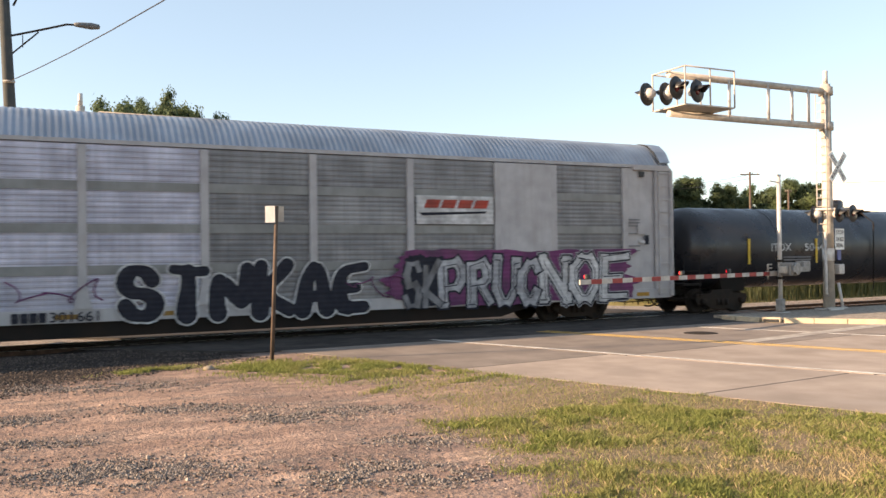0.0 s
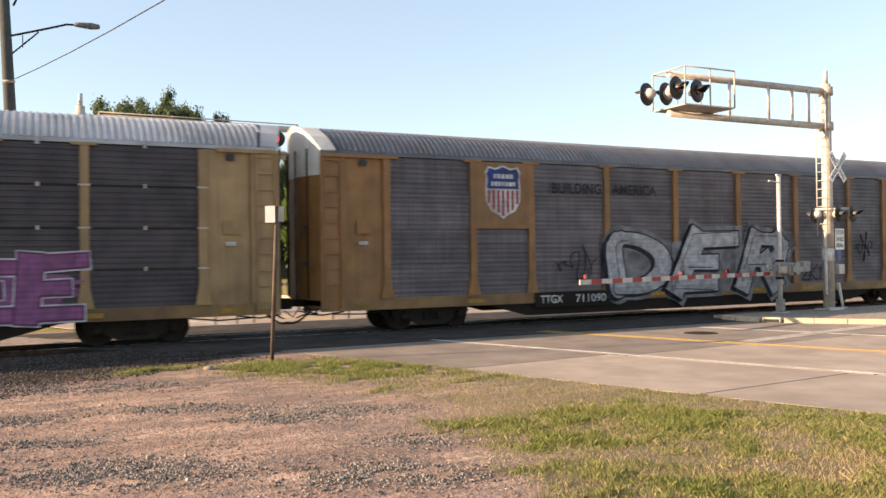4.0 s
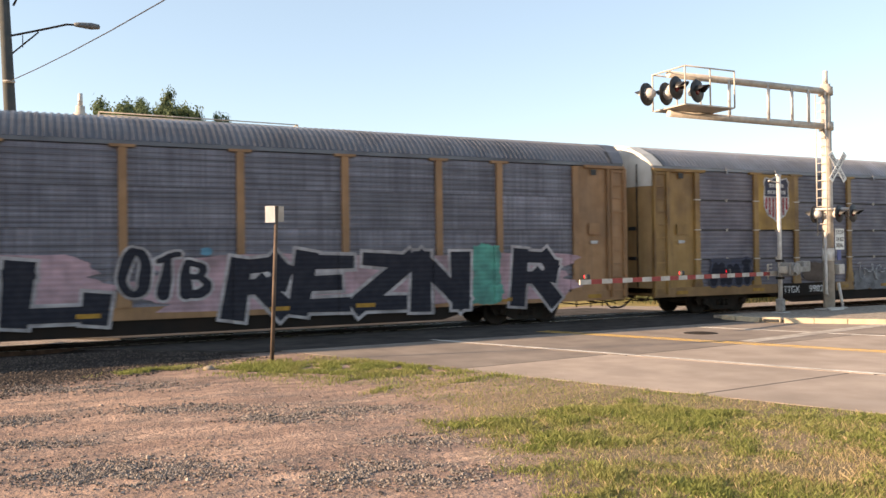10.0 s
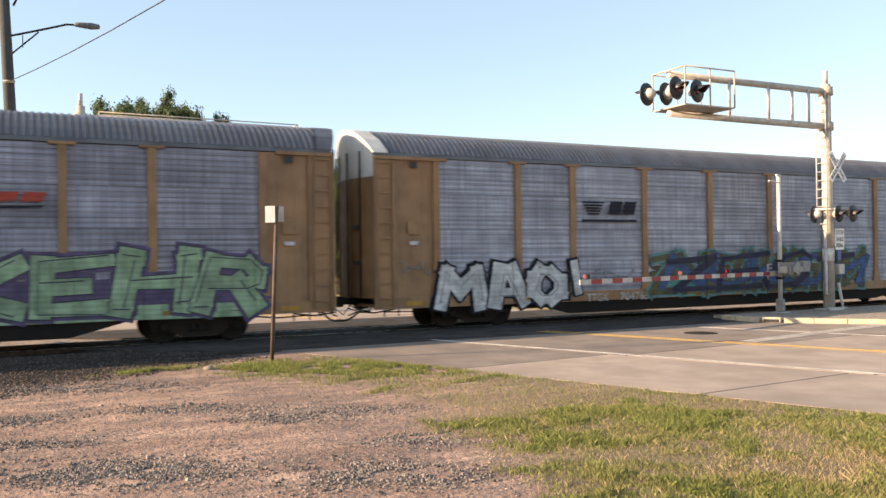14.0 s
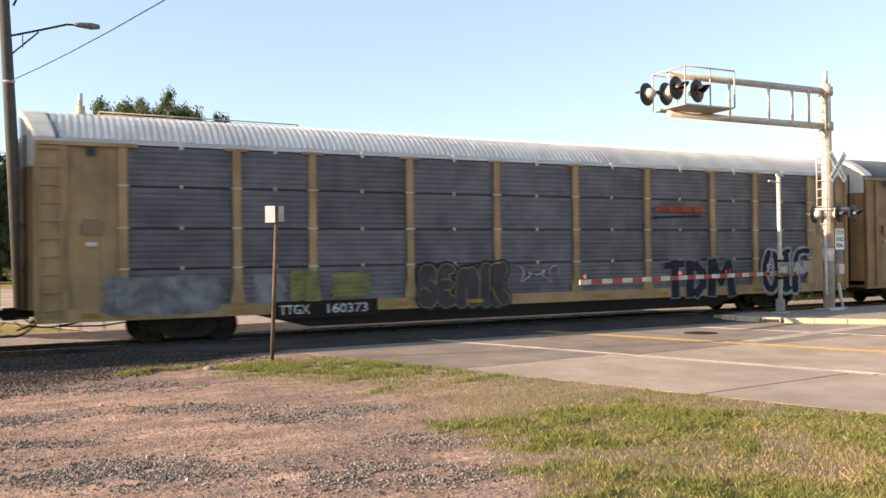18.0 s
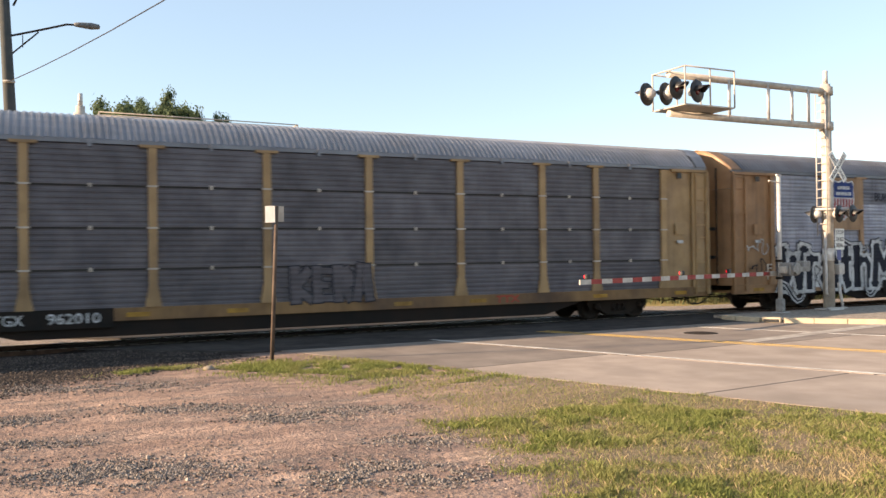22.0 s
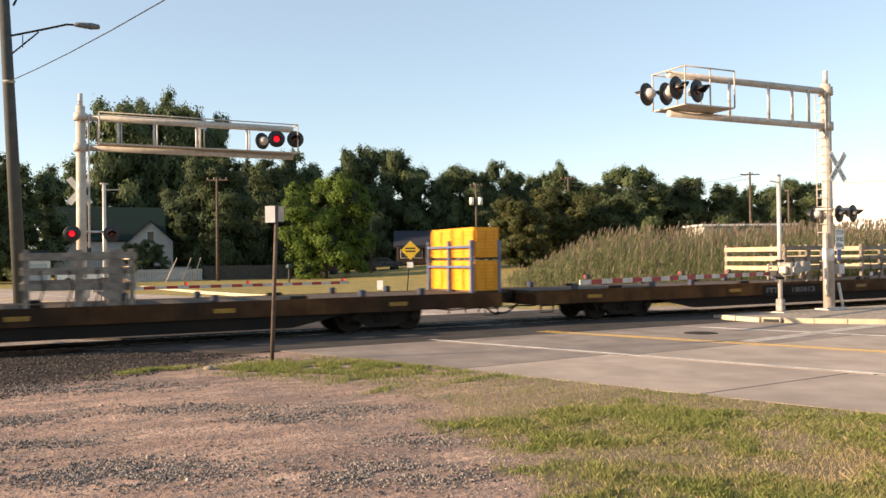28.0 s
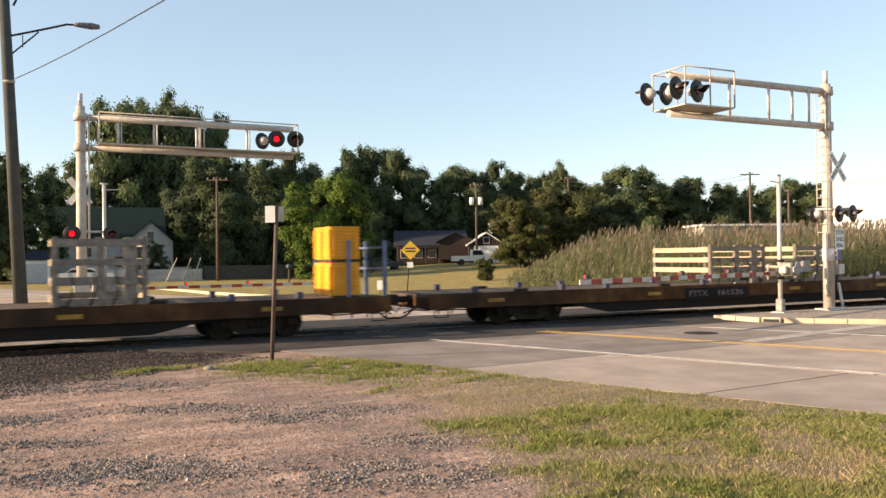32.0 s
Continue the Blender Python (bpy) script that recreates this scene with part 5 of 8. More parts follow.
# E: tan posts, plaid grey panels
e_ = autorack("tan-posted car carrier with grey panels and big black letters", TAN, panel_mid, roof_dull, TAN, gable=ENDWHITE, rows4=False, brackets=False)
for i in range(3):
    part("logo_letter_bar", boxm(-6.5 + i * 0.58, -6.05 + i * 0.58, -HALF - 0.07, -HALF - 0.05, 3.28, 3.78), PAINT["signal_yellow"], e_)
part("logo_underline", boxm(-6.6, -4.8, -HALF - 0.07, -HALF - 0.05, 3.05, 3.15), PAINT["signal_yellow"], e_)
blotch(e_, -11.9, -1.4, 0.66, 2.3, "pink", seed=41)
blotch(e_, -1.6, 12.2, 0.7, 2.25, "pink", seed=42)
tag_piece(e_, "NIHIL", -11.6, -1.75, 0.56, 2.1, "black", "black", "soft_white", weight=0.38, wave=0.08, seed=16, label="huge black letters edged in white and pink", grow=(0.01, 0.10), serif=0.12, round_=False)
tag_piece(e_, "OTB", -1.5, 0.65, 1.15, 2.3, "black", "black", "soft_white", weight=0.2, round_=True, wave=0.16, slant=0.03, seed=17, label="small black letters edged in white", grow=(0.005, 0.07))
tag_piece(e_, "REZN", 1.05, 8.0, 0.56, 2.25, "black", "black", "soft_white", weight=0.34, wave=0.08, slant=0.12, seed=18, label="fat black letters edged in white", grow=(0.01, 0.10), serif=0.10)
tag_piece(e_, "R", 9.5, 11.2, 0.56, 2.3, "black", "black", "soft_white", weight=0.3, wave=0.06, slant=0.08, seed=19, label="fat black letter edged in white", grow=(0.01, 0.10), serif=0.10)
blotch(e_, 7.7, 9.2, 0.66, 1.5, "teal", seed=45, level=1)
blotch(e_, 8.1, 9.1, 1.2, 2.5, "teal", seed=46, level=2)
for xa, za in ((-10.9, 1.9), (-8.8, 1.2), (-6.5, 1.8), (-11.6, 1.3), (-7.2, 0.9), (-3.9, 1.9), (0.4, 2.2), (4.8, 2.0)):
    blotch(e_, xa, xa + 0.3, za, za + 0.22, "aqua", n=10, seed=int(xa * 10), level=14)
road_number(e_, "TTGX", "254867", -6.6, back=False)
rack_at(e_, 2)

# F: tan posts, bright panels
f_ = autorack("tan-posted car carrier with bright silver panels and white graffiti", TAN, panel_pearl, roof_dull, TAN, gable=ENDWHITE, rows4=False, brackets=False)
for i in range(5):
    part("logo_stripe", plate([(-6.72 + i * 0.05, 3.78 - i * 0.09), (-5.85 - i * 0.05, 3.78 - i * 0.09), (-5.9 - i * 0.05, 3.73 - i * 0.09), (-6.70 + i * 0.05, 3.73 - i * 0.09)][::-1], -HALF - 0.07, -HALF - 0.05), PAINT["black"], f_)
for i in range(2):
    part("logo_block", plate([(-5.7 + i * 0.55, 3.38), (-5.25 + i * 0.55, 3.38), (-5.15 + i * 0.55, 3.8), (-5.6 + i * 0.55, 3.8)], -HALF - 0.07, -HALF - 0.05), PAINT["black"], f_)
part("logo_line", boxm(-6.75, -4.6, -HALF - 0.07, -HALF - 0.05, 3.14, 3.22), PAINT["black"], f_)
tag_piece(f_, "MAO", -11.85, -7.4, 0.52, 1.86, "white", "black", None, weight=0.35, slant=-0.05, wave=0.11, seed=24, label="white block letters outlined in black", grow=(0.06, 0.095), drop=(-0.07, 0.03), crease="silver_dull", serif=0.06)
tag_piece(f_, "!", -7.4, -6.6, 0.85, 1.95, "white", "black", None, weight=0.26, slant=-0.25, wave=0.02, seed=26, grow=(0.05, 0.08), drop=(-0.06, 0.03), label="white exclamation mark outlined in black")
blotch(f_, -4.3, 6.3, 0.66, 1.75, "mustard", seed=51)
blotch(f_, -4.2, -2.0, 0.66, 1.3, "teal", seed=52, level=1)
tag_piece(f_, "ZNECKSTM", -4.1, 6.5, 0.70, 2.2, "mustard", "teal", "aqua_faded", weight=0.22, wave=0.12, seed=25, label="blue and olive wildstyle graffiti", grow=(0.025, 0.08), serif=0.1)
tag_piece(f_, "NUKIM", -3.4, 6.6, 0.85, 2.05, "blue", "navy_faded", None, slant=0.12, weight=0.26, wave=0.15, seed=23, label="blue strokes of a wildstyle piece", grow=(0.02, 0.03), level=1)
tag_piece(f_, "ZEST", -3.3, 5.6, 0.8, 2.1, "violet_dark", "navy_faded", None, slant=0.16, weight=0.18, wave=0.2, seed=29, label="dark overlapping strokes", grow=(0.02, 0.03), level=2)
scribble(f_, 8.8, 11.4, 1.45, 1.95, "black", 8, 6, 0.012)
scribble(f_, -6.4, -4.5, 1.1, 1.7, "grey", 8, 7, 0.015)
scribble(f_, -13.0, -12.0, 1.6, 2.0, "grey", 6, 8, 0.015)
road_number(f_, "TTGX", "704765", -6.6, back=False)
rack_at(f_, 3)

# G: tan posts, silver panels, green graffiti
g_ = autorack("tan-posted car carrier with silver panels and green graffiti", TAN, panel_silver, roof_dull, TAN, gable=ENDWHITE, rows4=False, brackets=False)
for i in range(4):
    xx = 4.5 + i * 0.56
    part("logo_bar", plate([(xx, 3.5), (xx + 0.46, 3.5), (xx + 0.56, 3.72), (xx + 0.1, 3.72)], -HALF - 0.07, -HALF - 0.05), PAINT["mark_red"], g_)
part("logo_underline", plate([(4.42, 3.34), (6.7, 3.42), (6.65, 3.37), (4.46, 3.27)], -HALF - 0.07, -HALF - 0.05), PAINT["black"], g_)
blotch(g_, 0.3, 12.1, 0.66, 1.7, "violet", seed=61)
blotch(g_, 0.6, 11.9, 0.64, 1.05, "mint", seed=62, level=1)
tag_piece(g_, "ZAKEHR", 0.9, 11.9, 0.72, 2.28, "mint", "violet_dark", "violet", weight=0.34, slant=0.2, wave=0.14, seed=27, label="pale green wildstyle letters with violet edges", grow=(0.028, 0.10), crease="violet_dark", serif=0.13)
tag_piece(g_, "YACK", -1.6, 0.5, 1.05, 1.6, "white", "grey", None, weight=0.2, slant=0.1, wave=0.1, seed=28, label="small white tag", grow=(0.02, 0.03))
blotch(g_, -11.2, -1.8, 0.66, 1.9, "violet", seed=64)
tag_piece(g_, "NCTOL", -11.4, -2.0, 0.72, 2.15, "mint", "violet_dark", "white", weight=0.25, slant=0.05, wave=0.12, seed=30, label="pale green wildstyle letters edged in white and violet", grow=(0.03, 0.07), crease="violet", serif=0.10)
rack_at(g_, 4)

# H: yellow posts, dark grey panels, white roof
h_ = autorack("yellow-posted car carrier with dark grey panels and a white roof", YEL, panel_slate, roof_white, YEL, gable=ENDWHITE)
for i in range(4):
    xx = 4.55 + i * 0.54
    part("logo_bar", plate([(xx, 3.5), (xx + 0.48, 3.5), (xx + 0.56, 3.68), (xx + 0.08, 3.68)], -HALF - 0.07, -HALF - 0.05), PAINT["mark_red"], h_)
part("logo_underline", plate([(4.5, 3.34), (6.6, 3.40), (6.5, 3.35), (4.5, 3.26)], -HALF - 0.07, -HALF - 0.05), PAINT["black"], h_)
blotch(h_, -12.4, -9.3, 0.72, 1.75, "silver_dull", seed=71)
blotch(h_, -8.7, -7.8, 0.9, 1.75, "silver_dull", seed=73)
blotch(h_, -7.75, -6.9, 0.95, 1.85, "olive", seed=72)
blotch(h_, -6.6, -5.4, 1.0, 1.75, "olive", seed=76)
tag_piece(h_, "SEMIK", -4.0, -1.05, 0.64, 1.95, "panel", "olive", "black", weight=0.30, round_=True, wave=0.05, seed=29, label="olive outlined bubble letters", grow=(0.035, 0.10))
scribble(h_, -0.8, 0.75, 1.25, 1.8, "silver", 7, 8)
tag_piece(h_, "TDM", 4.9, 8.05, 0.62, 1.88, "black", "grey", "silver_dull", weight=0.27, wave=0.06, seed=31, label="dark letters with pale edges", grow=(0.02, 0.05))
tag_piece(h_, "OIF", 9.4, 11.8, 0.66, 2.25, "black", "silver", "silver_dull", weight=0.18, wave=0.07, round_=True, seed=33, label="dark letters with pale edges", grow=(0.07, 0.12))
road_number(h_, "TTGX", "160373", -8.0)
rack_at(h_, 5)

# I: tan posts, bright panels, blue and yellow graffiti
odd = {(8, i): panel_mid for i in range(4)}
odd.update({(3, 3): panel_mid, (4, 3): panel_mid})
i_ = autorack("tan-posted car carrier with bright panels and blue and white graffiti", TAN, panel_bright, roof_dull, TAN, gable=TAN, rows4=False, brackets=False, odd_panels=odd)
bay_sheet(i_, 2, 2.92, 4.88, TAN)
shield(i_, -8.1, 4.02, 0.96)
part("slogan", textm("BUILDING", -6.33, -4.47, 4.05, 4.35, -HALF - 0.082, 0.015), PAINT["black"], i_)
part("slogan", textm("AMERICA", -4.03, -2.24, 4.05, 4.35, -HALF - 0.082, 0.015), PAINT["black"], i_)
blotch(i_, -11.5, -2.2, 0.72, 2.1, "white", seed=80)
tag_piece(i_, "WrathMatic", -11.5, -2.0, 0.72, 2.36, "black", "white", "black", weight=0.19, wave=0.05, seed=35, label="black gothic letters on a white ground", grow=(0.13, 0.165), serif=0.16)
for xa, xb, zz, up in ((-11.75, -10.2, 0.66, 0.35), (-9.0, -6.7, 2.36, 0.18), (-5.0, -2.9, 2.36, 0.2), (-6.9, -5.8, 0.62, -0.2), (-2.9, -1.9, 0.66, 0.2)):
    for wd, cl, lv in ((0.13, "black", 0.0858), (0.10, "white", 0.0868), (0.035, "black", 0.0878)):
        bm = bmesh.new()
        ribbon(bm, [(xa + (xb - xa) * q / 8, zz + up * math.sin(q * 0.75)) for q in range(9)], [wd * (0.15 + math.sin(math.pi * (q + 0.6) / 9.5)) for q in range(9)], -HALF - lv)
        part("flourish", drape(bm), PAINT[cl], i_)
tag_piece(i_, "S", -0.95, 2.0, 0.62, 2.05, "aqua", "black", None, weight=0.32, slant=0.12, wave=0.13, seed=36, label="aqua letter outlined in black", grow=(0.07, 0.1), drop=(-0.08, 0.02), crease="navy_faded", serif=0.1)
tag_piece(i_, "K", 2.45, 4.75, 0.58, 2.05, "aqua", "black", None, weight=0.32, slant=0.05, wave=0.12, seed=37, label="aqua letter outlined in black", grow=(0.07, 0.1), drop=(-0.08, 0.02), crease="navy_faded", serif=0.10)
tag_piece(i_, "Q", 4.95, 6.8, 0.58, 2.25, "lime", "black", None, weight=0.27, slant=-0.18, wave=0.07, seed=38, label="lime letter outlined in black", grow=(0.07, 0.1), drop=(-0.08, 0.02), crease="mustard", serif=0.0)
tag_piece(i_, "R", 7.4, 9.8, 0.55, 2.15, "aqua", "black", None, weight=0.31, slant=-0.3, wave=0.08, seed=39, label="aqua letter outlined in black", grow=(0.07, 0.1), drop=(-0.08, 0.02), crease="navy_faded", serif=0.10)
for xa in (0.2, 0.55, 8.65, 8.95):
    tag_piece(i_, "l", xa, xa + 0.3, 1.75, 2.2, "teal", "black", None, weight=0.3, slant=0.3, wave=0.0, seed=1, label="short teal stroke", grow=(0.035, 0.05))
blotch(i_, 9.3, 10.2, 0.62, 1.2, "lime", seed=83, level=12)
tag_piece(i_, "2019", 10.15, 11.95, 0.55, 1.95, "teal", "black", None, weight=0.13, round_=True, slant=0.10, wave=0.05, seed=40, label="small teal numerals", grow=(0.035, 0.04))
scribble(i_, -13.2, -12.0, 2.0, 2.6, "white", 6, 9)
scribble(i_, -13.0, -11.9, 1.3, 1.9, "black", 6, 10)
road_number(i_, "TTGX", "715612", -5.7)
rack_at(i_, 6)

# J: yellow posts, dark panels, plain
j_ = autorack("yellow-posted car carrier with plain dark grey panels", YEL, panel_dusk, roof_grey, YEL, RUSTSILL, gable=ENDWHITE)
bm = bmesh.new()
tube(bm, (0, 0, 0), (0, 0.012, 0), 0.33, seg=24)
em = part("round_emblem", bm, BLACKM, j_, m=pose(-12.5, -HALF - 0.068, 3.72))
part("emblem_face", lathe([(0.0, -0.006), (0.25, -0.006), (0.25, 0.0)], 24), YEL, em)
part("emblem_bar", boxm(-0.2, 0.2, -0.011, -0.007, -0.06, 0.06), BLACKM, em)
tag_piece(j_, "KERA", -0.8, 1.5, 0.9, 1.9, "dusk_grey", "black", None, weight=0.26, wave=0.07, seed=42, label="faded black letters", grow=(0.03, 0.05))
road_number(j_, "TTGX", "962010", -7.9)
part("owner_stencil", textm("TTX", 5.4, 6.2, 0.72, 0.92, -HALF - 0.04, 0.02), PAINT["mark_red"], j_)
rack_at(j_, 7)

# K: yellow posts, grey panels, pale roof
k_ = autorack("yellow-posted car carrier with grey panels, green and red graffiti", YEL, panel_grey, roof_paint("pale", (0.44, 0.45, 0.44), 0.1, 0.25), YEL, gable=ENDWHITE)
bay_sheet(k_, 3, 2.92, 3.88, YEL)
for i in range(3):
    part("logo_letter_bar", boxm(-6.1 + i * 0.36, -5.8 + i * 0.36, -HALF - 0.08, -HALF - 0.06, 3.32, 3.68), PAINT["black"], k_)
for xx, sg_ in ((-6.4, 1), (-4.85, -1)):
    part("logo_bracket", boxm(xx - 0.03, xx + 0.03, -HALF - 0.08, -HALF - 0.06, 3.15, 3.72), PAINT["black"], k_)
blotch(k_, -12.2, -0.8, 0.70, 1.95, "silver_dull", seed=91)
blotch(k_, -1.4, 12.4, 0.70, 1.95, "teal", seed=92)
blotch(k_, -1.2, 12.2, 0.78, 1.85, "navy_faded", seed=93, level=1)
for xa, xb, za, zb, cl in ((-12.0, -10.6, 0.75, 1.5, "navy_faded"), (-9.6, -8.2, 0.8, 1.9, "black"), (-7.3, -6.2, 0.72, 1.3, "aqua"), (-5.4, -3.2, 0.75, 1.8, "navy_faded"), (-2.4, -1.2, 0.8, 1.9, "silver"), (-3.2, -2.6, 0.72, 1.1, "orange"), (0.9, 2.2, 0.75, 1.7, "aqua"), (3.6, 5.0, 0.8, 1.9, "black"), (6.9, 7.9, 0.75, 1.6, "aqua"), (9.0, 10.2, 0.8, 1.85, "plum"), (11.4, 12.3, 0.8, 1.7, "silver")):
    blotch(k_, xa, xb, za, zb, cl, seed=int(xa * 10), level=2)
for wd, xa, xb in (("H", -11.4, -9.4), ("E", -8.85, -7.2), ("P.", -6.75, -4.3), ("C", -3.95, -1.7)):
    tag_piece(k_, wd, xa, xb, 0.70, 1.98, "green", "green", "black", weight=0.42, wave=0.07, round_=True, seed=44 + int(xb), label="green letter outlined in black", grow=(0.02, 0.10), crease="black", serif=0.22)
for wd, xa, xb in (("P", -1.1, 1.0), ("E", 1.75, 3.75), ("A", 4.7, 6.8), ("C", 7.45, 8.95), ("H", 9.4, 11.5)):
    tag_piece(k_, wd, xa, xb, 0.72, 1.90, "crimson", "white", "navy_faded", weight=0.36, wave=0.04, seed=60 + int(xb), label="crimson slab letter edged in white", grow=(0.04, 0.10), serif=0.13)
road_number(k_, "TTGX", "980860", -8.1, back=False)
rack_at(k_, 8)

# ---- tank car ahead ----
TANKBLACK = mat("tank_black", (0.012, 0.013, 0.018), (0.02, 0.021, 0.026), 0.35, 0.0, 1.5, dirt=(0.06, 0.05, 0.045), damount=0.3, streak=0.3)


def tank_car():
    car = new("tank_car")
    tagged(car, "black tank car with white stencilled lettering", "railway wagon", "tank cars of the train")
    h = 8.6
    prof = [(0.0, -h), (0.6, -h + 0.06), (1.05, -h + 0.2), (1.33, -h + 0.42), (1.45, -h + 0.75), (1.47, -h + 1.2), (1.47, h - 1.2), (1.45, h - 0.75), (1.33, h - 0.42), (1.05, h - 0.2), (0.6, h - 0.06), (0.0, h)]
    tk = part("tank", lathe(prof, 40, "X"), TANKBLACK, car, m=pose(0, 0, 2.28))
    for x in (-4.5, 4.5):
        part("weld_band", lathe([(1.475, x - 0.04), (1.483, x), (1.475, x + 0.04)], 40, "X"), TANKBLACK, tk)
    for sx in (-1, 1):
        part("saddle", plate([(-0.5, 0.75), (0.5, 0.75), (0.7, 1.3), (-0.7, 1.3)], -1.0, 1.0), SILLBLACK, car, m=pose(sx * 6.3, 0, 0))
        part("stub_sill", boxm(min(sx * 5.2, sx * 9.0), max(sx * 5.2, sx * 9.0), -0.25, 0.25, 0.65, 1.0), SILLBLACK, car)
        part("end_platform", boxm(min(sx * 8.2, sx * 9.0), max(sx * 8.2, sx * 9.0), -1.45, 1.45, 1.02, 1.08), SILLBLACK, car)
        for sy in (-1, 1):
            rl = bmesh.new()
            for xx in (8.25, 8.95):
                tube(rl, (sx * xx, sy * 1.42, 0.6), (sx * xx, sy * 1.42, 2.0), 0.02, seg=6)
            tube(rl, (sx * 8.25, sy * 1.42, 2.0), (sx * 8.95, sy * 1.42, 2.0), 0.02, seg=6)
            tube(rl, (sx * 8.25, sy * 1.42, 1.5), (sx * 8.95, sy * 1.42, 1.5), 0.02, seg=6)
            part("end_handrail", rl, SILLBLACK, car)
        coupler(car, sx * 9.0, sx)
        truck(car, sx * 6.9)
    part("dome_fittings", lathe([(0.0, 0.0), (0.5, 0.0), (0.5, 0.35), (0.42, 0.45), (0.0, 0.47)], 20, "Z"), TANKBLACK, car, m=pose(0, 0, 3.70))
    part("walkway", boxm(-1.2, 1.2, -0.9, 0.9, 3.64, 3.70), SILLBLACK, car)
    part("ladder", pathm([(0.5, -1.5, 0.6), (0.5, -1.55, 3.2), (0.5, -0.9, 3.7)], 0.025, 6), SILLBLACK, car)
    for x in (-6.0, -2.6, 2.6, 6.0):
        part("reflector", boxm(x - 0.05, x + 0.05, -1.49, -1.47, 1.7, 2.6), PAINT["signal_yellow"], car)
    part("reporting_mark", textm("ITDX", -4.9, -3.9, 2.15, 2.42, -1.479, 0.015), PAINT["white"], car)
    part("car_number", textm("5064", -3.2, -2.2, 2.15, 2.42, -1.479, 0.015), PAINT["white"], car)
    for z in (1.9, 1.8):
        part("stencil_line", boxm(-4.3, -2.9, -1.475, -1.44, z, z + 0.05), PAINT["grey"], car)
    return car


tk = tank_car()
on_train(tk, REAR_C + 2 * PITCH + LONG + 0.6 + 9.0)

# ---- flat cars with crates and slatted racks ----
FLATBROWN = mat("flat_sill", (0.13, 0.060, 0.022), (0.065, 0.031, 0.015), 0.85, 0, 1.5, dirt=(0.022, 0.014, 0.011), dscale=0.35, damount=0.9, streak=0.5)
DECKWOOD = mat("deck_planks", (0.10, 0.08, 0.065), (0.06, 0.05, 0.042), 0.85, 0, 5, dirt=(0.14, 0.10, 0.07), damount=0.4)
CRATE = mat("yellow_crate", (0.76, 0.33, 0.012), (0.68, 0.27, 0.012), 0.6, 0, 3, dirt=(0.55, 0.20, 0.015), damount=0.4)
BLUE = mat("blue_steel", (0.10, 0.145, 0.27), (0.075, 0.105, 0.19), 0.5, 0.1, 4, dirt=(0.1, 0.08, 0.08), damount=0.3)
# weathered boards: shaded sides and sunlit ends put into two colours
SHADESLAT = mat("shaded_boards", (0.30, 0.25, 0.20), (0.17, 0.145, 0.125), 0.8, 0, 6, dirt=(0.15, 0.12, 0.10), dscale=1.6, damount=0.6)
SUNBOARD = mat("sunlit_boards", (0.50, 0.41, 0.29), (0.39, 0.31, 0.215), 0.75, 0, 6, dirt=(0.25, 0.19, 0.13), dscale=1.6, damount=0.35)
POCKET = mat("scuffed_blue_steel", (0.035, 0.055, 0.12), (0.028, 0.036, 0.07), 0.6, 0.2, 4, dirt=(0.06, 0.045, 0.04), dscale=2.0, damount=0.8)
FLONG = 27.5


def flat_car(cargo_label, number):
    car = new("flat_car")
    tagged(car, "rusty ochre flat car " + cargo_label, "railway wagon", "flat cars of the train")
    h = FLONG / 2
    part("deck", boxm(-h, h, -1.42, 1.42, 0.93, 1.02), DECKWOOD, car)
    for sy in (-1, 1):
        part("side_sill", plate([(-h, 0.60), (h, 0.60), (h, 1.03), (-h, 1.03)], -0.05, 0.05), FLATBROWN, car, m=pose(0, sy * 1.46, 0))
        part("lower_sill", plate([(-9.0, 0.596), (-7.4, 0.27), (7.4, 0.27), (9.0, 0.596)], -0.04, 0.04), SILLBLACK, car, m=pose(0, sy * 1.38, 0))
    for x in (-11.6, -5.6, 0.9, 5.6, 10.4):
        part("reflector", shared("sill_reflector", PAINT["reflector"], lambda: boxm(-0.27, 0.27, -0.012, 0.0, -0.055, 0.055)), None, car, m=pose(x, -1.512, 0.80))
    for sx in (-1, 1):
        part("end_sill", boxm(min(sx * h, sx * (h - 0.12)), max(sx * h, sx * (h - 0.12)), -1.40, 1.40, 0.58, 0.925), FLATBROWN, car)
        st = bmesh.new()
        xx = sx * (h - 0.35)
        for dx in (-0.22, 0.22):
            tube(st, (xx + dx, -1.49, 0.36), (xx + dx, -1.49, 0.80), 0.016, seg=6)
        for zz in (0.36, 0.56):
            tube(st, (xx - 0.22, -1.49, zz), (xx + 0.22, -1.49, zz), 0.016, seg=6)
        part("stirrup_step", st, STEEL, car)
        coupler(car, sx * h, sx)
        truck(car, sx * 10.11)
    # tie-down pedestals along the deck edges
    for i, x in enumerate((-12.2, -10.6, -9.1, -7.4, -5.0, -3.3, -0.6, 1.2, 3.4, 5.4, 7.6, 9.4, 11.2)):
        for sy in (-1, 1):
            if i % 3 == 1:
                part("folded_stanchion", shared("stanchion_low", STEEL, lambda: boxm(-0.22, 0.22, -0.09, 0.09, 1.022, 1.11, 0.02)), None, car, m=pose(x, sy * 1.28, 0))
            else:
                part("stanchion_pocket", shared("stanchion", POCKET, lambda: boxm(-0.085, 0.085, -0.08, 0.08, 1.022, 1.21, 0.015)), None, car, m=pose(x, sy * 1.30, 0))
    road_number(car, "FTTX", number, -4.1, z=0.66, y=-1.515, h=0.18, back=True, mate="silver_dull")
    return car


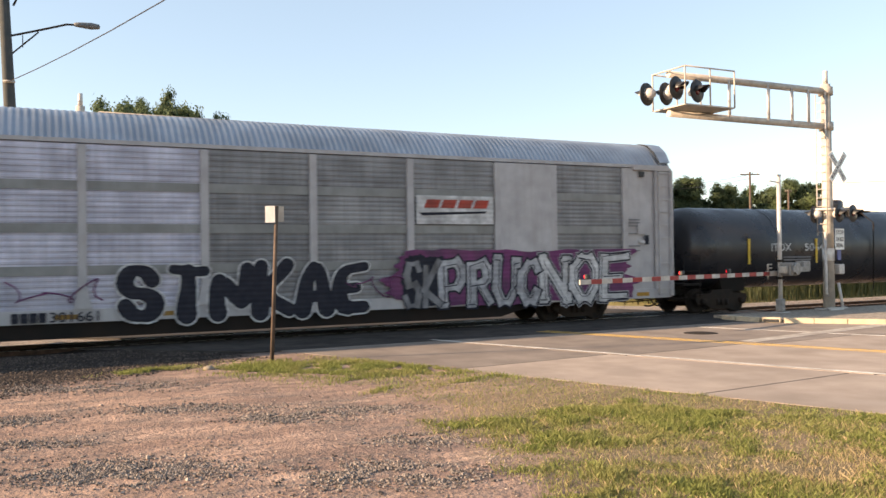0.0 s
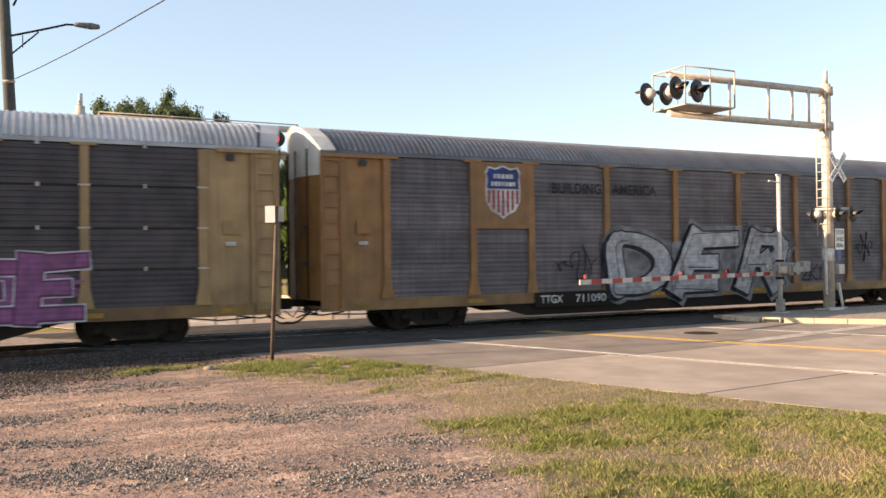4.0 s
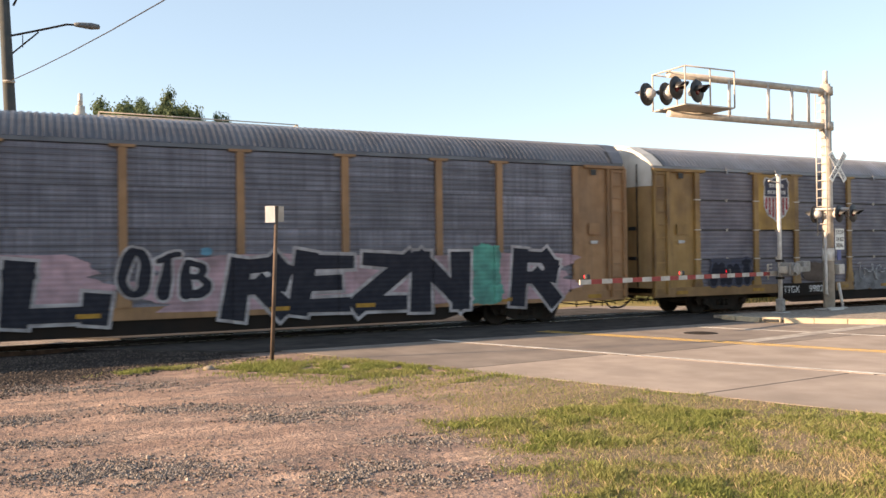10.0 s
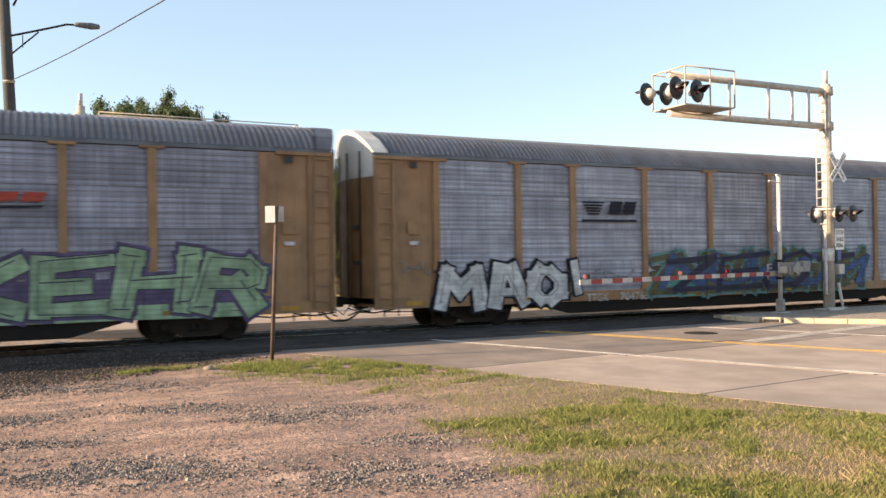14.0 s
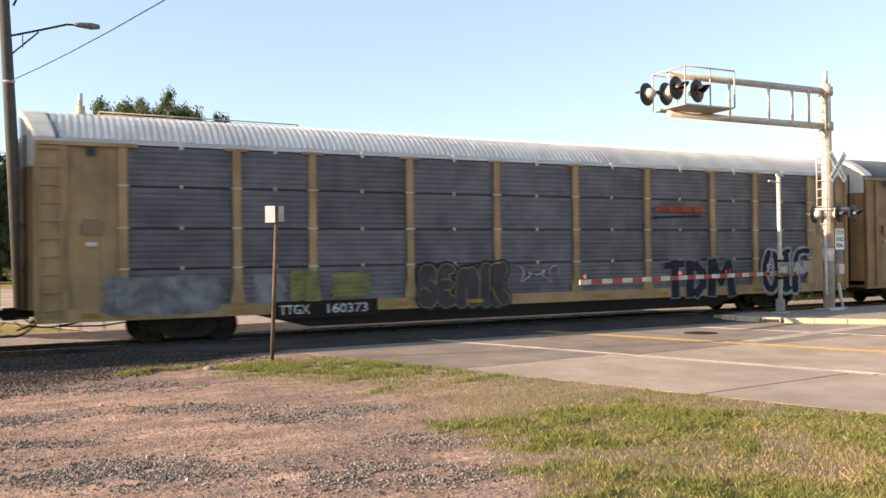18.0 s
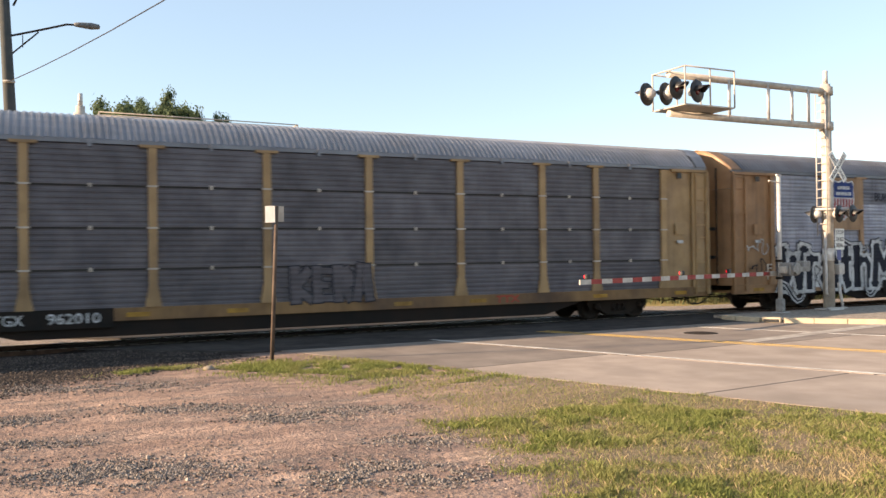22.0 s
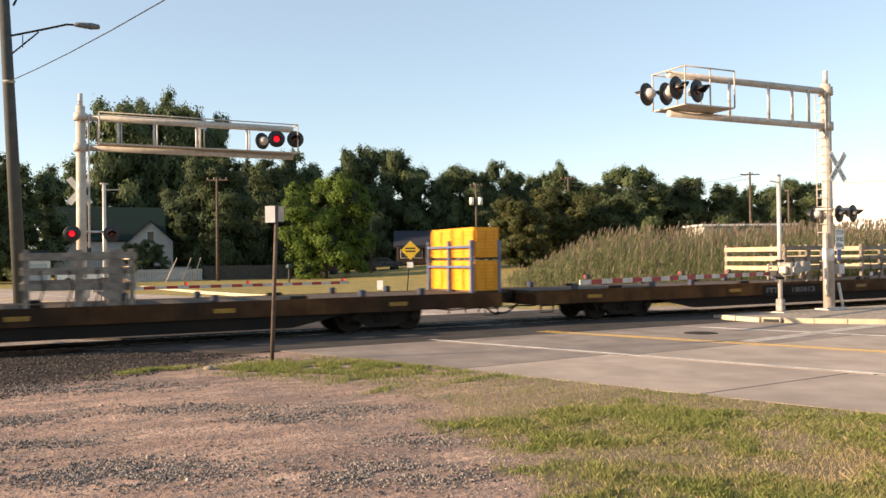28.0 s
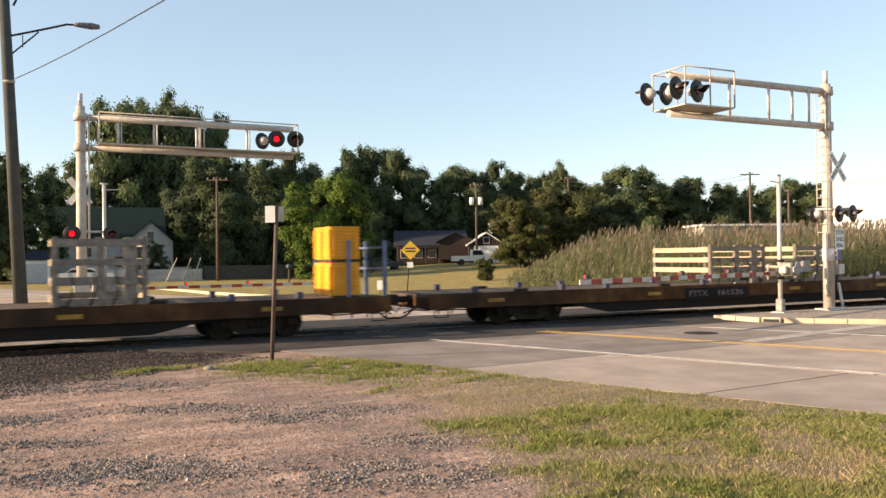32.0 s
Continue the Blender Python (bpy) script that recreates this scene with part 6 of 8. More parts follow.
def tray_stack(length, wide, tall, n=9):
    """A block of nested trays: each rim stands proud of the one below."""
    bm = bmesh.new()
    h = tall / n
    rings = []
    for i in range(n):
        for q, z in ((0.016, i * h), (0.016, i * h + h * 0.55), (0.0, i * h + h * 0.62), (0.0, (i + 1) * h - 0.006)):
            rings.append([bm.verts.new(p) for p in ((q, q, z), (length - q, q, z), (length - q, wide - q, z), (q, wide - q, z))])
    for a, b in zip(rings, rings[1:]):
        for k in range(4):
            bm.faces.new((a[k], a[(k + 1) % 4], b[(k + 1) % 4], b[k]))
    bm.faces.new(rings[0][::-1])
    bm.faces.new(rings[-1])
    return bm


def crate_stack(parent, x0, length=1.02, wide=2.9, across=2):
    """Four stacked yellow crates, two across and two high, on the flat car."""
    per = wide / 2
    for iy in range(across):
        for iz in range(2):
            y0, z0 = -wide / 2 + iy * per, 1.085 + iz * 0.985
            c = part("crate", shared("crate", CRATE, lambda: tray_stack(length, per - 0.03, 0.90)), None, parent, "bright yellow crate", m=pose(x0, y0, z0))
            for yy in (0.02, per * 0.5 - 0.03, per - 0.11):
                part("rib", shared("crate_rib", CRATE, lambda: boxm(-0.025, -0.001, 0, 0.07, 0.03, 0.82)), None, c, m=pose(0, yy, 0))
            for xx in (0.08, 0.4, 0.7):
                part("rib", shared("crate_rib_side", CRATE, lambda: boxm(0, 0.07, -0.022, -0.001, 0.03, 0.82)), None, c, m=pose(xx, 0, 0))
            part("pallet_block", shared("pallet_block", DECKWOOD, lambda: boxm(0.06, 0.8, 0.1, per - 0.12, -0.06, -0.001)), None, c)


def blue_frame(parent, x, swung=False):
    """Blue steel end rack of posts and rails that holds the crates."""
    for yy in (-1.46, 0.0, 1.46):
        part("frame_post", boxm(x - 0.05, x + 0.05, yy - 0.04, yy + 0.04, 1.022, 2.58), BLUE, parent)
    for zz in (1.76, 2.36):
        part("frame_rail", boxm(x - 0.045, x + 0.045, -1.44, 1.44, zz, zz + 0.06), BLUE, parent)


def slat_rack(parent, x0, length, wide=2.8, tall=2.40, levels=(1.44, 1.79, 2.14)):
    """An open rack of three boards all round on corner posts."""
    for xx in (x0 + 0.06, x0 + length - 0.06):
        for yy in (-wide / 2, wide / 2):
            part("rack_post", boxm(xx - 0.06, xx + 0.06, yy - 0.05, yy + 0.05, 1.022, tall), SHADESLAT, parent)
    part("rack_post", boxm(x0 + length * 0.45, x0 + length * 0.45 + 0.2, -wide / 2 - 0.03, -wide / 2 + 0.05, 1.022, tall - 0.02), SHADESLAT, parent)
    part("rack_post", boxm(x0 + length * 0.75, x0 + length * 0.75 + 0.3, -wide / 2 - 0.03, -wide / 2 + 0.05, 1.022, tall - 0.02), SHADESLAT, parent)
    for zz in levels:
        for yy in (-wide / 2 - 0.06, wide / 2 + 0.02):
            part("side_board", boxm(x0, x0 + length, yy, yy + 0.045, 0, 0.16), SHADESLAT, parent, m=pose(0, 0, zz + 0.03 * math.sin(zz * 9 + x0 + yy), 0, 0.5 * math.sin(zz * 5 + x0 * 2 + yy), 0))
        # end boards in the lighter colour, as if the sun were on them
        for xx in (x0 - 0.05, x0 + length + 0.005):
            part("end_board", boxm(xx, xx + 0.045, -wide / 2, wide / 2, zz, zz + 0.17), SUNBOARD, parent)
    for i in range(4):
        xx = x0 + 0.3 + (length - 0.6) * i / 3
        part("tie_chain", pathm([(xx, -wide / 2 - 0.1, 1.03), (xx + 0.15, -wide / 2 - 0.12, 1.5), (xx + 0.06, -wide / 2 - 0.1, 1.9)], 0.02, 5), STEEL, parent)


FLAT_L, FP = -125.864, 28.727
for n, (num, crates) in enumerate((("180813", "wide"), ("160573", "wide"), ("161536", "wide"), ("162208", "narrow"))):
    fc_ = flat_car("carrying yellow crates and slatted racks", num)
    if crates == "wide":
        crate_stack(fc_, 12.85, 0.86)
        blue_frame(fc_, 12.76)
        part("frame_post", boxm(13.66, 13.74, -1.49, -1.42, 1.022, 2.58), BLUE, fc_)
    else:
        crate_stack(fc_, 12.02, 0.86, across=1)
        blue_frame(fc_, 12.53)
        blue_frame(fc_, 13.6)
    if crates == "wide":
        slat_rack(fc_, -3.1, 2.6)
        slat_rack(fc_, 1.03, 2.43)
    else:
        slat_rack(fc_, 5.24, 2.1, tall=2.7, levels=(1.08, 1.52, 2.0, 2.48))
    on_train(fc_, FLAT_L - FP * n)


def motions():
    """The train rolls past, gathering speed."""
    for car, middle in TRAIN:
        walk(car, [(t, pose(gone(t) + middle, TRACK_Y, 0)) for t in range(33)])
    # wheels roll without slip while their car is near the crossing
    where = dict((car.name, middle) for car, middle in TRAIN)
    for ws_, car, x, r in ROLLING:
        near_t = [i * 0.04 for i in range(801) if -40 < gone(i * 0.04) + where[car.name] < 75]
        ts = sorted({0.0, 32.0, *near_t})
        held = (near_t or [0.0])
        walk(ws_, [(t, pose(x, 0, r, 0, math.degrees((gone(min(held[-1], max(held[0], t))) - gone(held[0])) / r) % 360, 0)) for t in ts])


# ---- crossing equipment ----
def lamp_head(parent, m, lit=False, hood=0.34, twin_back=False):
    """A round flashing-light unit: background disc, housing, red lens, hood."""
    bg = part("background_disc", shared("sig_disc", BLACKM, lambda: lathe([(0.0, 0.02), (0.29, 0.02), (0.30, 0.0), (0.29, -0.012), (0.0, -0.012)], 28)), None, parent, m=m)
    part("housing", shared("sig_housing", ALU, lambda: lathe([(0.0, 0.24), (0.10, 0.22), (0.15, 0.10), (0.155, 0.021)], 20)), None, bg)
    part("lens", shared("sig_lens", REDLIT if lit else REDLENS, lambda: lathe([(0.0, -0.045), (0.07, -0.038), (0.11, -0.014)], 20)), None, bg)

    def hood_mesh():
        bm = bmesh.new()
        n = 12
        for r in (0.145, 0.152):
            prev = None
            for i in range(n + 1):
                t = math.pi * (1.08 * i / n - 0.04)
                ln = hood * (0.35 + 0.65 * math.sin(max(0, min(math.pi, t))))
                a = bm.verts.new((r * math.cos(t), -0.013, r * math.sin(t)))
                b = bm.verts.new((r * 1.05 * math.cos(t), -0.013 - ln, r * 1.0 * math.sin(t) - ln * 0.12))
                if prev:
                    bm.faces.new((prev[0], prev[1], b, a))
                prev = (a, b)
        return bm
    part("hood", shared(("sig_hood", hood), BLACKM, hood_mesh), None, bg)
    return bg


def crossbuck(parent, m, front=True):
    cb = part("crossbuck_blade", boxm(-0.60, 0.60, -0.012, 0.0, -0.11, 0.11), WHITEPAINT, parent, "white crossbuck blade", m=m @ pose(0, 0, 0, 0, 52, 0))
    c2 = part("crossbuck_blade", boxm(-0.60, 0.60, -0.028, -0.016, -0.11, 0.11), WHITEPAINT, parent, m=m @ pose(0, 0, 0, 0, -52, 0))
    if not front:
        return cb
    part("lettering", textm("RAILROAD", -0.5, 0.5, -0.055, 0.055, -0.031, 0.01), PAINT["black"], c2)
    part("lettering", textm("CROSSING", -0.5, 0.5, -0.055, 0.055, -0.015, 0.01), PAINT["black"], cb)
    return cb


def cantilever(label, base, arm_dir, reach, lamps, basket0, face, zt=7.6, zl=6.38, posts=()):
    """Cantilever flashing-light structure; local x runs along the arm away from the mast, local -y faces the viewer's side."""
    th = new("cantilever_signal")
    tagged(th, label, "crossing signal", "crossing signals")
    th.matrix_basis = pose(base[0], base[1], base[2], 0, 0, arm_dir)
    part("mast", tubem((0, 0, 0), (0, 0, 7.85), 0.19, 0.16, 18), GALV, th)
    part("base_plate", boxm(-0.33, 0.33, -0.33, 0.33, 0, 0.07, 0.01), ALU, th)
    part("mast_cap", tubem((0, 0, 7.85), (0, 0, 8.32), 0.085, 0.08, 12), ALU, th)
    for z in (zt, zl):
        part("collar", tubem((0, 0, z - 0.14), (0, 0, z + 0.14), 0.24, seg=18), GALV, th)
        part("chord", tubem((0.1, 0, z), (reach, 0, z), 0.115, 0.105, 14), GALV, th)
    for x in posts:
        part("web_post", tubem((x, 0, zl), (x, 0, zt), 0.05, seg=8), ALU, th)
        part("web_post", tubem((x + 0.13, 0.1, zl), (x + 0.13, 0.1, zt), 0.028, seg=6), ALU, th)
    # work platform with its rail
    y0, y1 = (-0.42, 0.22) if face < 0 else (-0.6, 0.85)
    bx0, bx1 = basket0, reach + 0.1
    part("platform", boxm(bx0, bx1, y0, y1, zl + 0.13, zl + 0.17), GALV, th)
    for x in (bx0, (bx0 + bx1) / 2, bx1):
        for y in (y0, y1):
            part("rail_post", tubem((x, y, zl + 0.15), (x, y, zl + 1.32), 0.026, seg=6), GALV, th)
    for p0, p1 in (((bx0, y0), (bx1, y0)), ((bx0, y1), (bx1, y1)), ((bx1, y0), (bx1, y1))):
        part("guard_rail", tubem((*p0, zl + 1.30), (*p1, zl + 1.30), 0.024, seg=6), GALV, th)
    if face > 0:
        part("guard_rail", tubem((bx1, y0, zl + 0.72), (bx1, y1, zl + 0.72), 0.02, seg=6), GALV, th)
    # ladder up the mast
    lad = bmesh.new()
    for y in (-0.2, 0.2):
        tube(lad, (0.27, y, 2.6), (0.27, y, 7.5), 0.022, seg=6)
    for i in range(16):
        tube(lad, (0.27, -0.2, 2.7 + i * 0.3), (0.27, 0.2, 2.7 + i * 0.3), 0.014, seg=5)
    part("ladder", lad, ALU, th)
    for x, y, z, turn, lit in lamps:
        lamp_head(th, pose(x, y, z, 0, 0, turn) @ Matrix.Scale(1.15, 4), lit)
    return th


# near cantilever, arm along the track towards -x
NB = (24.62, 19.77, 0.07)
near_c = cantilever("galvanised cantilever mast with flashing lamps and platform", NB, 180, 7.05, [], 5.15, 1, posts=(4.5, 2.75, 1.65, 0.85))
# lamp heads towards the near road, and a pair towards the far road
for x, y, z, turn, lit in ((7.17, 0.50, 7.12, 14, False), (6.40, 0.56, 7.07, 14, False), (7.62, -0.33, 7.04, 194, False), (7.04, -0.12, 7.06, 194, False)):
    lamp_head(near_c, pose(x, y, z - 0.05, 0, 0, turn - 180) @ Matrix.Scale(1.2, 4), lit)
# on the mast: crossbuck, lower flashers, sign, reflector sleeve, conduit, brace
MT = 12 - 180
crossbuck(near_c, pose(-0.12, 0.33, 4.95, 0, 0, MT - 12))
part("cross_arm", pathm([(0.5, -0.2, 3.50), (0.0, 0.25, 3.50), (-0.4, 0.6, 3.50)], 0.045, 8), ALU, near_c)
for x, y in ((-0.06, 0.42), (-0.36, 0.72)):
    lamp_head(near_c, pose(x, y, 3.33, 0, 0, MT), False)
lamp_head(near_c, pose(0.42, -0.20, 3.33, 0, 0, MT + 180), False)
sg = part("stop_sign_plate", boxm(-0.31, 0.31, -0.012, 0.0, -0.36, 0.36), WHITEPAINT, near_c, "white STOP ON RED SIGNAL plate", m=pose(-0.12, 0.36, 2.46, 0, 0, MT))
for word, z in (("STOP", 0.16), ("ON RED", -0.07), ("SIGNAL", -0.28)):
    part("lettering", textm(word, -0.25, 0.25, z, z + 0.14, -0.016, 0.01), PAINT["black"], sg)
part("blue_plate", boxm(-0.12, 0.14, -0.012, 0.0, -0.18, 0.18), mat("blue_sign", (0.03, 0.05, 0.22), (0.03, 0.05, 0.2), 0.5), near_c, m=pose(-0.15, 0.30, 1.92, 0, 0, MT))
part("reflective_sleeve", tubem((0, 0, 1.72), (0, 0, 2.15), 0.196, seg=18), WHITEPAINT, near_c)
part("junction_box", boxm(-0.55, -0.28, -0.02, 0.22, 1.25, 1.6, 0.02), ALU, near_c)
part("conduit", pathm([(0.28, 0.12, 2.7), (0.28, 0.12, 0.62), (0.18, 0.1, 0.52)], 0.05, 8), ALU, near_c)
part("brace", tubem((-0.45, 0.2, 0.05), (-0.3, 0.15, 0.95), 0.05, seg=8), ALU, near_c)
part("bottom_strap", boxm(-0.55, 0.45, 0.22, 0.3, 0.06, 0.12), ALU, near_c)

# far cantilever, arm along the track towards +x
FB = (1.45, 33.23, 0.0)
far_c = cantilever("galvanised cantilever mast beyond the track with red lamps", FB, 2, 8.1, [(7.35, -0.25, 7.02, -14, True), (8.15, -0.25, 7.05, -14, False), (6.95, 0.45, 7.0, 200, False)], 0.6, -1, zt=7.45, zl=6.32, posts=(1.3, 2.6, 4.2, 6.2))
crossbuck(far_c, pose(-0.03, 0.25, 4.72, 0, 0, 0), False)
for x, lit in ((-0.35, True), (1.0, False)):
    lamp_head(far_c, pose(x, -0.36, 3.12, 0, 0, -5), lit)
part("cross_arm", tubem((-0.4, -0.1, 3.2), (1.0, -0.1, 3.2), 0.045, seg=10), ALU, far_c)
part("bell_box", boxm(-0.30, 0.25, -0.33, -0.2, 0.75, 1.5, 0.03), GALV, far_c)


GREYGATE = mat("gate_grey", (0.30, 0.285, 0.27), (0.22, 0.205, 0.19), 0.6, 0.1, 7, dirt=(0.12, 0.10, 0.085), damount=0.5)
ARMWHITE = mat("arm_white", (0.52, 0.49, 0.45), (0.42, 0.39, 0.35), 0.6, 0, 6, dirt=(0.25, 0.2, 0.16), damount=0.4)
ARMRED = mat("arm_red", (0.36, 0.025, 0.02), (0.26, 0.03, 0.025), 0.6, 0, 6, dirt=(0.15, 0.05, 0.04), damount=0.4)


def gate(label, base, tip, z, mast_h, wmast=0.075, dark=False):
    """Gate: mast, mechanism, counterweight and a striped arm lowered across the road."""
    th = new("crossing_gate")
    tagged(th, label, "crossing gate", "crossing gates")
    turn = math.degrees(math.atan2(tip[1] - base[1], tip[0] - base[0]))
    th.matrix_basis = pose(base[0], base[1], base[2], 0, 0, turn)
    part("mast", tubem((0, 0, 0), (0, 0, mast_h), wmast, wmast * 0.9, 14), ALU, th)
    part("base_box", boxm(-0.12, 0.12, -0.12, 0.12, 0.052, 0.48, 0.03), GREYGATE, th)
    part("base_flange", boxm(-0.22, 0.22, -0.22, 0.22, 0, 0.05), ALU, th)
    part("mechanism", boxm(-0.30, 0.20, 0.10, 0.50, z - 0.08, z + 0.36, 0.04), GREYGATE, th)
    part("mechanism_lid", boxm(-0.26, 0.16, 0.06, 0.098, z - 0.02, z + 0.30, 0.02), GALV, th)
    for bx, bz in ((-0.2, 0.02), (0.1, 0.02), (-0.2, 0.26), (0.1, 0.26)):
        part("bolt", tubem((bx, 0.04, z + bz), (bx, 0.062, z + bz), 0.022, seg=6), STEEL, th)
    part("gear_cover", tubem((-0.1, 0.501, z + 0.15), (-0.1, 0.58, z + 0.15), 0.20, seg=16), GREYGATE, th)
    part("motor_box", boxm(0.205, 0.38, 0.14, 0.40, z + 0.0, z + 0.24, 0.03), GALV, th)
    part("mast_clamp", boxm(-0.13, 0.13, -0.1, 0.1, z + 0.38, z + 0.46, 0.02), STEEL, th)
    part("mast_clamp", boxm(-0.13, 0.13, -0.1, 0.1, z - 0.2, z - 0.12, 0.02), STEEL, th)
    part("cable", pathm([(-0.1, -0.09, z - 0.1), (-0.16, -0.1, z - 0.35), (-0.1, -0.09, z - 0.7)], 0.02, 6), BLACKM, th)
    part("counterweight", boxm(-1.15, -0.65, 0.2, 0.5, z + 0.05, z + 0.40, 0.03), GREYGATE, th)
    part("counter_arm", boxm(-0.8, 0.3, 0.585, 0.63, z + 0.05, z + 0.22), GREYGATE, th)
    for dz in (0.05, 0.18, 0.3):
        part("pipe_bend", pathm([(0.25, -0.16, z + dz), (0.42, -0.2, z + dz), (0.42, -0.2, z + dz - 0.25)], 0.03, 6), GALV, th)
    if dark:
        part("counterweight_wing", plate([(-0.45, z + 0.42), (0.35, z + 0.38), (0.48, z + 0.0), (0.85, z - 0.2), (0.80, z - 0.48), (0.25, z - 0.5), (-0.3, z - 0.15)], -0.28, -0.16), GREYGATE, th)
        part("motor_housing", boxm(-0.5, -0.1, -0.36, -0.29, z - 0.1, z + 0.3, 0.03), GALV, th)
    part("arm_bracket", boxm(-0.3, 0.75, -0.12, -0.06, z - 0.08, z + 0.08), GALV, th)
    part("bell", tubem((-0.15, 0, mast_h), (0.15, 0, mast_h), 0.03, seg=8), ALU, th)
    part("top_rod", tubem((-0.1, 0.0, mast_h - 0.25), (0.65, 0.0, mast_h - 0.22), 0.022, seg=6), ALU, th)
    ln = math.hypot(tip[0] - base[0], tip[1] - base[1])
    dz = tip[2] - z
    n = 22
    x0 = 0.55
    for i in range(n):
        a, b = x0 + (ln - x0) * i / n, x0 + (ln - x0) * (i + 1) / n
        za, zb = z + dz * a / ln, z + dz * b / ln
        hh = 0.062
        bm = bmesh.new()
        vs = [bm.verts.new(p) for p in ((a, -0.10, za - hh), (b, -0.10, zb - hh), (b, -0.06, zb - hh), (a, -0.06, za - hh), (a, -0.10, za + hh), (b, -0.10, zb + hh), (b, -0.06, zb + hh), (a, -0.06, za + hh))]
        for q in ((3, 2, 1, 0), (4, 5, 6, 7), (0, 1, 5, 4), (1, 2, 6, 5), (2, 3, 7, 6), (3, 0, 4, 7)):
            bm.faces.new([vs[k] for k in q])
        part("arm_stripe", bm, ARMRED if i % 2 == 0 else ARMWHITE, th)
    for fr in (0.55, 0.97, 0.30):
        a = ln * fr
        l = part("arm_lamp", boxm(a - 0.07, a + 0.07, -0.13, -0.03, z + dz * fr + 0.07, z + dz * fr + 0.2, 0.02), BLACKM, th)
        part("lens", tubem((a + 0.02, -0.145, z + dz * fr + 0.135), (a + 0.02, -0.131, z + dz * fr + 0.135), 0.05, seg=12), REDLIT, l)
    return th


gate("white gate mast with a lowered red and white striped arm", (22.3, 19.8, 0.07), (12.45, 17.31, 1.33), 1.33, 4.62)
gate("gate mast beyond the track with a lowered striped arm", (2.35, 34.92, 0.0), (12.6, 35.4, 1.0), 1.0, 5.15, dark=True)

# ---- sign post on the verge ----
sp = new("sign_post")
tagged(sp, "leaning rusty post with two small white plates", "sign post")
sp.matrix_basis = pose(4.29, 16.75, -0.03)
part("post", tubem((0, 0, 0), (0.13, -0.02, 3.22), 0.045, 0.04, 8), WOODPOST, sp)
part("sign_plate", boxm(-0.19, 0.01, -0.075, -0.055, 2.88, 3.22), WHITEPAINT, sp, m=pose(0.10, 0, 0, 0, 0, -25))
part("sign_plate", boxm(0.03, 0.20, 0.0, 0.02, 2.90, 3.22), GALV, sp, m=pose(0.10, 0, 0, 0, 0, 12))

# ---- street lamp on its utility pole, with the wire ----
GREYLAMP = mat("dull_lamp_housing", (0.16, 0.16, 0.16), (0.11, 0.11, 0.115), 0.6, 0.2, 5)
lp_ = new("street_lamp")
tagged(lp_, "tall dark utility pole with a cobra-head street lamp", "street lamp")
lp_.matrix_basis = pose(0, 34.19, -0.03)
part("pole", tubem((-0.56, 0, 0), (-1.14, 0, 13.8), 0.25, 0.17, 16), mat("green_grey_pole", (0.055, 0.06, 0.06), (0.08, 0.08, 0.075), 0.8, 0, 3, streak=0.4), lp_)
part("arm", pathm([(-1.12, 0, 10.40), (0.2, 0, 10.83), (1.04, 0, 11.12), (1.36, 0, 11.14)], 0.04, 8), STEEL, lp_)
part("arm_brace", tubem((-1.1, 0, 9.54), (0.08, 0, 10.72), 0.03, seg=6), STEEL, lp_)
part("arm_brace", tubem((-0.45, 0, 10.1), (-0.45, 0, 10.55), 0.02, seg=6), STEEL, lp_)
part("lamp_head", lathe([(0.0, 1.28), (0.07, 1.30), (0.10, 1.5), (0.13, 1.9), (0.09, 2.18), (0.0, 2.22)], 14, "X"), GREYLAMP, lp_, m=pose(0, 0, 11.15))
part("insulator", tubem((-1.1, -0.3, 8.74), (-0.7, -0.3, 8.74), 0.05, seg=8), GALV, lp_)
part("clamp", tubem((-0.75, -0.05, 11.6), (-0.62, -0.05, 11.9), 0.04, seg=6), STEEL, lp_)
wire = part("overhead_wire", pathm([(-0.91 + 3.56 * i, 33.88 - 14.06 * i, 8.70 - 0.60 * i + 0.35 * i * (i - 1)) for i in (0, 0.25, 0.5, 0.75, 1, 1.5, 2, 2.5)], 0.015, 6), STEEL)
tagged(wire, "thin dark overhead wire from the utility pole", "wire")


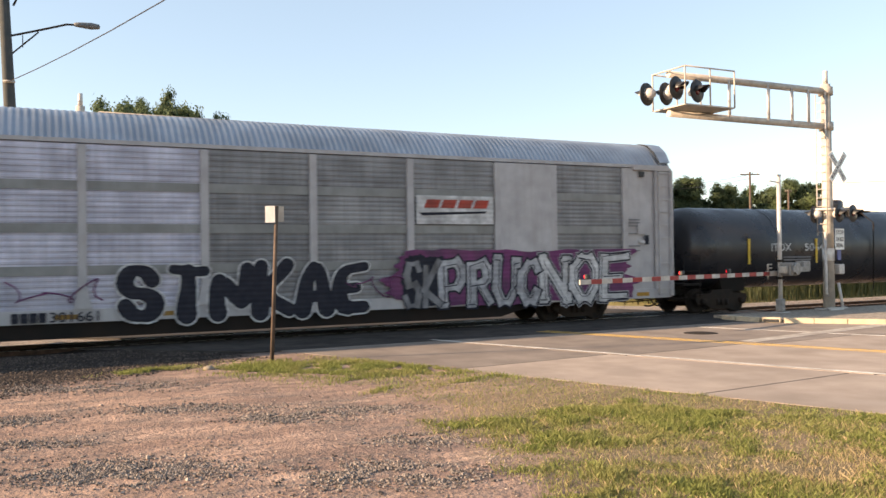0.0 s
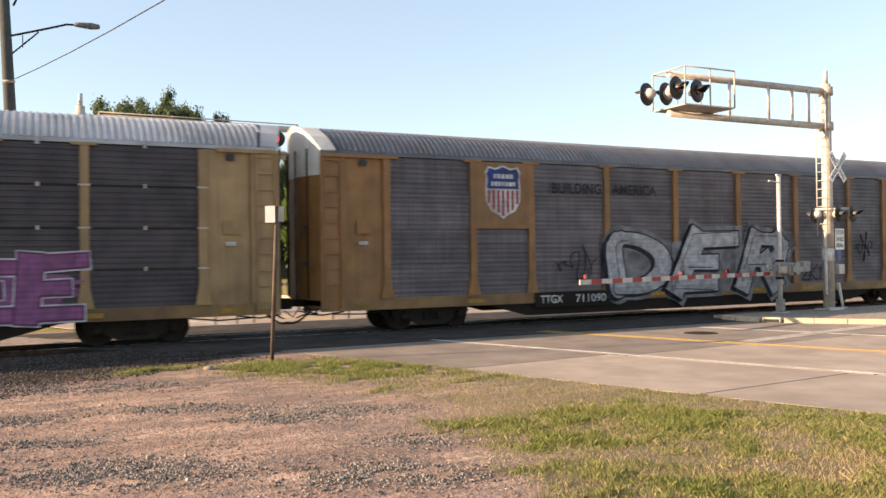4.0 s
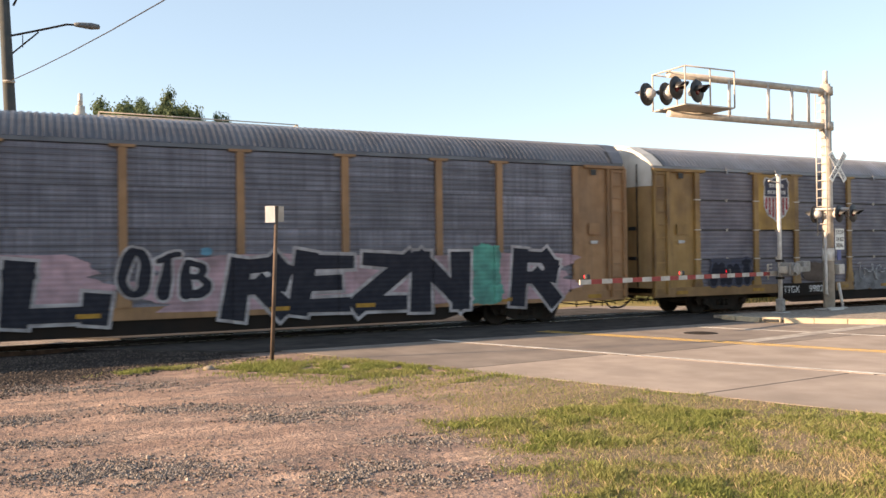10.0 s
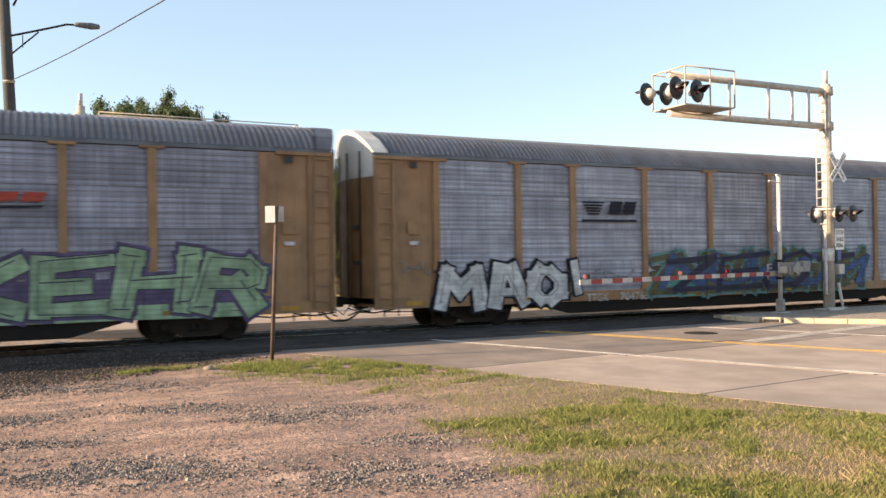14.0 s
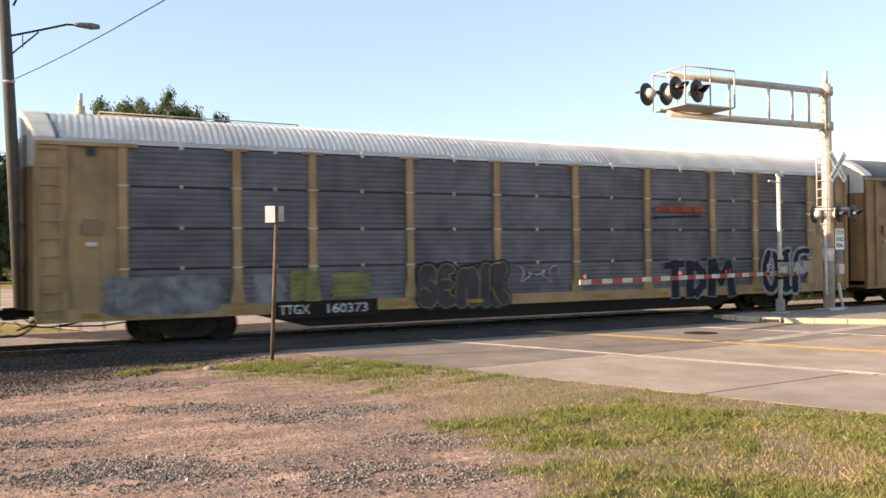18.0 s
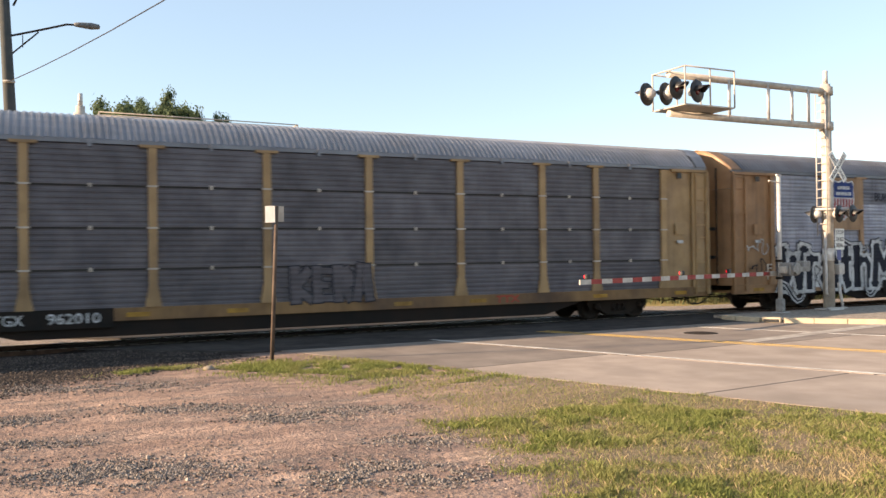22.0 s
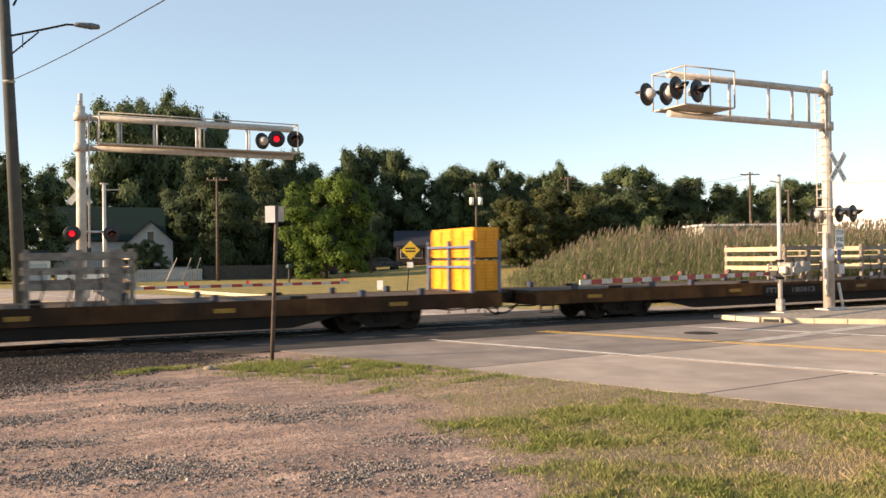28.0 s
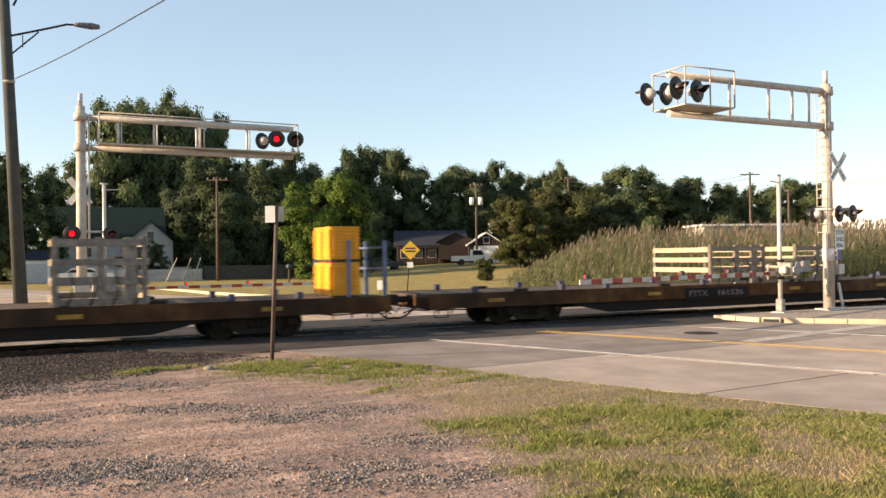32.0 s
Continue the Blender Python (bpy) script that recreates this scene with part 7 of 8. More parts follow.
# ---- trees ----
def leaf_cloud(seed, h, w, n, leaf, base=0.06, boughs=28, tufts=12):
    """Crown of height h and width w: uneven boughs, each with leafy tufts round it, covered with small leaves that
    follow the tufts; then added cores with the crown's inner shade put into their colour.
    """
    rng = np.random.default_rng(seed)
    t = (np.arange(boughs) + rng.random(boughs)) / boughs
    zz = base + (0.90 - base) * t ** 0.9
    rad = np.sin(np.pi * np.clip(0.16 + 0.68 * (zz - base) / (1 - base), 0.08, 1)) ** 0.7
    a = np.arange(boughs) * 2.4 + rng.normal(0, 0.5, boughs)
    r = w / 2 * rad * rng.uniform(0.25, 0.78, boughs)
    bs = rng.uniform(0.10, 0.19, boughs) * w
    bc = np.stack([r * np.cos(a), r * np.sin(a), zz * h * rng.uniform(0.93, 1.04, boughs)], 1)
    k0 = np.repeat(np.arange(boughs), tufts)
    d0 = rng.normal(size=(boughs * tufts, 3)) * (1, 1, 0.75) + (0, 0, 0.15)
    d0 /= np.linalg.norm(d0, axis=1)[:, None]
    c = bc[k0] + d0 * (bs[k0] * rng.uniform(0.40, 0.85, boughs * tufts))[:, None]
    size = rng.uniform(0.032, 0.085, boughs * tufts) * w
    k = rng.choice(boughs * tufts, n, p=size ** 2 / np.sum(size ** 2))
    d = rng.normal(size=(n, 3)) * (1, 1, 0.7) + 0.45 * d0[k]
    d /= np.linalg.norm(d, axis=1)[:, None]
    p = c[k] + d * (size[k] * rng.uniform(0.40, 1.0, n) ** 0.8 * rng.choice((1.0, 1.3), n, p=(0.75, 0.25)))[:, None]
    p[:, 2] = np.maximum(p[:, 2], rng.uniform(0.0, 0.4, n))
    nrm = d * 0.9 + d0[k] * 0.6 + rng.normal(size=(n, 3)) * 0.42 + (0, 0, 0.25)
    nrm /= np.linalg.norm(nrm, axis=1)[:, None]
    u = np.cross(nrm, rng.normal(size=(n, 3)))
    u /= np.linalg.norm(u, axis=1)[:, None]
    v = np.cross(nrm, u)
    s = (leaf * rng.uniform(0.55, 1.25, n))[:, None]
    vs = np.stack([p - u * s, p + v * s * 0.62, p + u * s, p - v * s * 0.62 + nrm * s * 0.2], 1).reshape(-1, 3)
    vs = [tuple(x) for x in vs.tolist()]
    fs = [(j, j + 1, j + 2, j + 3) for j in range(0, 4 * n, 4)]
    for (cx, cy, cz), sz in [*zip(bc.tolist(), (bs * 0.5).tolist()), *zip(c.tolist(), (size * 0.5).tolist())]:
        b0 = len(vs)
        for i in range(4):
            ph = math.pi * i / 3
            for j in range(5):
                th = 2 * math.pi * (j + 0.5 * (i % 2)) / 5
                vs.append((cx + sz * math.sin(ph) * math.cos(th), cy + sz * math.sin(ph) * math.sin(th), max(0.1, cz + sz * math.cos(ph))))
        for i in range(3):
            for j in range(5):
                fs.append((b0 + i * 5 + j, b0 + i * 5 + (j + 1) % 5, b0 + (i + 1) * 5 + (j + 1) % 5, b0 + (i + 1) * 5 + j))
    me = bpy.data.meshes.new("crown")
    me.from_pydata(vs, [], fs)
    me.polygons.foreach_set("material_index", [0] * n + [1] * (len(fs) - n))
    return me


def limbs(seed, h, w, base):
    rnd = random.Random(seed)
    bm = bmesh.new()
    top = Vector((rnd.uniform(-0.3, 0.3), rnd.uniform(-0.3, 0.3), h * 0.72))
    r = 0.018 * h
    pts = [Vector((0, 0, -0.3)), Vector((rnd.uniform(-0.2, 0.2), 0, h * 0.25)), Vector((rnd.uniform(-0.3, 0.3), 0.1, h * 0.5)), top]
    rs = [r * 1.3, r, r * 0.65, r * 0.25]
    for i in range(3):
        tube(bm, pts[i], pts[i + 1], rs[i], rs[i + 1], 8)
    for i in range(9):
        t = rnd.uniform(0.2, 0.62) * h
        a = rnd.uniform(0, 6.28)
        q = Vector((math.cos(a) * w * 0.33, math.sin(a) * w * 0.33, t + h * rnd.uniform(0.12, 0.26)))
        m_ = Vector((q.x * 0.45, q.y * 0.45, t + (q.z - t) * 0.6))
        tube(bm, (0, 0, t), m_, r * 0.4, r * 0.25, 6)
        tube(bm, m_, q, r * 0.25, r * 0.08, 6)
    return bm


BARK = mat("bark", (0.085, 0.065, 0.05), (0.05, 0.04, 0.032), 0.9, 0, 3)
LEAF = {
    # near-black leaf for the cores: inner shade of the crown as colour
    "inner": leafmat("leaf_inner_shade", (0.018, 0.028, 0.013), (0.026, 0.038, 0.018), 0.1),
    "mid": leafmat("leaf_mid", (0.095, 0.130, 0.060), (0.165, 0.205, 0.095), 0.35, c3=(0.070, 0.095, 0.052), scale=0.35),
    # darkened copy of the mid leaf, for trees whose shade is in the colour
    "dark": leafmat("leaf_shaded", (0.062, 0.085, 0.043), (0.108, 0.140, 0.070), 0.35, c3=(0.08, 0.105, 0.05), scale=0.3),
    "bright": leafmat("leaf_bright", (0.085, 0.145, 0.026), (0.16, 0.23, 0.045), c3=(0.075, 0.115, 0.025), scale=0.4),
    "dry": leafmat("leaf_dry", (0.060, 0.075, 0.026), (0.13, 0.125, 0.050)),
}
CROWNS = {}


def tree(x, y, h, w, kind="mid", var=0, base=0.2, n=36000, turn=None, name="tree"):
    """A broad-leaved tree: trunk with limbs, and a crown of leaf tufts."""
    key = (kind, var)
    if key not in CROWNS:
        cm = leaf_cloud(100 + var, 10.0, 10.0, n, 0.125)
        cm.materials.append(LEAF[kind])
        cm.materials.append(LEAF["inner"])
        bm = limbs(200 + var, 10.0, 10.0, base)
        tm = bpy.data.meshes.new("trunk")
        bm.to_mesh(tm)
        bm.free()
        tm.materials.append(BARK)
        CROWNS[key] = (cm, tm)
    cm, tm = CROWNS[key]
    th = new(name)
    tagged(th, {"mid": "leafy green deciduous tree at the field's edge", "dark": "dense green tree, shade put into its darker leaves", "bright": "bright green sunlit tree beside the field", "dry": "olive brown shrubby tree by the field"}[kind], "tree", "trees beyond the field")
    rnd = random.Random(int(x * 7 + y * 13))
    th.matrix_basis = Matrix.Translation((x, y, ground_h(x, y) - 0.1)) @ Matrix.Rotation(rnd.uniform(0, 6.28) if turn is None else turn, 4, "Z") @ Matrix.Diagonal((w / 10.0, w / 10.0, h / 10.0, 1))
    part("trunk", tm, None, th)
    part("crown", cm, None, th)
    return th


def spot(px, R):
    """A place R metres out on the bearing px degrees right of the camera's heading."""
    a = radians(26.178 + px)
    return R * math.sin(a), R * math.cos(a)


# bearing, distance, height, width, kind, variant, base
TREES = [
    (-20.6, 122, 25.6, 15.7, "mid", 3, 0.14), (-18.4, 124, 26.2, 14.6, "mid", 4, 0.14), (-16.3, 126, 25.4, 12.3, "mid", 2, 0.2), (-27.2, 100, 13.2, 11.5, "mid", 3, 0.06), (-29.4, 92, 12.2, 10.3, "mid", 4, 0.06), (-24.6, 116, 14.1, 10.3, "mid", 2, 0.08), (-22.4, 124, 18.4, 12.6, "mid", 4, 0.08),
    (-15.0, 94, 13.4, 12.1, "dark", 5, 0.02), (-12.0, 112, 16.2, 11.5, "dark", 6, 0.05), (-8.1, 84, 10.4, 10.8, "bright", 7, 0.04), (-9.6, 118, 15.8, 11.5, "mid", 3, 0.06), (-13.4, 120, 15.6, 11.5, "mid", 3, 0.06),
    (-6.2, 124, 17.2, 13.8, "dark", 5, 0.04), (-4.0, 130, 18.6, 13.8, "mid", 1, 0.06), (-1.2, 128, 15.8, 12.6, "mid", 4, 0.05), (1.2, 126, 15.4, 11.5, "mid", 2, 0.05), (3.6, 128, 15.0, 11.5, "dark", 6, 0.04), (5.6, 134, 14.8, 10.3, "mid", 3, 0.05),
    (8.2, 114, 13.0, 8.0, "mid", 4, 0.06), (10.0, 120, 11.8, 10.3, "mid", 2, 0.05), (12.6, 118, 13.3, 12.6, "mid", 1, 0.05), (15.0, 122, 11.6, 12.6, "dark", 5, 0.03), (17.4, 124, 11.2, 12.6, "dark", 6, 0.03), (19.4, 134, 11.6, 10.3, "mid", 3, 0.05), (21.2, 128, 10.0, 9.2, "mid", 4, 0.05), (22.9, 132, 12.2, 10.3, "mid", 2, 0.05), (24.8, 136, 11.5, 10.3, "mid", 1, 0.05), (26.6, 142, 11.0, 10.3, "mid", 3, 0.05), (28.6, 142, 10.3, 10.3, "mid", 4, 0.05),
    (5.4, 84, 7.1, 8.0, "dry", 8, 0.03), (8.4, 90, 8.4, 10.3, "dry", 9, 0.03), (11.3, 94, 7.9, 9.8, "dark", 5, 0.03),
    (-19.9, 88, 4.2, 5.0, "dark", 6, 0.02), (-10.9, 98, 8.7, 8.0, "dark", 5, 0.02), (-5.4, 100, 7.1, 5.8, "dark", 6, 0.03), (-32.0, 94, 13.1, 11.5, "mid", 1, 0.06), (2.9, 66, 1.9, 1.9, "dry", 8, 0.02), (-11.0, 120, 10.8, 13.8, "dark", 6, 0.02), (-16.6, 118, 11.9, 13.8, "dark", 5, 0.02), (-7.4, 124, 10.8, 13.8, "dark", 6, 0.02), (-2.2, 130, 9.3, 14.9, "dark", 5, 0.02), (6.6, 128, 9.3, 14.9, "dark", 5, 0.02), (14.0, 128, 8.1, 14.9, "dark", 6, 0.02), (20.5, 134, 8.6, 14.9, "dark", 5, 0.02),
]
for brg, R, h, w, kind, var, base in TREES:
    x, y = spot(brg, R)
    tree(x, y, h, w, kind, var, base)
# low undergrowth in the shade-darkened leaf colour that closes the wood behind the trees
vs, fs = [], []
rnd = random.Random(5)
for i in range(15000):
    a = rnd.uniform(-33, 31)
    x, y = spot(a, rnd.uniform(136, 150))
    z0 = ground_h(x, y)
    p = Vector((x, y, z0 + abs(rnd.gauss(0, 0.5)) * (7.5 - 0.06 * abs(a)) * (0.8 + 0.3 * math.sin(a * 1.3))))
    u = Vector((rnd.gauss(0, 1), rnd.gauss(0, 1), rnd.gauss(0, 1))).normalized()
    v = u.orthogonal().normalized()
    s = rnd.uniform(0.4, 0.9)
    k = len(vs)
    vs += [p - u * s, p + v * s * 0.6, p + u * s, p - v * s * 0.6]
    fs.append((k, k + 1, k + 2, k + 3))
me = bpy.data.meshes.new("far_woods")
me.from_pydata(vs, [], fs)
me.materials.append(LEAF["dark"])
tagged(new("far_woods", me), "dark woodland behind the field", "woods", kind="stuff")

# ---- reeds beyond the track ----
REED = leafmat("reed_green", (0.090, 0.108, 0.046), (0.195, 0.196, 0.102), 0.3)
PLUME = leafmat("reed_plume", (0.23, 0.185, 0.14), (0.36, 0.29, 0.22), 0.4)


def reeds():
    rnd = random.Random(9)
    vs, fs, pv, pf = [], [], [], []
    lean = Vector((1, -0.2, 0))
    n = 0
    while n < 17000:
        x, y = rnd.uniform(22, 78), rnd.uniform(27.5, 62)
        # the bed widens to the right; it is thin along its left edge
        left = 25.6 + max(0, (y - 44)) * 0.75 + max(0, 34 - y) * 0.3
        d = x - left
        if d < 0 or y < 29.5 or rnd.random() > 0.3 + d * 0.14 or (y > 48 and x > 70):
            continue
        if rnd.random() < 0.35 and y > 44:
            continue
        n += 1
        g = ground_h(x, y)
        full = min(1, 0.24 + d * 0.10)
        h = (3.35 + 0.5 * noise.noise(Vector((x * 0.4, y * 0.4, 0)))) * full * rnd.uniform(0.72, 1.08)
        b = Vector((x, y, g))
        top = b + Vector((rnd.gauss(0.12, 0.16), rnd.gauss(0, 0.16), h))
        w = 0.022
        side = Vector((rnd.gauss(0, 1), rnd.gauss(0, 1), 0)).normalized() * w
        k = len(vs)
        vs += [b - side, b + side, top]
        fs.append((k, k + 1, k + 2))
        for j in range(7):
            t = rnd.uniform(0.15, 0.97)
            p = b.lerp(top, t)
            a = rnd.uniform(0, 6.28)
            out = Vector((math.cos(a), math.sin(a), 0)) * rnd.uniform(0.25, 0.5) + lean * 0.1
            tip = p + out + Vector((0, 0, rnd.uniform(0.0, 0.35)))
            mid_ = p.lerp(tip, 0.5) + Vector((0, 0, 0.12))
            s2 = Vector((-out.y, out.x, 0)).normalized() * 0.024
            k = len(vs)
            vs += [p, mid_ - s2, tip, mid_ + s2]
            fs.append((k, k + 1, k + 2, k + 3))
        if rnd.random() < 0.17 * full + 0.04:
            for j in range(3):
                a = rnd.uniform(0, 6.28)
                o = Vector((math.cos(a), math.sin(a), 0)) * 0.052
                k = len(pv)
                tp = top + Vector((0.12, 0, 0.42))
                pv += [top - Vector((0, 0, 0.08)), top + o + Vector((0.03, 0, 0.14)), tp, top - o + Vector((0.03, 0, 0.14))]
                pf.append((k, k + 1, k + 2, k + 3))
    me = bpy.data.meshes.new("reed_bed")
    me.from_pydata(vs, [], fs)
    me.materials.append(REED)
    ob = tagged(new("reed_bed", me), "tall green reeds with brown plumes beyond the track", "reeds", kind="stuff")
    pm = bpy.data.meshes.new("plumes")
    pm.from_pydata(pv, [], pf)
    pm.materials.append(PLUME)
    pl = new("plumes", pm)
    pl.parent = ob
    pl["kind"] = "stuff"


reeds()

# ---- grass and stones on the lot ----
GRASS = leafmat("grass_blades", (0.28, 0.22, 0.12), (0.45, 0.35, 0.21), 0.3)
GREENGRASS = leafmat("green_grass", (0.120, 0.150, 0.040), (0.265, 0.280, 0.098), 0.3, c3=(0.31, 0.265, 0.13), scale=0.9, amount=0.35)
# patches of fresh grass round the post: x, y, spread along and across the road's normal, count
TUFTS = [(1.75, 16.5, 0.36, 0.13, 2600), (2.25, 16.5, 0.25, 0.10, 900), (3.6, 15.9, 0.40, 0.35, 2200), (4.2, 15.6, 0.50, 0.62, 5200), (5.0, 15.2, 0.65, 0.75, 8500), (5.9, 14.7, 0.75, 0.70, 8500), (6.9, 14.3, 0.75, 0.45, 5200), (7.6, 13.7, 0.6, 0.36, 3200), (8.1, 12.6, 0.7, 0.22, 1500), (6.6, 12.4, 0.5, 0.10, 700), (5.2, 13.7, 0.7, 0.12, 900), (4.9, 12.2, 0.25, 0.08, 400)]


def blades(name, label, spots, m, h0, h1, w=0.006):
    rnd = random.Random(len(spots))
    vs, fs = [], []
    for x, y in spots:
        g = ground_h(x, y)
        h = rnd.uniform(h0, h1)
        a = rnd.uniform(0, 6.28)
        s = Vector((math.cos(a), math.sin(a), 0)) * w
        o = Vector((rnd.gauss(0, 0.4), rnd.gauss(0, 0.4), 0)) * h
        b = Vector((x, y, g - 0.005))
        k = len(vs)
        vs += [b - s, b + s, b + s * 0.6 + o * 0.4 + Vector((0, 0, h * 0.6)), b + o + Vector((0, 0, h))]
        fs.append((k, k + 1, k + 2, k + 3))
    me = bpy.data.meshes.new(name)
    me.from_pydata(vs, [], fs)
    me.materials.append(m)
    return tagged(new(name, me), label, "grass", kind="stuff")


def lot_grass():
    rnd = random.Random(3)
    verge, straw, green = [], [], []
    tall, tallstraw = [], []
    while len(verge) + len(straw) < 130000:
        x, y = rnd.uniform(3.2, 11.6), rnd.uniform(4.2, 13.6)
        u = x * RN.x + y * RN.y
        if u > 11.74 + 0.2 * noise.noise(Vector((x * 1.6, y * 1.6, 1))):
            continue
        g = x - 0.105 * y + 0.9 * noise.noise(Vector((x * 0.8, y * 0.8, 7))) + 0.3 * noise.noise(Vector((x * 3, y * 3, 9)))
        patch = noise.noise(Vector((x * 0.75, y * 0.95, 2))) + 0.6 * noise.noise(Vector((x * 2.4, y * 2.4, 6))) + 0.3 * noise.noise(Vector((x * 6, y * 6, 8)))
        bare = 0.55 * smooth(10.2, 11.4, u + 0.6 * noise.noise(Vector((x, y, 3)))) + 1.1 * smooth(8.8, 11.4, y + 0.8 * noise.noise(Vector((x * 0.9, y * 0.9, 21))))
        dens = smooth(3.3, 4.6, g) * (0.06 + 0.94 * smooth(-0.4, 0.6, patch - bare + 0.12))
        if rnd.random() > dens:
            continue
        dry = 0.09 + 0.45 * smooth(0.2, -0.5, patch) + 0.45 * smooth(7.0, 5.6, y + 0.8 * noise.noise(Vector((x, y, 12)))) * smooth(5.0, 6.8, x)
        lush = patch - bare > 0.15 and rnd.random() < 0.4
        if rnd.random() < dry:
            (tallstraw if rnd.random() < 0.07 else straw).append((x, y))
        else:
            (tall if lush else verge).append((x, y))
    for cx, cy, ru, rv, n in TUFTS:
        for i in range(n):
            p = RN * rnd.gauss(0, ru) + RD * rnd.gauss(0, rv)
            x, y = cx + p.x, cy + p.y
            if x * RN.x + y * RN.y > 11.66 or noise.noise(Vector((x * 2.2, y * 2.2, 4))) < -0.22:
                continue
            green.append((x, y))
    blades("verge_grass", "patchy green grass of the verge", verge, GREENGRASS, 0.015, 0.05, 0.0045)
    blades("tufted_grass", "taller green tufts of the verge", tall, GREENGRASS, 0.04, 0.09, 0.004)
    blades("dry_grass", "dry straw-coloured grass of the verge", straw, GRASS, 0.012, 0.045, 0.004)
    blades("straw_stalks", "taller bleached stalks in the verge", tallstraw, GRASS, 0.04, 0.09, 0.0025)
    blades("post_grass", "fresh green grass round the sign post", green, GREENGRASS, 0.02, 0.085, 0.005)


lot_grass()


# beds of dark crushed stone on the lot: x, y, half width, half depth, count
BEDS = [(-0.3, 12.4, 0.45, 0.22, 900), (1.9, 12.1, 0.8, 0.20, 1500), (2.9, 10.7, 0.45, 0.22, 1500), (3.4, 10.8, 0.3, 0.15, 500), (0.55, 8.95, 0.62, 0.32, 2600), (1.1, 8.5, 0.5, 0.3, 1200), (2.8, 7.6, 0.5, 0.35, 2000), (4.15, 10.9, 0.45, 0.16, 900), (3.95, 8.7, 0.45, 0.22, 900), (0.3, 14.9, 0.9, 0.25, 1500), (1.5, 14.6, 0.7, 0.3, 900), (3.4, 7.0, 0.35, 0.25, 700), (0.0, 10.6, 0.5, 0.12, 400)]


def stones():
    rnd = random.Random(8)
    base = [(1, 0, 0), (-1, 0, 0), (0, 1, 0), (0, -1, 0), (0, 0, 1), (0, 0, -1)]
    tri = [(0, 2, 4), (2, 1, 4), (1, 3, 4), (3, 0, 4), (2, 0, 5), (1, 2, 5), (3, 1, 5), (0, 3, 5)]

    def scatter(name, label, spots, m):
        vs, fs = [], []
        for x, y, s in spots:
            g = ground_h(x, y)
            k = len(vs)
            a = rnd.uniform(0, 6.28)
            ca, sa_ = math.cos(a), math.sin(a)
            sx, sy, sz = s * rnd.uniform(0.8, 1.6), s * rnd.uniform(0.7, 1.2), s * rnd.uniform(0.5, 0.9)
            for bx, by, bz in base:
                px, py = bx * sx * rnd.uniform(0.7, 1.1), by * sy * rnd.uniform(0.7, 1.1)
                vs.append((x + px * ca - py * sa_, y + px * sa_ + py * ca, g + sz * 0.4 + bz * sz))
            fs += [tuple(k + i for i in t) for t in tri]
        me = bpy.data.meshes.new(name)
        me.from_pydata(vs, [], fs)
        me.materials.append(m)
        tagged(new(name, me), label, "gravel", kind="stuff")

    loose, bed = [], []
    while len(loose) < 15000:
        x, y = rnd.uniform(-3.5, 6.5), rnd.uniform(5.2, 16.2)
        if x * RN.x + y * RN.y > 11.3:
            continue
        d = noise.noise(Vector((x * 0.5, y * 0.9, 11))) + 0.5 * noise.noise(Vector((x * 1.7, y * 2.2, 5)))
        if rnd.random() > (smooth(-0.1, 0.5, d) * (1 - 0.7 * smooth(11, 14, y)) + 0.04) * (1 - 0.85 * smooth(3.2, 4.2, x - 0.105 * y)):
            continue
        loose.append((x, y, 0.004 + 0.014 * rnd.random() ** 2.2 + (0.016 if rnd.random() < 0.01 else 0)))
    for cx, cy, rx, ry, n in BEDS:
        for i in range(n):
            p = rnd.gauss(0, rx * 0.8), rnd.gauss(0, ry * 0.85)
            ca, sa_ = math.cos(radians(-26)), math.sin(radians(-26))
            x, y = cx + p[0] * ca - p[1] * sa_, cy + p[0] * sa_ + p[1] * ca
            if noise.noise(Vector((x * 2.5, y * 4.0, 15))) < -0.28:
                continue
            bed.append((x, y, 0.008 + 0.016 * rnd.random() ** 1.4))
    # ballast stones by the rails, darkened in colour for the shade lying there
    shaded = []
    while len(shaded) < 13000:
        x, y = rnd.uniform(-3.5, 5.5), rnd.uniform(14.4, 20.6)
        if y - 0.62 * x > 14.9 + 0.7 * noise.noise(Vector((x, y, 0))) + 0.3 * noise.noise(Vector((x * 3, y * 3, 2))) and x * RN.x + y * RN.y < 10.8 and noise.noise(Vector((x * 1.1, y * 1.6, 3))) > -0.1 - 0.5 * rnd.random():
            shaded.append((x, y, 0.008 + 0.024 * rnd.random() ** 2))
    scatter("oily_ballast", "dark ballast stones beside the rails, shade put into their colour", shaded, leafmat("shaded_stone", (0.028, 0.023, 0.020), (0.115, 0.092, 0.078), 0.0))
    scatter("gravel", "loose pale gravel scattered over the dirt lot", loose, leafmat("gravel_stone", (0.10, 0.08, 0.07), (0.42, 0.335, 0.28), 0.0))
    scatter("crushed_stone", "patches of dark blue-grey crushed stone on the dirt", bed, leafmat("crushed_blue_stone", (0.055, 0.046, 0.042), (0.29, 0.245, 0.215), 0.0))
    st = part("stone", lathe([(0.0, -0.02), (0.10, 0.0), (0.12, 0.035), (0.06, 0.075), (0.0, 0.08)], 7, "Z"), mat("stone_lump", (0.30, 0.25, 0.20), (0.20, 0.17, 0.14), 0.9, 0, 12), None, m=pose(2.91, 16.11, ground_h(2.91, 16.11) - 0.01, 8, 5, 30))
    tagged(st, "pale broken lump of stone on the dirt", "stone")


stones()

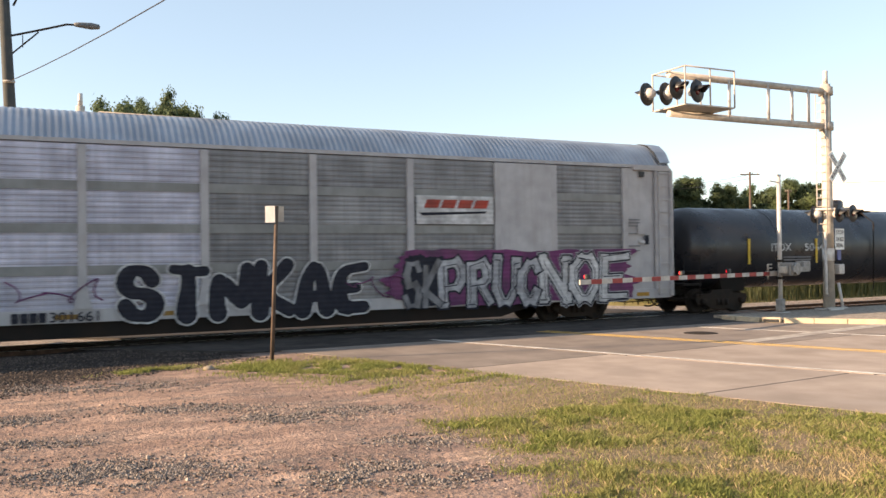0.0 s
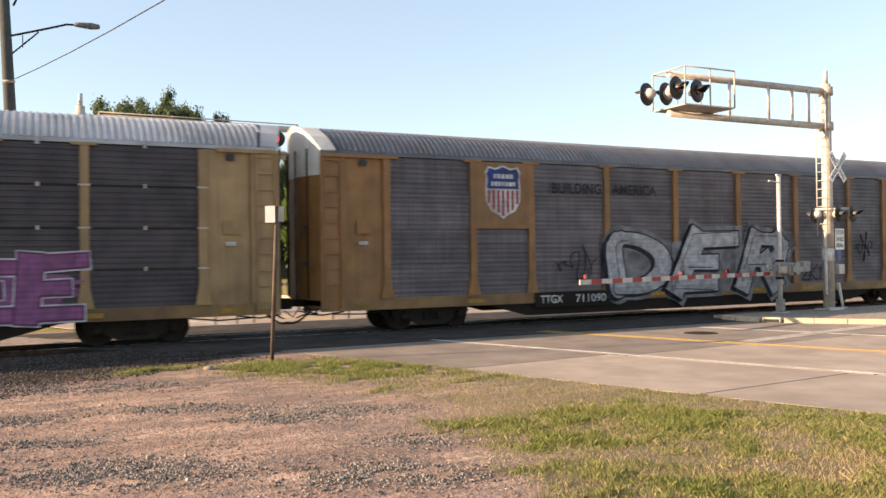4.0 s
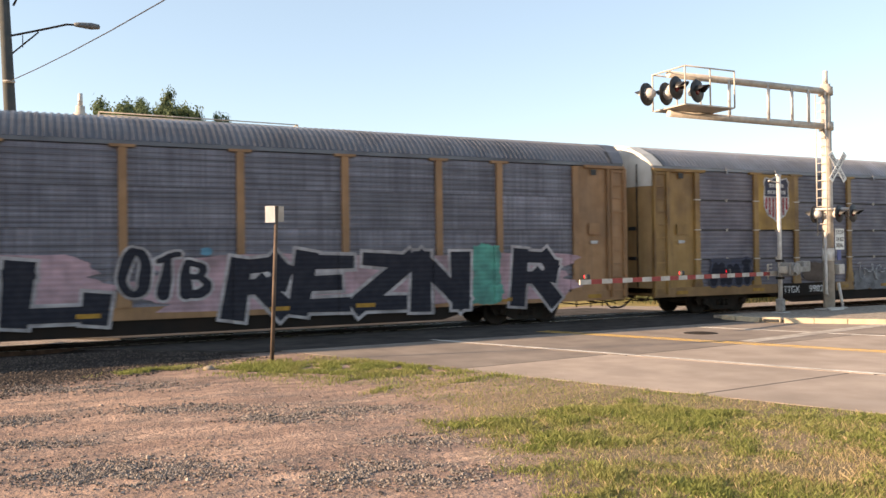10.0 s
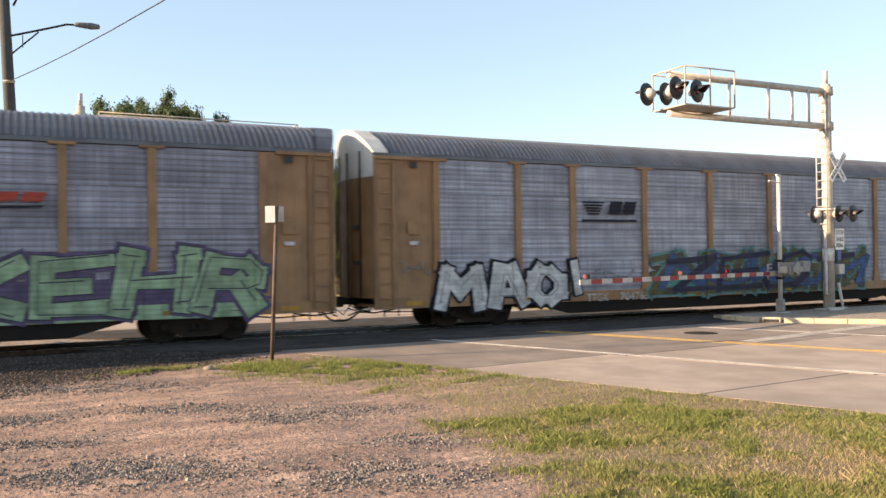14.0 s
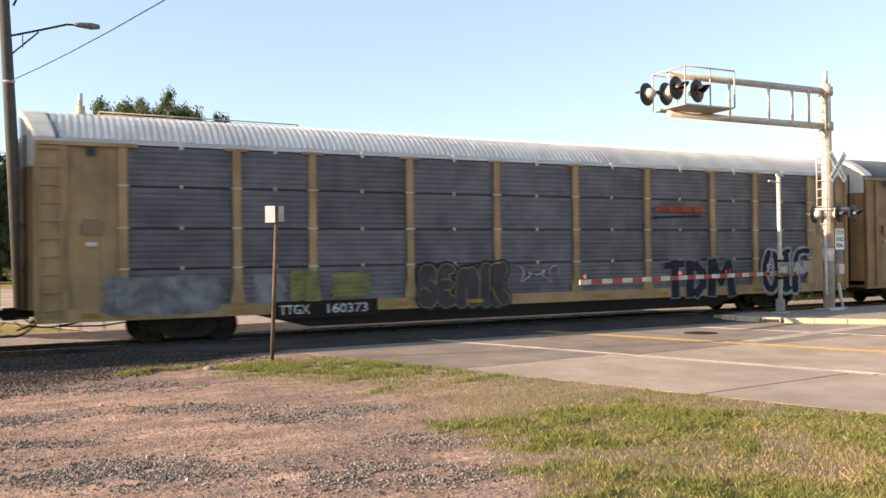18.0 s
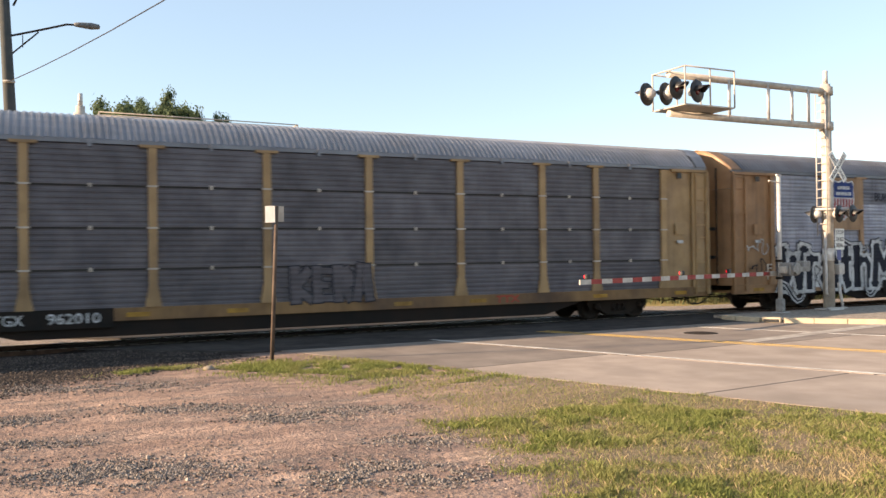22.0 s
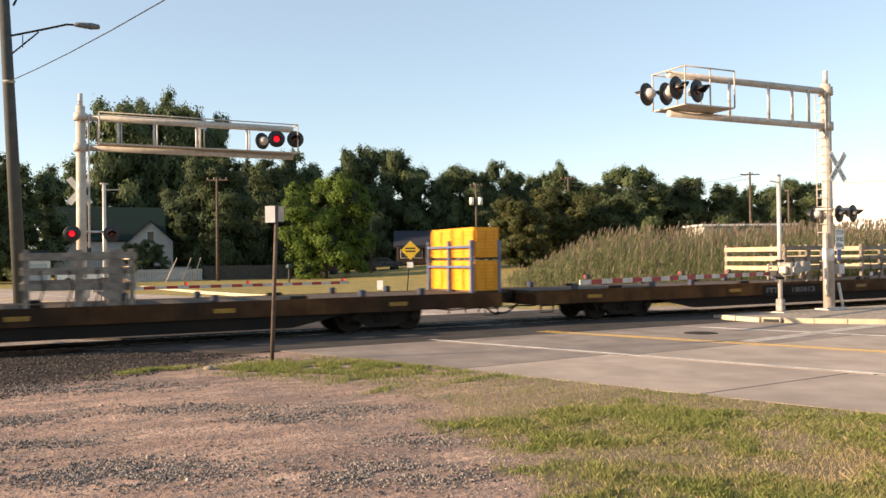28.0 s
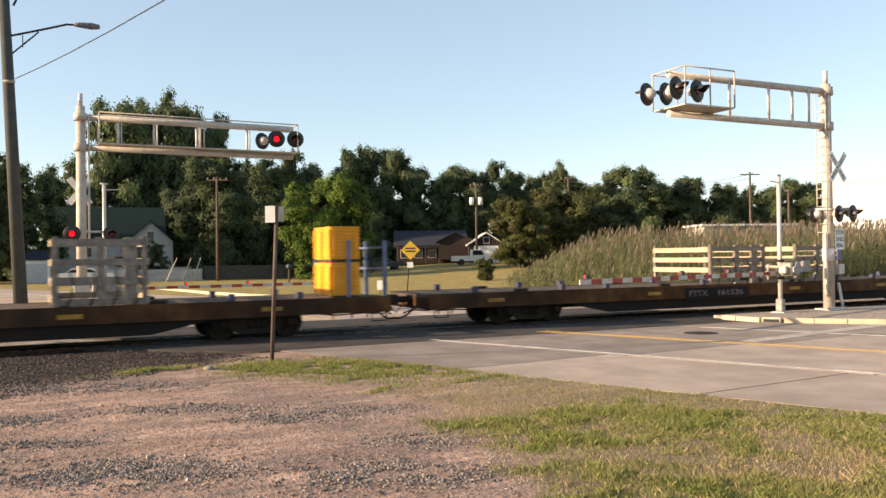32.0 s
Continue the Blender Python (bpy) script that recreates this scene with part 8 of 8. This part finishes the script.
# ---- houses, poles and signs beyond the field ----
def gable_roof(x0, x1, y0, y1, z0, rise, over=0.35, thick=0.14):
    """Ridge along x."""
    bm = bmesh.new()
    ym = (y0 + y1) / 2
    a = [(x0 - over, y0 - over, z0 - over * rise / ((y1 - y0) / 2)), (x1 + over, y0 - over, z0 - over * rise / ((y1 - y0) / 2)), (x1 + over, ym, z0 + rise), (x0 - over, ym, z0 + rise), (x0 - over, y1 + over, z0 - over * rise / ((y1 - y0) / 2)), (x1 + over, y1 + over, z0 - over * rise / ((y1 - y0) / 2))]
    lo = [bm.verts.new(p) for p in a]
    hi = [bm.verts.new((p[0], p[1], p[2] + thick)) for p in a]
    for q in ((0, 1, 2, 3), (3, 2, 5, 4)):
        bm.faces.new([lo[i] for i in q[::-1]])
        bm.faces.new([hi[i] for i in q])
    for i, j in ((0, 1), (1, 2), (2, 5), (5, 4), (4, 3), (3, 0)):
        bm.faces.new((lo[i], lo[j], hi[j], hi[i]))
    bmesh.ops.recalc_face_normals(bm, faces=bm.faces)
    return bm


def gable_wall(x0, x1, y0, y1, z0, rise):
    bm = bmesh.new()
    ym = (y0 + y1) / 2
    a = [bm.verts.new(p) for p in ((x0, y0, 0), (x0, y1, 0), (x0, y1, z0), (x0, ym, z0 + rise), (x0, y0, z0))]
    b = [bm.verts.new(p) for p in ((x1, y0, 0), (x1, y1, 0), (x1, y1, z0), (x1, ym, z0 + rise), (x1, y0, z0))]
    bm.faces.new(a)
    bm.faces.new(b[::-1])
    for i in range(5):
        bm.faces.new((a[i], a[(i + 1) % 5], b[(i + 1) % 5], b[i]))
    bmesh.ops.recalc_face_normals(bm, faces=bm.faces)
    return bm


SIDING = mat("white_siding", (0.50, 0.49, 0.47), (0.42, 0.41, 0.40), 0.7, 0, 3)
GREENROOF = mat("dark_green_roof", (0.011, 0.026, 0.022), (0.016, 0.032, 0.027), 0.9, 0, 3)
# brick and shingles hold the ranch's tree shade in their colour
BRICK = mat("shaded_brick", (0.045, 0.033, 0.029), (0.036, 0.026, 0.023), 0.85, 0, 8)
GREYROOF = mat("grey_shingles", (0.036, 0.040, 0.054), (0.028, 0.031, 0.042), 0.9, 0, 6)
GLASS = mat("window_glass", (0.02, 0.022, 0.025), (0.03, 0.03, 0.035), 0.08, 0, 1, bump=0)


def window(parent, x, y, z, w, h, face="-y"):
    fr = part("window", boxm(-w / 2 - 0.06, w / 2 + 0.06, -0.03, 0.02, -h / 2 - 0.06, h / 2 + 0.06), WHITEPAINT, parent, m=pose(x, y, z, 0, 0, 0 if face == "-y" else -90))
    part("pane", boxm(-w / 2, w / 2, -0.045, -0.031, -h / 2, h / 2), GLASS, fr)


# white house with the dark green roof
hx, hy = spot(-22.2, 102)
house = new("white_house")
tagged(house, "white clapboard house with a dark green roof", "house")
house.matrix_basis = Matrix.Translation((hx, hy, ground_h(hx, hy))) @ Matrix.Rotation(radians(-4), 4, "Z")
part("wall", gable_wall(-5.5, 6.2, 0, 9, 4.6, 3.8), SIDING, house)
part("roof", gable_roof(-5.5, 6.2, 0, 9, 4.6, 3.8), GREENROOF, house)
wing = Matrix.Rotation(radians(90), 4, "Z")
part("gable_wing", gable_wall(-3.2, 2.5, -2.4, 2.4, 4.2, 2.3), SIDING, house, m=Matrix.Translation((4.6, 0, 0)) @ wing)
part("wing_roof", gable_roof(-3.2, 2.5, -2.4, 2.4, 4.2, 2.3), GREYROOF, house, m=Matrix.Translation((4.6, 0, 0)) @ wing)
window(house, 4.6, -3.22, 4.8, 0.7, 1.1)
window(house, -2.0, -0.02, 3.2, 0.8, 1.2)
window(house, 1.2, -0.02, 2.0, 0.8, 1.2)
part("porch", boxm(0.0, 9.0, -4.2, -3.4, 0, 1.3), SIDING, house)

# brick ranch house with its garage
hx, hy = spot(0.2, 108)
ranch = new("brick_house")
tagged(ranch, "low brick ranch house with grey roof and white garage", "house")
ranch.matrix_basis = Matrix.Translation((hx, hy, ground_h(hx, hy))) @ Matrix.Rotation(radians(-24), 4, "Z")
part("wall", gable_wall(-6.5, 2.6, 0, 8, 2.3, 2.0), BRICK, ranch)
part("roof", gable_roof(-6.5, 2.6, 0, 8, 2.3, 2.0), GREYROOF, ranch)
part("gable_wall", gable_wall(-1.6, 4.0, -2.2, 2.2, 2.4, 1.1), BRICK, ranch, m=Matrix.Translation((1.2, 0, 0.5)) @ wing)
part("gable_roof", gable_roof(-1.6, 4.0, -2.2, 2.2, 2.4, 1.1), GREYROOF, ranch, m=Matrix.Translation((1.2, 0, 0.5)) @ wing)
part("garage_wall", gable_wall(-3.6, 3.0, -2.2, 2.2, 2.4, 1.4), BRICK, ranch, m=Matrix.Translation((5.0, 0, 0)) @ wing)
part("garage_roof", gable_roof(-3.6, 3.0, -2.2, 2.2, 2.4, 1.4, 0.3), WHITEPAINT, ranch, m=Matrix.Translation((5.0, 0, 0)) @ wing)
part("garage_door", boxm(3.4, 6.6, -3.68, -3.61, 0.05, 2.2), WHITEPAINT, ranch)
# porch timber darkened too, its shade being part of the colour
PORCHWOOD = mat("shaded_porch_wood", (0.10, 0.09, 0.085), (0.07, 0.063, 0.06), 0.85, 0, 3)
part("porch_beam", boxm(-6.5, -0.8, -1.5, -1.3, 2.1, 2.3), PORCHWOOD, ranch)
part("porch_roof", boxm(-6.6, -0.7, -1.6, 0.1, 2.304, 2.40), GREYROOF, ranch)
for x in (-6.3, -4.5, -2.7, -0.9):
    part("porch_post", boxm(x - 0.06, x + 0.06, -1.46, -1.34, 0, 2.1), PORCHWOOD, ranch)
for x in (-5.4, -3.6, -1.8):
    window(ranch, x, -0.02, 1.35, 1.0, 1.1)
window(ranch, 5.0, -3.62, 2.9, 0.7, 0.7)


# white building at the far right
def block_building(x, y, turn, ln, dp, h):
    th = new("white_warehouse")
    tagged(th, "long white industrial building in full sun", "building")
    th.matrix_basis = Matrix.Translation((x, y, ground_h(x, y))) @ Matrix.Rotation(radians(turn), 4, "Z")
    WALLW = mat("white_cladding", (0.86, 0.85, 0.82), (0.80, 0.79, 0.76), 0.5, 0, 2)
    part("wall", boxm(0, ln, 0, dp, -0.5, h), WALLW, th)
    part("roof_edge", boxm(-0.15, ln + 0.15, -0.15, dp + 0.15, h, h + 0.3), WALLW, th)
    for i in range(int(ln / 6)):
        part("cladding_joint", boxm(i * 6 + 3, i * 6 + 3.06, -0.02, 0.0, -0.5, h), WALLW, th)
    return th


wx, wy = spot(25.4, 118)
block_building(wx, wy, -48, 60, 30, 9.6)
sx_, sy_ = spot(17.6, 78)
shed = new("low_shed")
tagged(shed, "low pale flat-roofed shed behind the reeds", "shed")
shed.matrix_basis = Matrix.Translation((sx_, sy_, ground_h(sx_, sy_))) @ Matrix.Rotation(radians(-20), 4, "Z")
part("wall", boxm(0, 8.5, 0, 4, 0, 3.62), SIDING, shed)
part("roof", boxm(-0.3, 8.8, -0.4, 4.3, 3.62, 3.78), WHITEPAINT, shed)


def pole(brg, R, h, arm=2.2, cans=False, name="utility_pole"):
    x, y = spot(brg, R)
    th = new(name)
    tagged(th, "weathered wooden utility pole" + (" with pale transformer cans" if cans else ""), "utility pole", "utility poles")
    th.matrix_basis = Matrix.Translation((x, y, ground_h(x, y) - 0.1)) @ Matrix.Rotation(radians(-26), 4, "Z")
    part("shaft", tubem((0, 0, 0), (0, 0, h), 0.17, 0.11, 10), WOODPOST, th)
    if arm:
        part("crossarm", boxm(-arm / 2, arm / 2, -0.06, 0.06, h - 0.35, h - 0.22), WOODPOST, th)
        for dx in (-0.9, -0.3, 0.3, 0.9):
            part("insulator", tubem((dx * arm / 2.2, 0, h - 0.22), (dx * arm / 2.2, 0, h - 0.05), 0.04, seg=6), GALV, th)
    if cans:
        for dx in (-0.55, 0.5):
            part("transformer", tubem((dx, -0.1, h - 2.6), (dx, -0.1, h - 1.7), 0.26, seg=12), WHITEPAINT, th)
    return th


pole(-15.3, 84, 10.3)
pole(2.35, 100, 9.8, 1.6, True)
pole(8.7, 104, 10.6)
pole(20.5, 100, 10.0)
pole(22.8, 108, 8.4, 0.8)
pole(-5.0, 92, 6.2, 0)

ws = new("warning_sign")
tagged(ws, "yellow diamond warning sign on a thin post", "road sign")
wx, wy = spot(-2.4, 52)
ws.matrix_basis = Matrix.Translation((wx, wy, ground_h(wx, wy))) @ Matrix.Rotation(radians(-22), 4, "Z")
part("post", tubem((-0.1, 0, 0), (0.12, 0, 3.1), 0.035, seg=8), STEEL, ws)
part("diamond_plate", plate([(0.12, 1.95), (0.72, 2.55), (0.12, 3.15), (-0.48, 2.55)], -0.06, -0.045), PAINT["signal_yellow"], ws)
for z in (2.62, 2.44):
    part("lettering_bar", boxm(-0.2, 0.44, -0.066, -0.061, z, z + 0.09), PAINT["black"], ws)
part("small_plate", boxm(-0.1, 0.28, -0.06, -0.045, 1.45, 1.8), WHITEPAINT, ws)
mk = new("white_marker")
tagged(mk, "small white marker plate on a stake in the grass", "marker")
wx, wy = spot(-4.4, 44)
mk.matrix_basis = Matrix.Translation((wx, wy, ground_h(wx, wy))) @ Matrix.Rotation(radians(-26), 4, "Z")
part("stake", tubem((0, 0, 0), (0, 0, 0.9), 0.02, seg=6), STEEL, mk)
part("plate", boxm(-0.16, 0.16, -0.03, -0.015, 0.45, 0.95), WHITEPAINT, mk)


# ---- parked vehicles by the houses ----
def vehicle(brg, R, turn, paint, label, name, pickup=False):
    x, y = spot(brg, R)
    th = new(name)
    tagged(th, label, "truck" if pickup else "car")
    th.matrix_basis = Matrix.Translation((x, y, ground_h(x, y))) @ Matrix.Rotation(radians(turn), 4, "Z")
    L = 2.7 if pickup else 2.25
    part("body", plate([(-L, 0.45), (L, 0.45), (L, 0.95), (L - 0.3, 1.05), (-L, 1.05)], -0.9, 0.9), paint, th)
    cabp = [(-0.5, 1.052), (1.3, 1.052), (0.8, 1.75), (-0.4, 1.75)] if pickup else [(-1.7, 1.052), (1.2, 1.052), (0.5, 1.5), (-1.1, 1.5)]
    part("cabin", plate(cabp, -0.8, 0.8), paint, th)
    part("side_window", plate([(cabp[0][0] + 0.15, 1.12), (cabp[1][0] - 0.35, 1.12), (cabp[2][0] - 0.1, cabp[2][1] - 0.1), (cabp[3][0] + 0.1, cabp[3][1] - 0.1)], -0.815, -0.802), GLASS, th)
    for sx in (-1, 1):
        for sy in (-1, 1):
            w = part("wheel", lathe([(0.0, 0), (0.2, 0.0), (0.34, 0.01), (0.36, 0.06), (0.36, 0.18), (0.0, 0.2)], 16), BLACKM, th, m=pose(sx * L * 0.62, sy * 0.92, 0.36, 0, 0, 0 if sy < 0 else 180))
    part("bumper", boxm(L - 0.02, L + 0.08, -0.88, 0.88, 0.45, 0.62), GALV, th)
    return th


vehicle(2.2, 96, -20, WHITEPAINT, "white pickup truck parked before the garage", "pickup_truck", True)
vehicle(-4.2, 98, -10, mat("dark_car_paint", (0.03, 0.03, 0.035), (0.04, 0.04, 0.045), 0.3), "dark car parked by the house", "parked_car")
vehicle(-8.4, 96, -10, mat("maroon_car_paint", (0.06, 0.02, 0.02), (0.07, 0.025, 0.02), 0.3), "dark car parked under the trees", "parked_car")


# ---- fences at the field's edge ----
def fence(name, label, b0, b1, R, h, m, n, gap):
    th = new(name)
    tagged(th, label, "fence", "fences by the houses")
    x0, y0 = spot(b0, R)
    x1, y1 = spot(b1, R)
    ln = math.hypot(x1 - x0, y1 - y0)
    th.matrix_basis = Matrix.Translation((x0, y0, ground_h(x0, y0) - 0.05)) @ Matrix.Rotation(math.atan2(y1 - y0, x1 - x0), 4, "Z")
    w = ln / n
    for i in range(n):
        part("board", shared((name, round(w, 3), h), m, lambda: boxm(gap, w - gap, -0.02, 0.02, 0.05, h, 0.01)), None, th, m=pose(i * w, 0, 0))
    for z in (0.3, h - 0.25):
        part("rail", boxm(0, ln, 0.022, 0.07, z, z + 0.08), m, th)
    return th


fence("picket_fence", "low white picket fence before the house", -22.5, -16.3, 86, 1.25, SIDING, 60, 0.02)
fence("board_fence", "weathered grey board fence under the trees", -16.2, -10.4, 88, 1.5, mat("grey_fence_wood", (0.10, 0.09, 0.08), (0.07, 0.062, 0.055), 0.9, 0, 4), 60, 0.008)
fence("board_fence", "weathered grey board fence beside the shrubs", 6.0, 11.0, 100, 1.6, MATS["grey_fence_wood"], 56, 0.008)
gb = new("white_garage")
tagged(gb, "small pale garage beside the road in sun", "garage")
gxx, gyy = spot(-26.3, 90)
gb.matrix_basis = Matrix.Translation((gxx, gyy, ground_h(gxx, gyy))) @ Matrix.Rotation(radians(10), 4, "Z")
part("wall", gable_wall(-1.3, 1.3, 0, 5, 2.3, 0.8), WHITEPAINT, gb)
part("roof", gable_roof(-1.3, 1.3, 0, 5, 2.3, 0.8, 0.2), GREYROOF, gb)
part("garage_door", boxm(-1.0, 1.0, -0.05, -0.01, 0, 1.9), SIDING, gb)
for b0, lean in ((-18.6, 0.7), (-17.6, 0.6), (-16.9, 0.5)):
    gx0, gy0 = spot(b0, 84)
    gw = part("guy_wire_guard", tubem((0, 0, 0), (lean * 1.5, 0, 2.3), 0.05, seg=6), CONC, None, m=pose(gx0, gy0, ground_h(gx0, gy0)))
    tagged(gw, "pale leaning guy wire guard by the pole", "guy guard", "guy guards")
mb = new("mailbox")
tagged(mb, "dark green mailbox on a post by the field", "mailbox")
gx0, gy0 = spot(-10.6, 74)
mb.matrix_basis = pose(gx0, gy0, ground_h(gx0, gy0))
part("post", boxm(-0.06, 0.06, -0.06, 0.06, 0, 1.2), WOODPOST, mb)
part("box", lathe([(0.0, -0.35), (0.22, -0.35), (0.22, 0.35), (0.0, 0.35)], 12), mat("green_box", (0.02, 0.04, 0.035), (0.03, 0.05, 0.045), 0.5), mb, m=pose(0, 0, 1.4))
vehicle(-23.4, 78, -8, WHITEPAINT, "white car parked beside the far road", "parked_car")


# ---- thin lines between the far poles ----
def span_wire(b0, R0, z0, b1, R1, z1, sag):
    x0, y0 = spot(b0, R0)
    x1, y1 = spot(b1, R1)
    pts = [(x0 + (x1 - x0) * t, y0 + (y1 - y0) * t, z0 + (z1 - z0) * t - sag * 4 * t * (1 - t)) for t in (i / 8 for i in range(9))]
    w = part("power_line", pathm(pts, 0.018, 5), BLACKM)
    tagged(w, "thin dark power line between far poles", "wire", "power lines")


for dz in (0.0, 0.45):
    span_wire(2.35, 100, 11.0 - dz, 8.7, 104, 11.2 - dz, 0.7)
    span_wire(8.7, 104, 11.3 - dz, 20.5, 100, 11.0 - dz, 1.0)


motions()
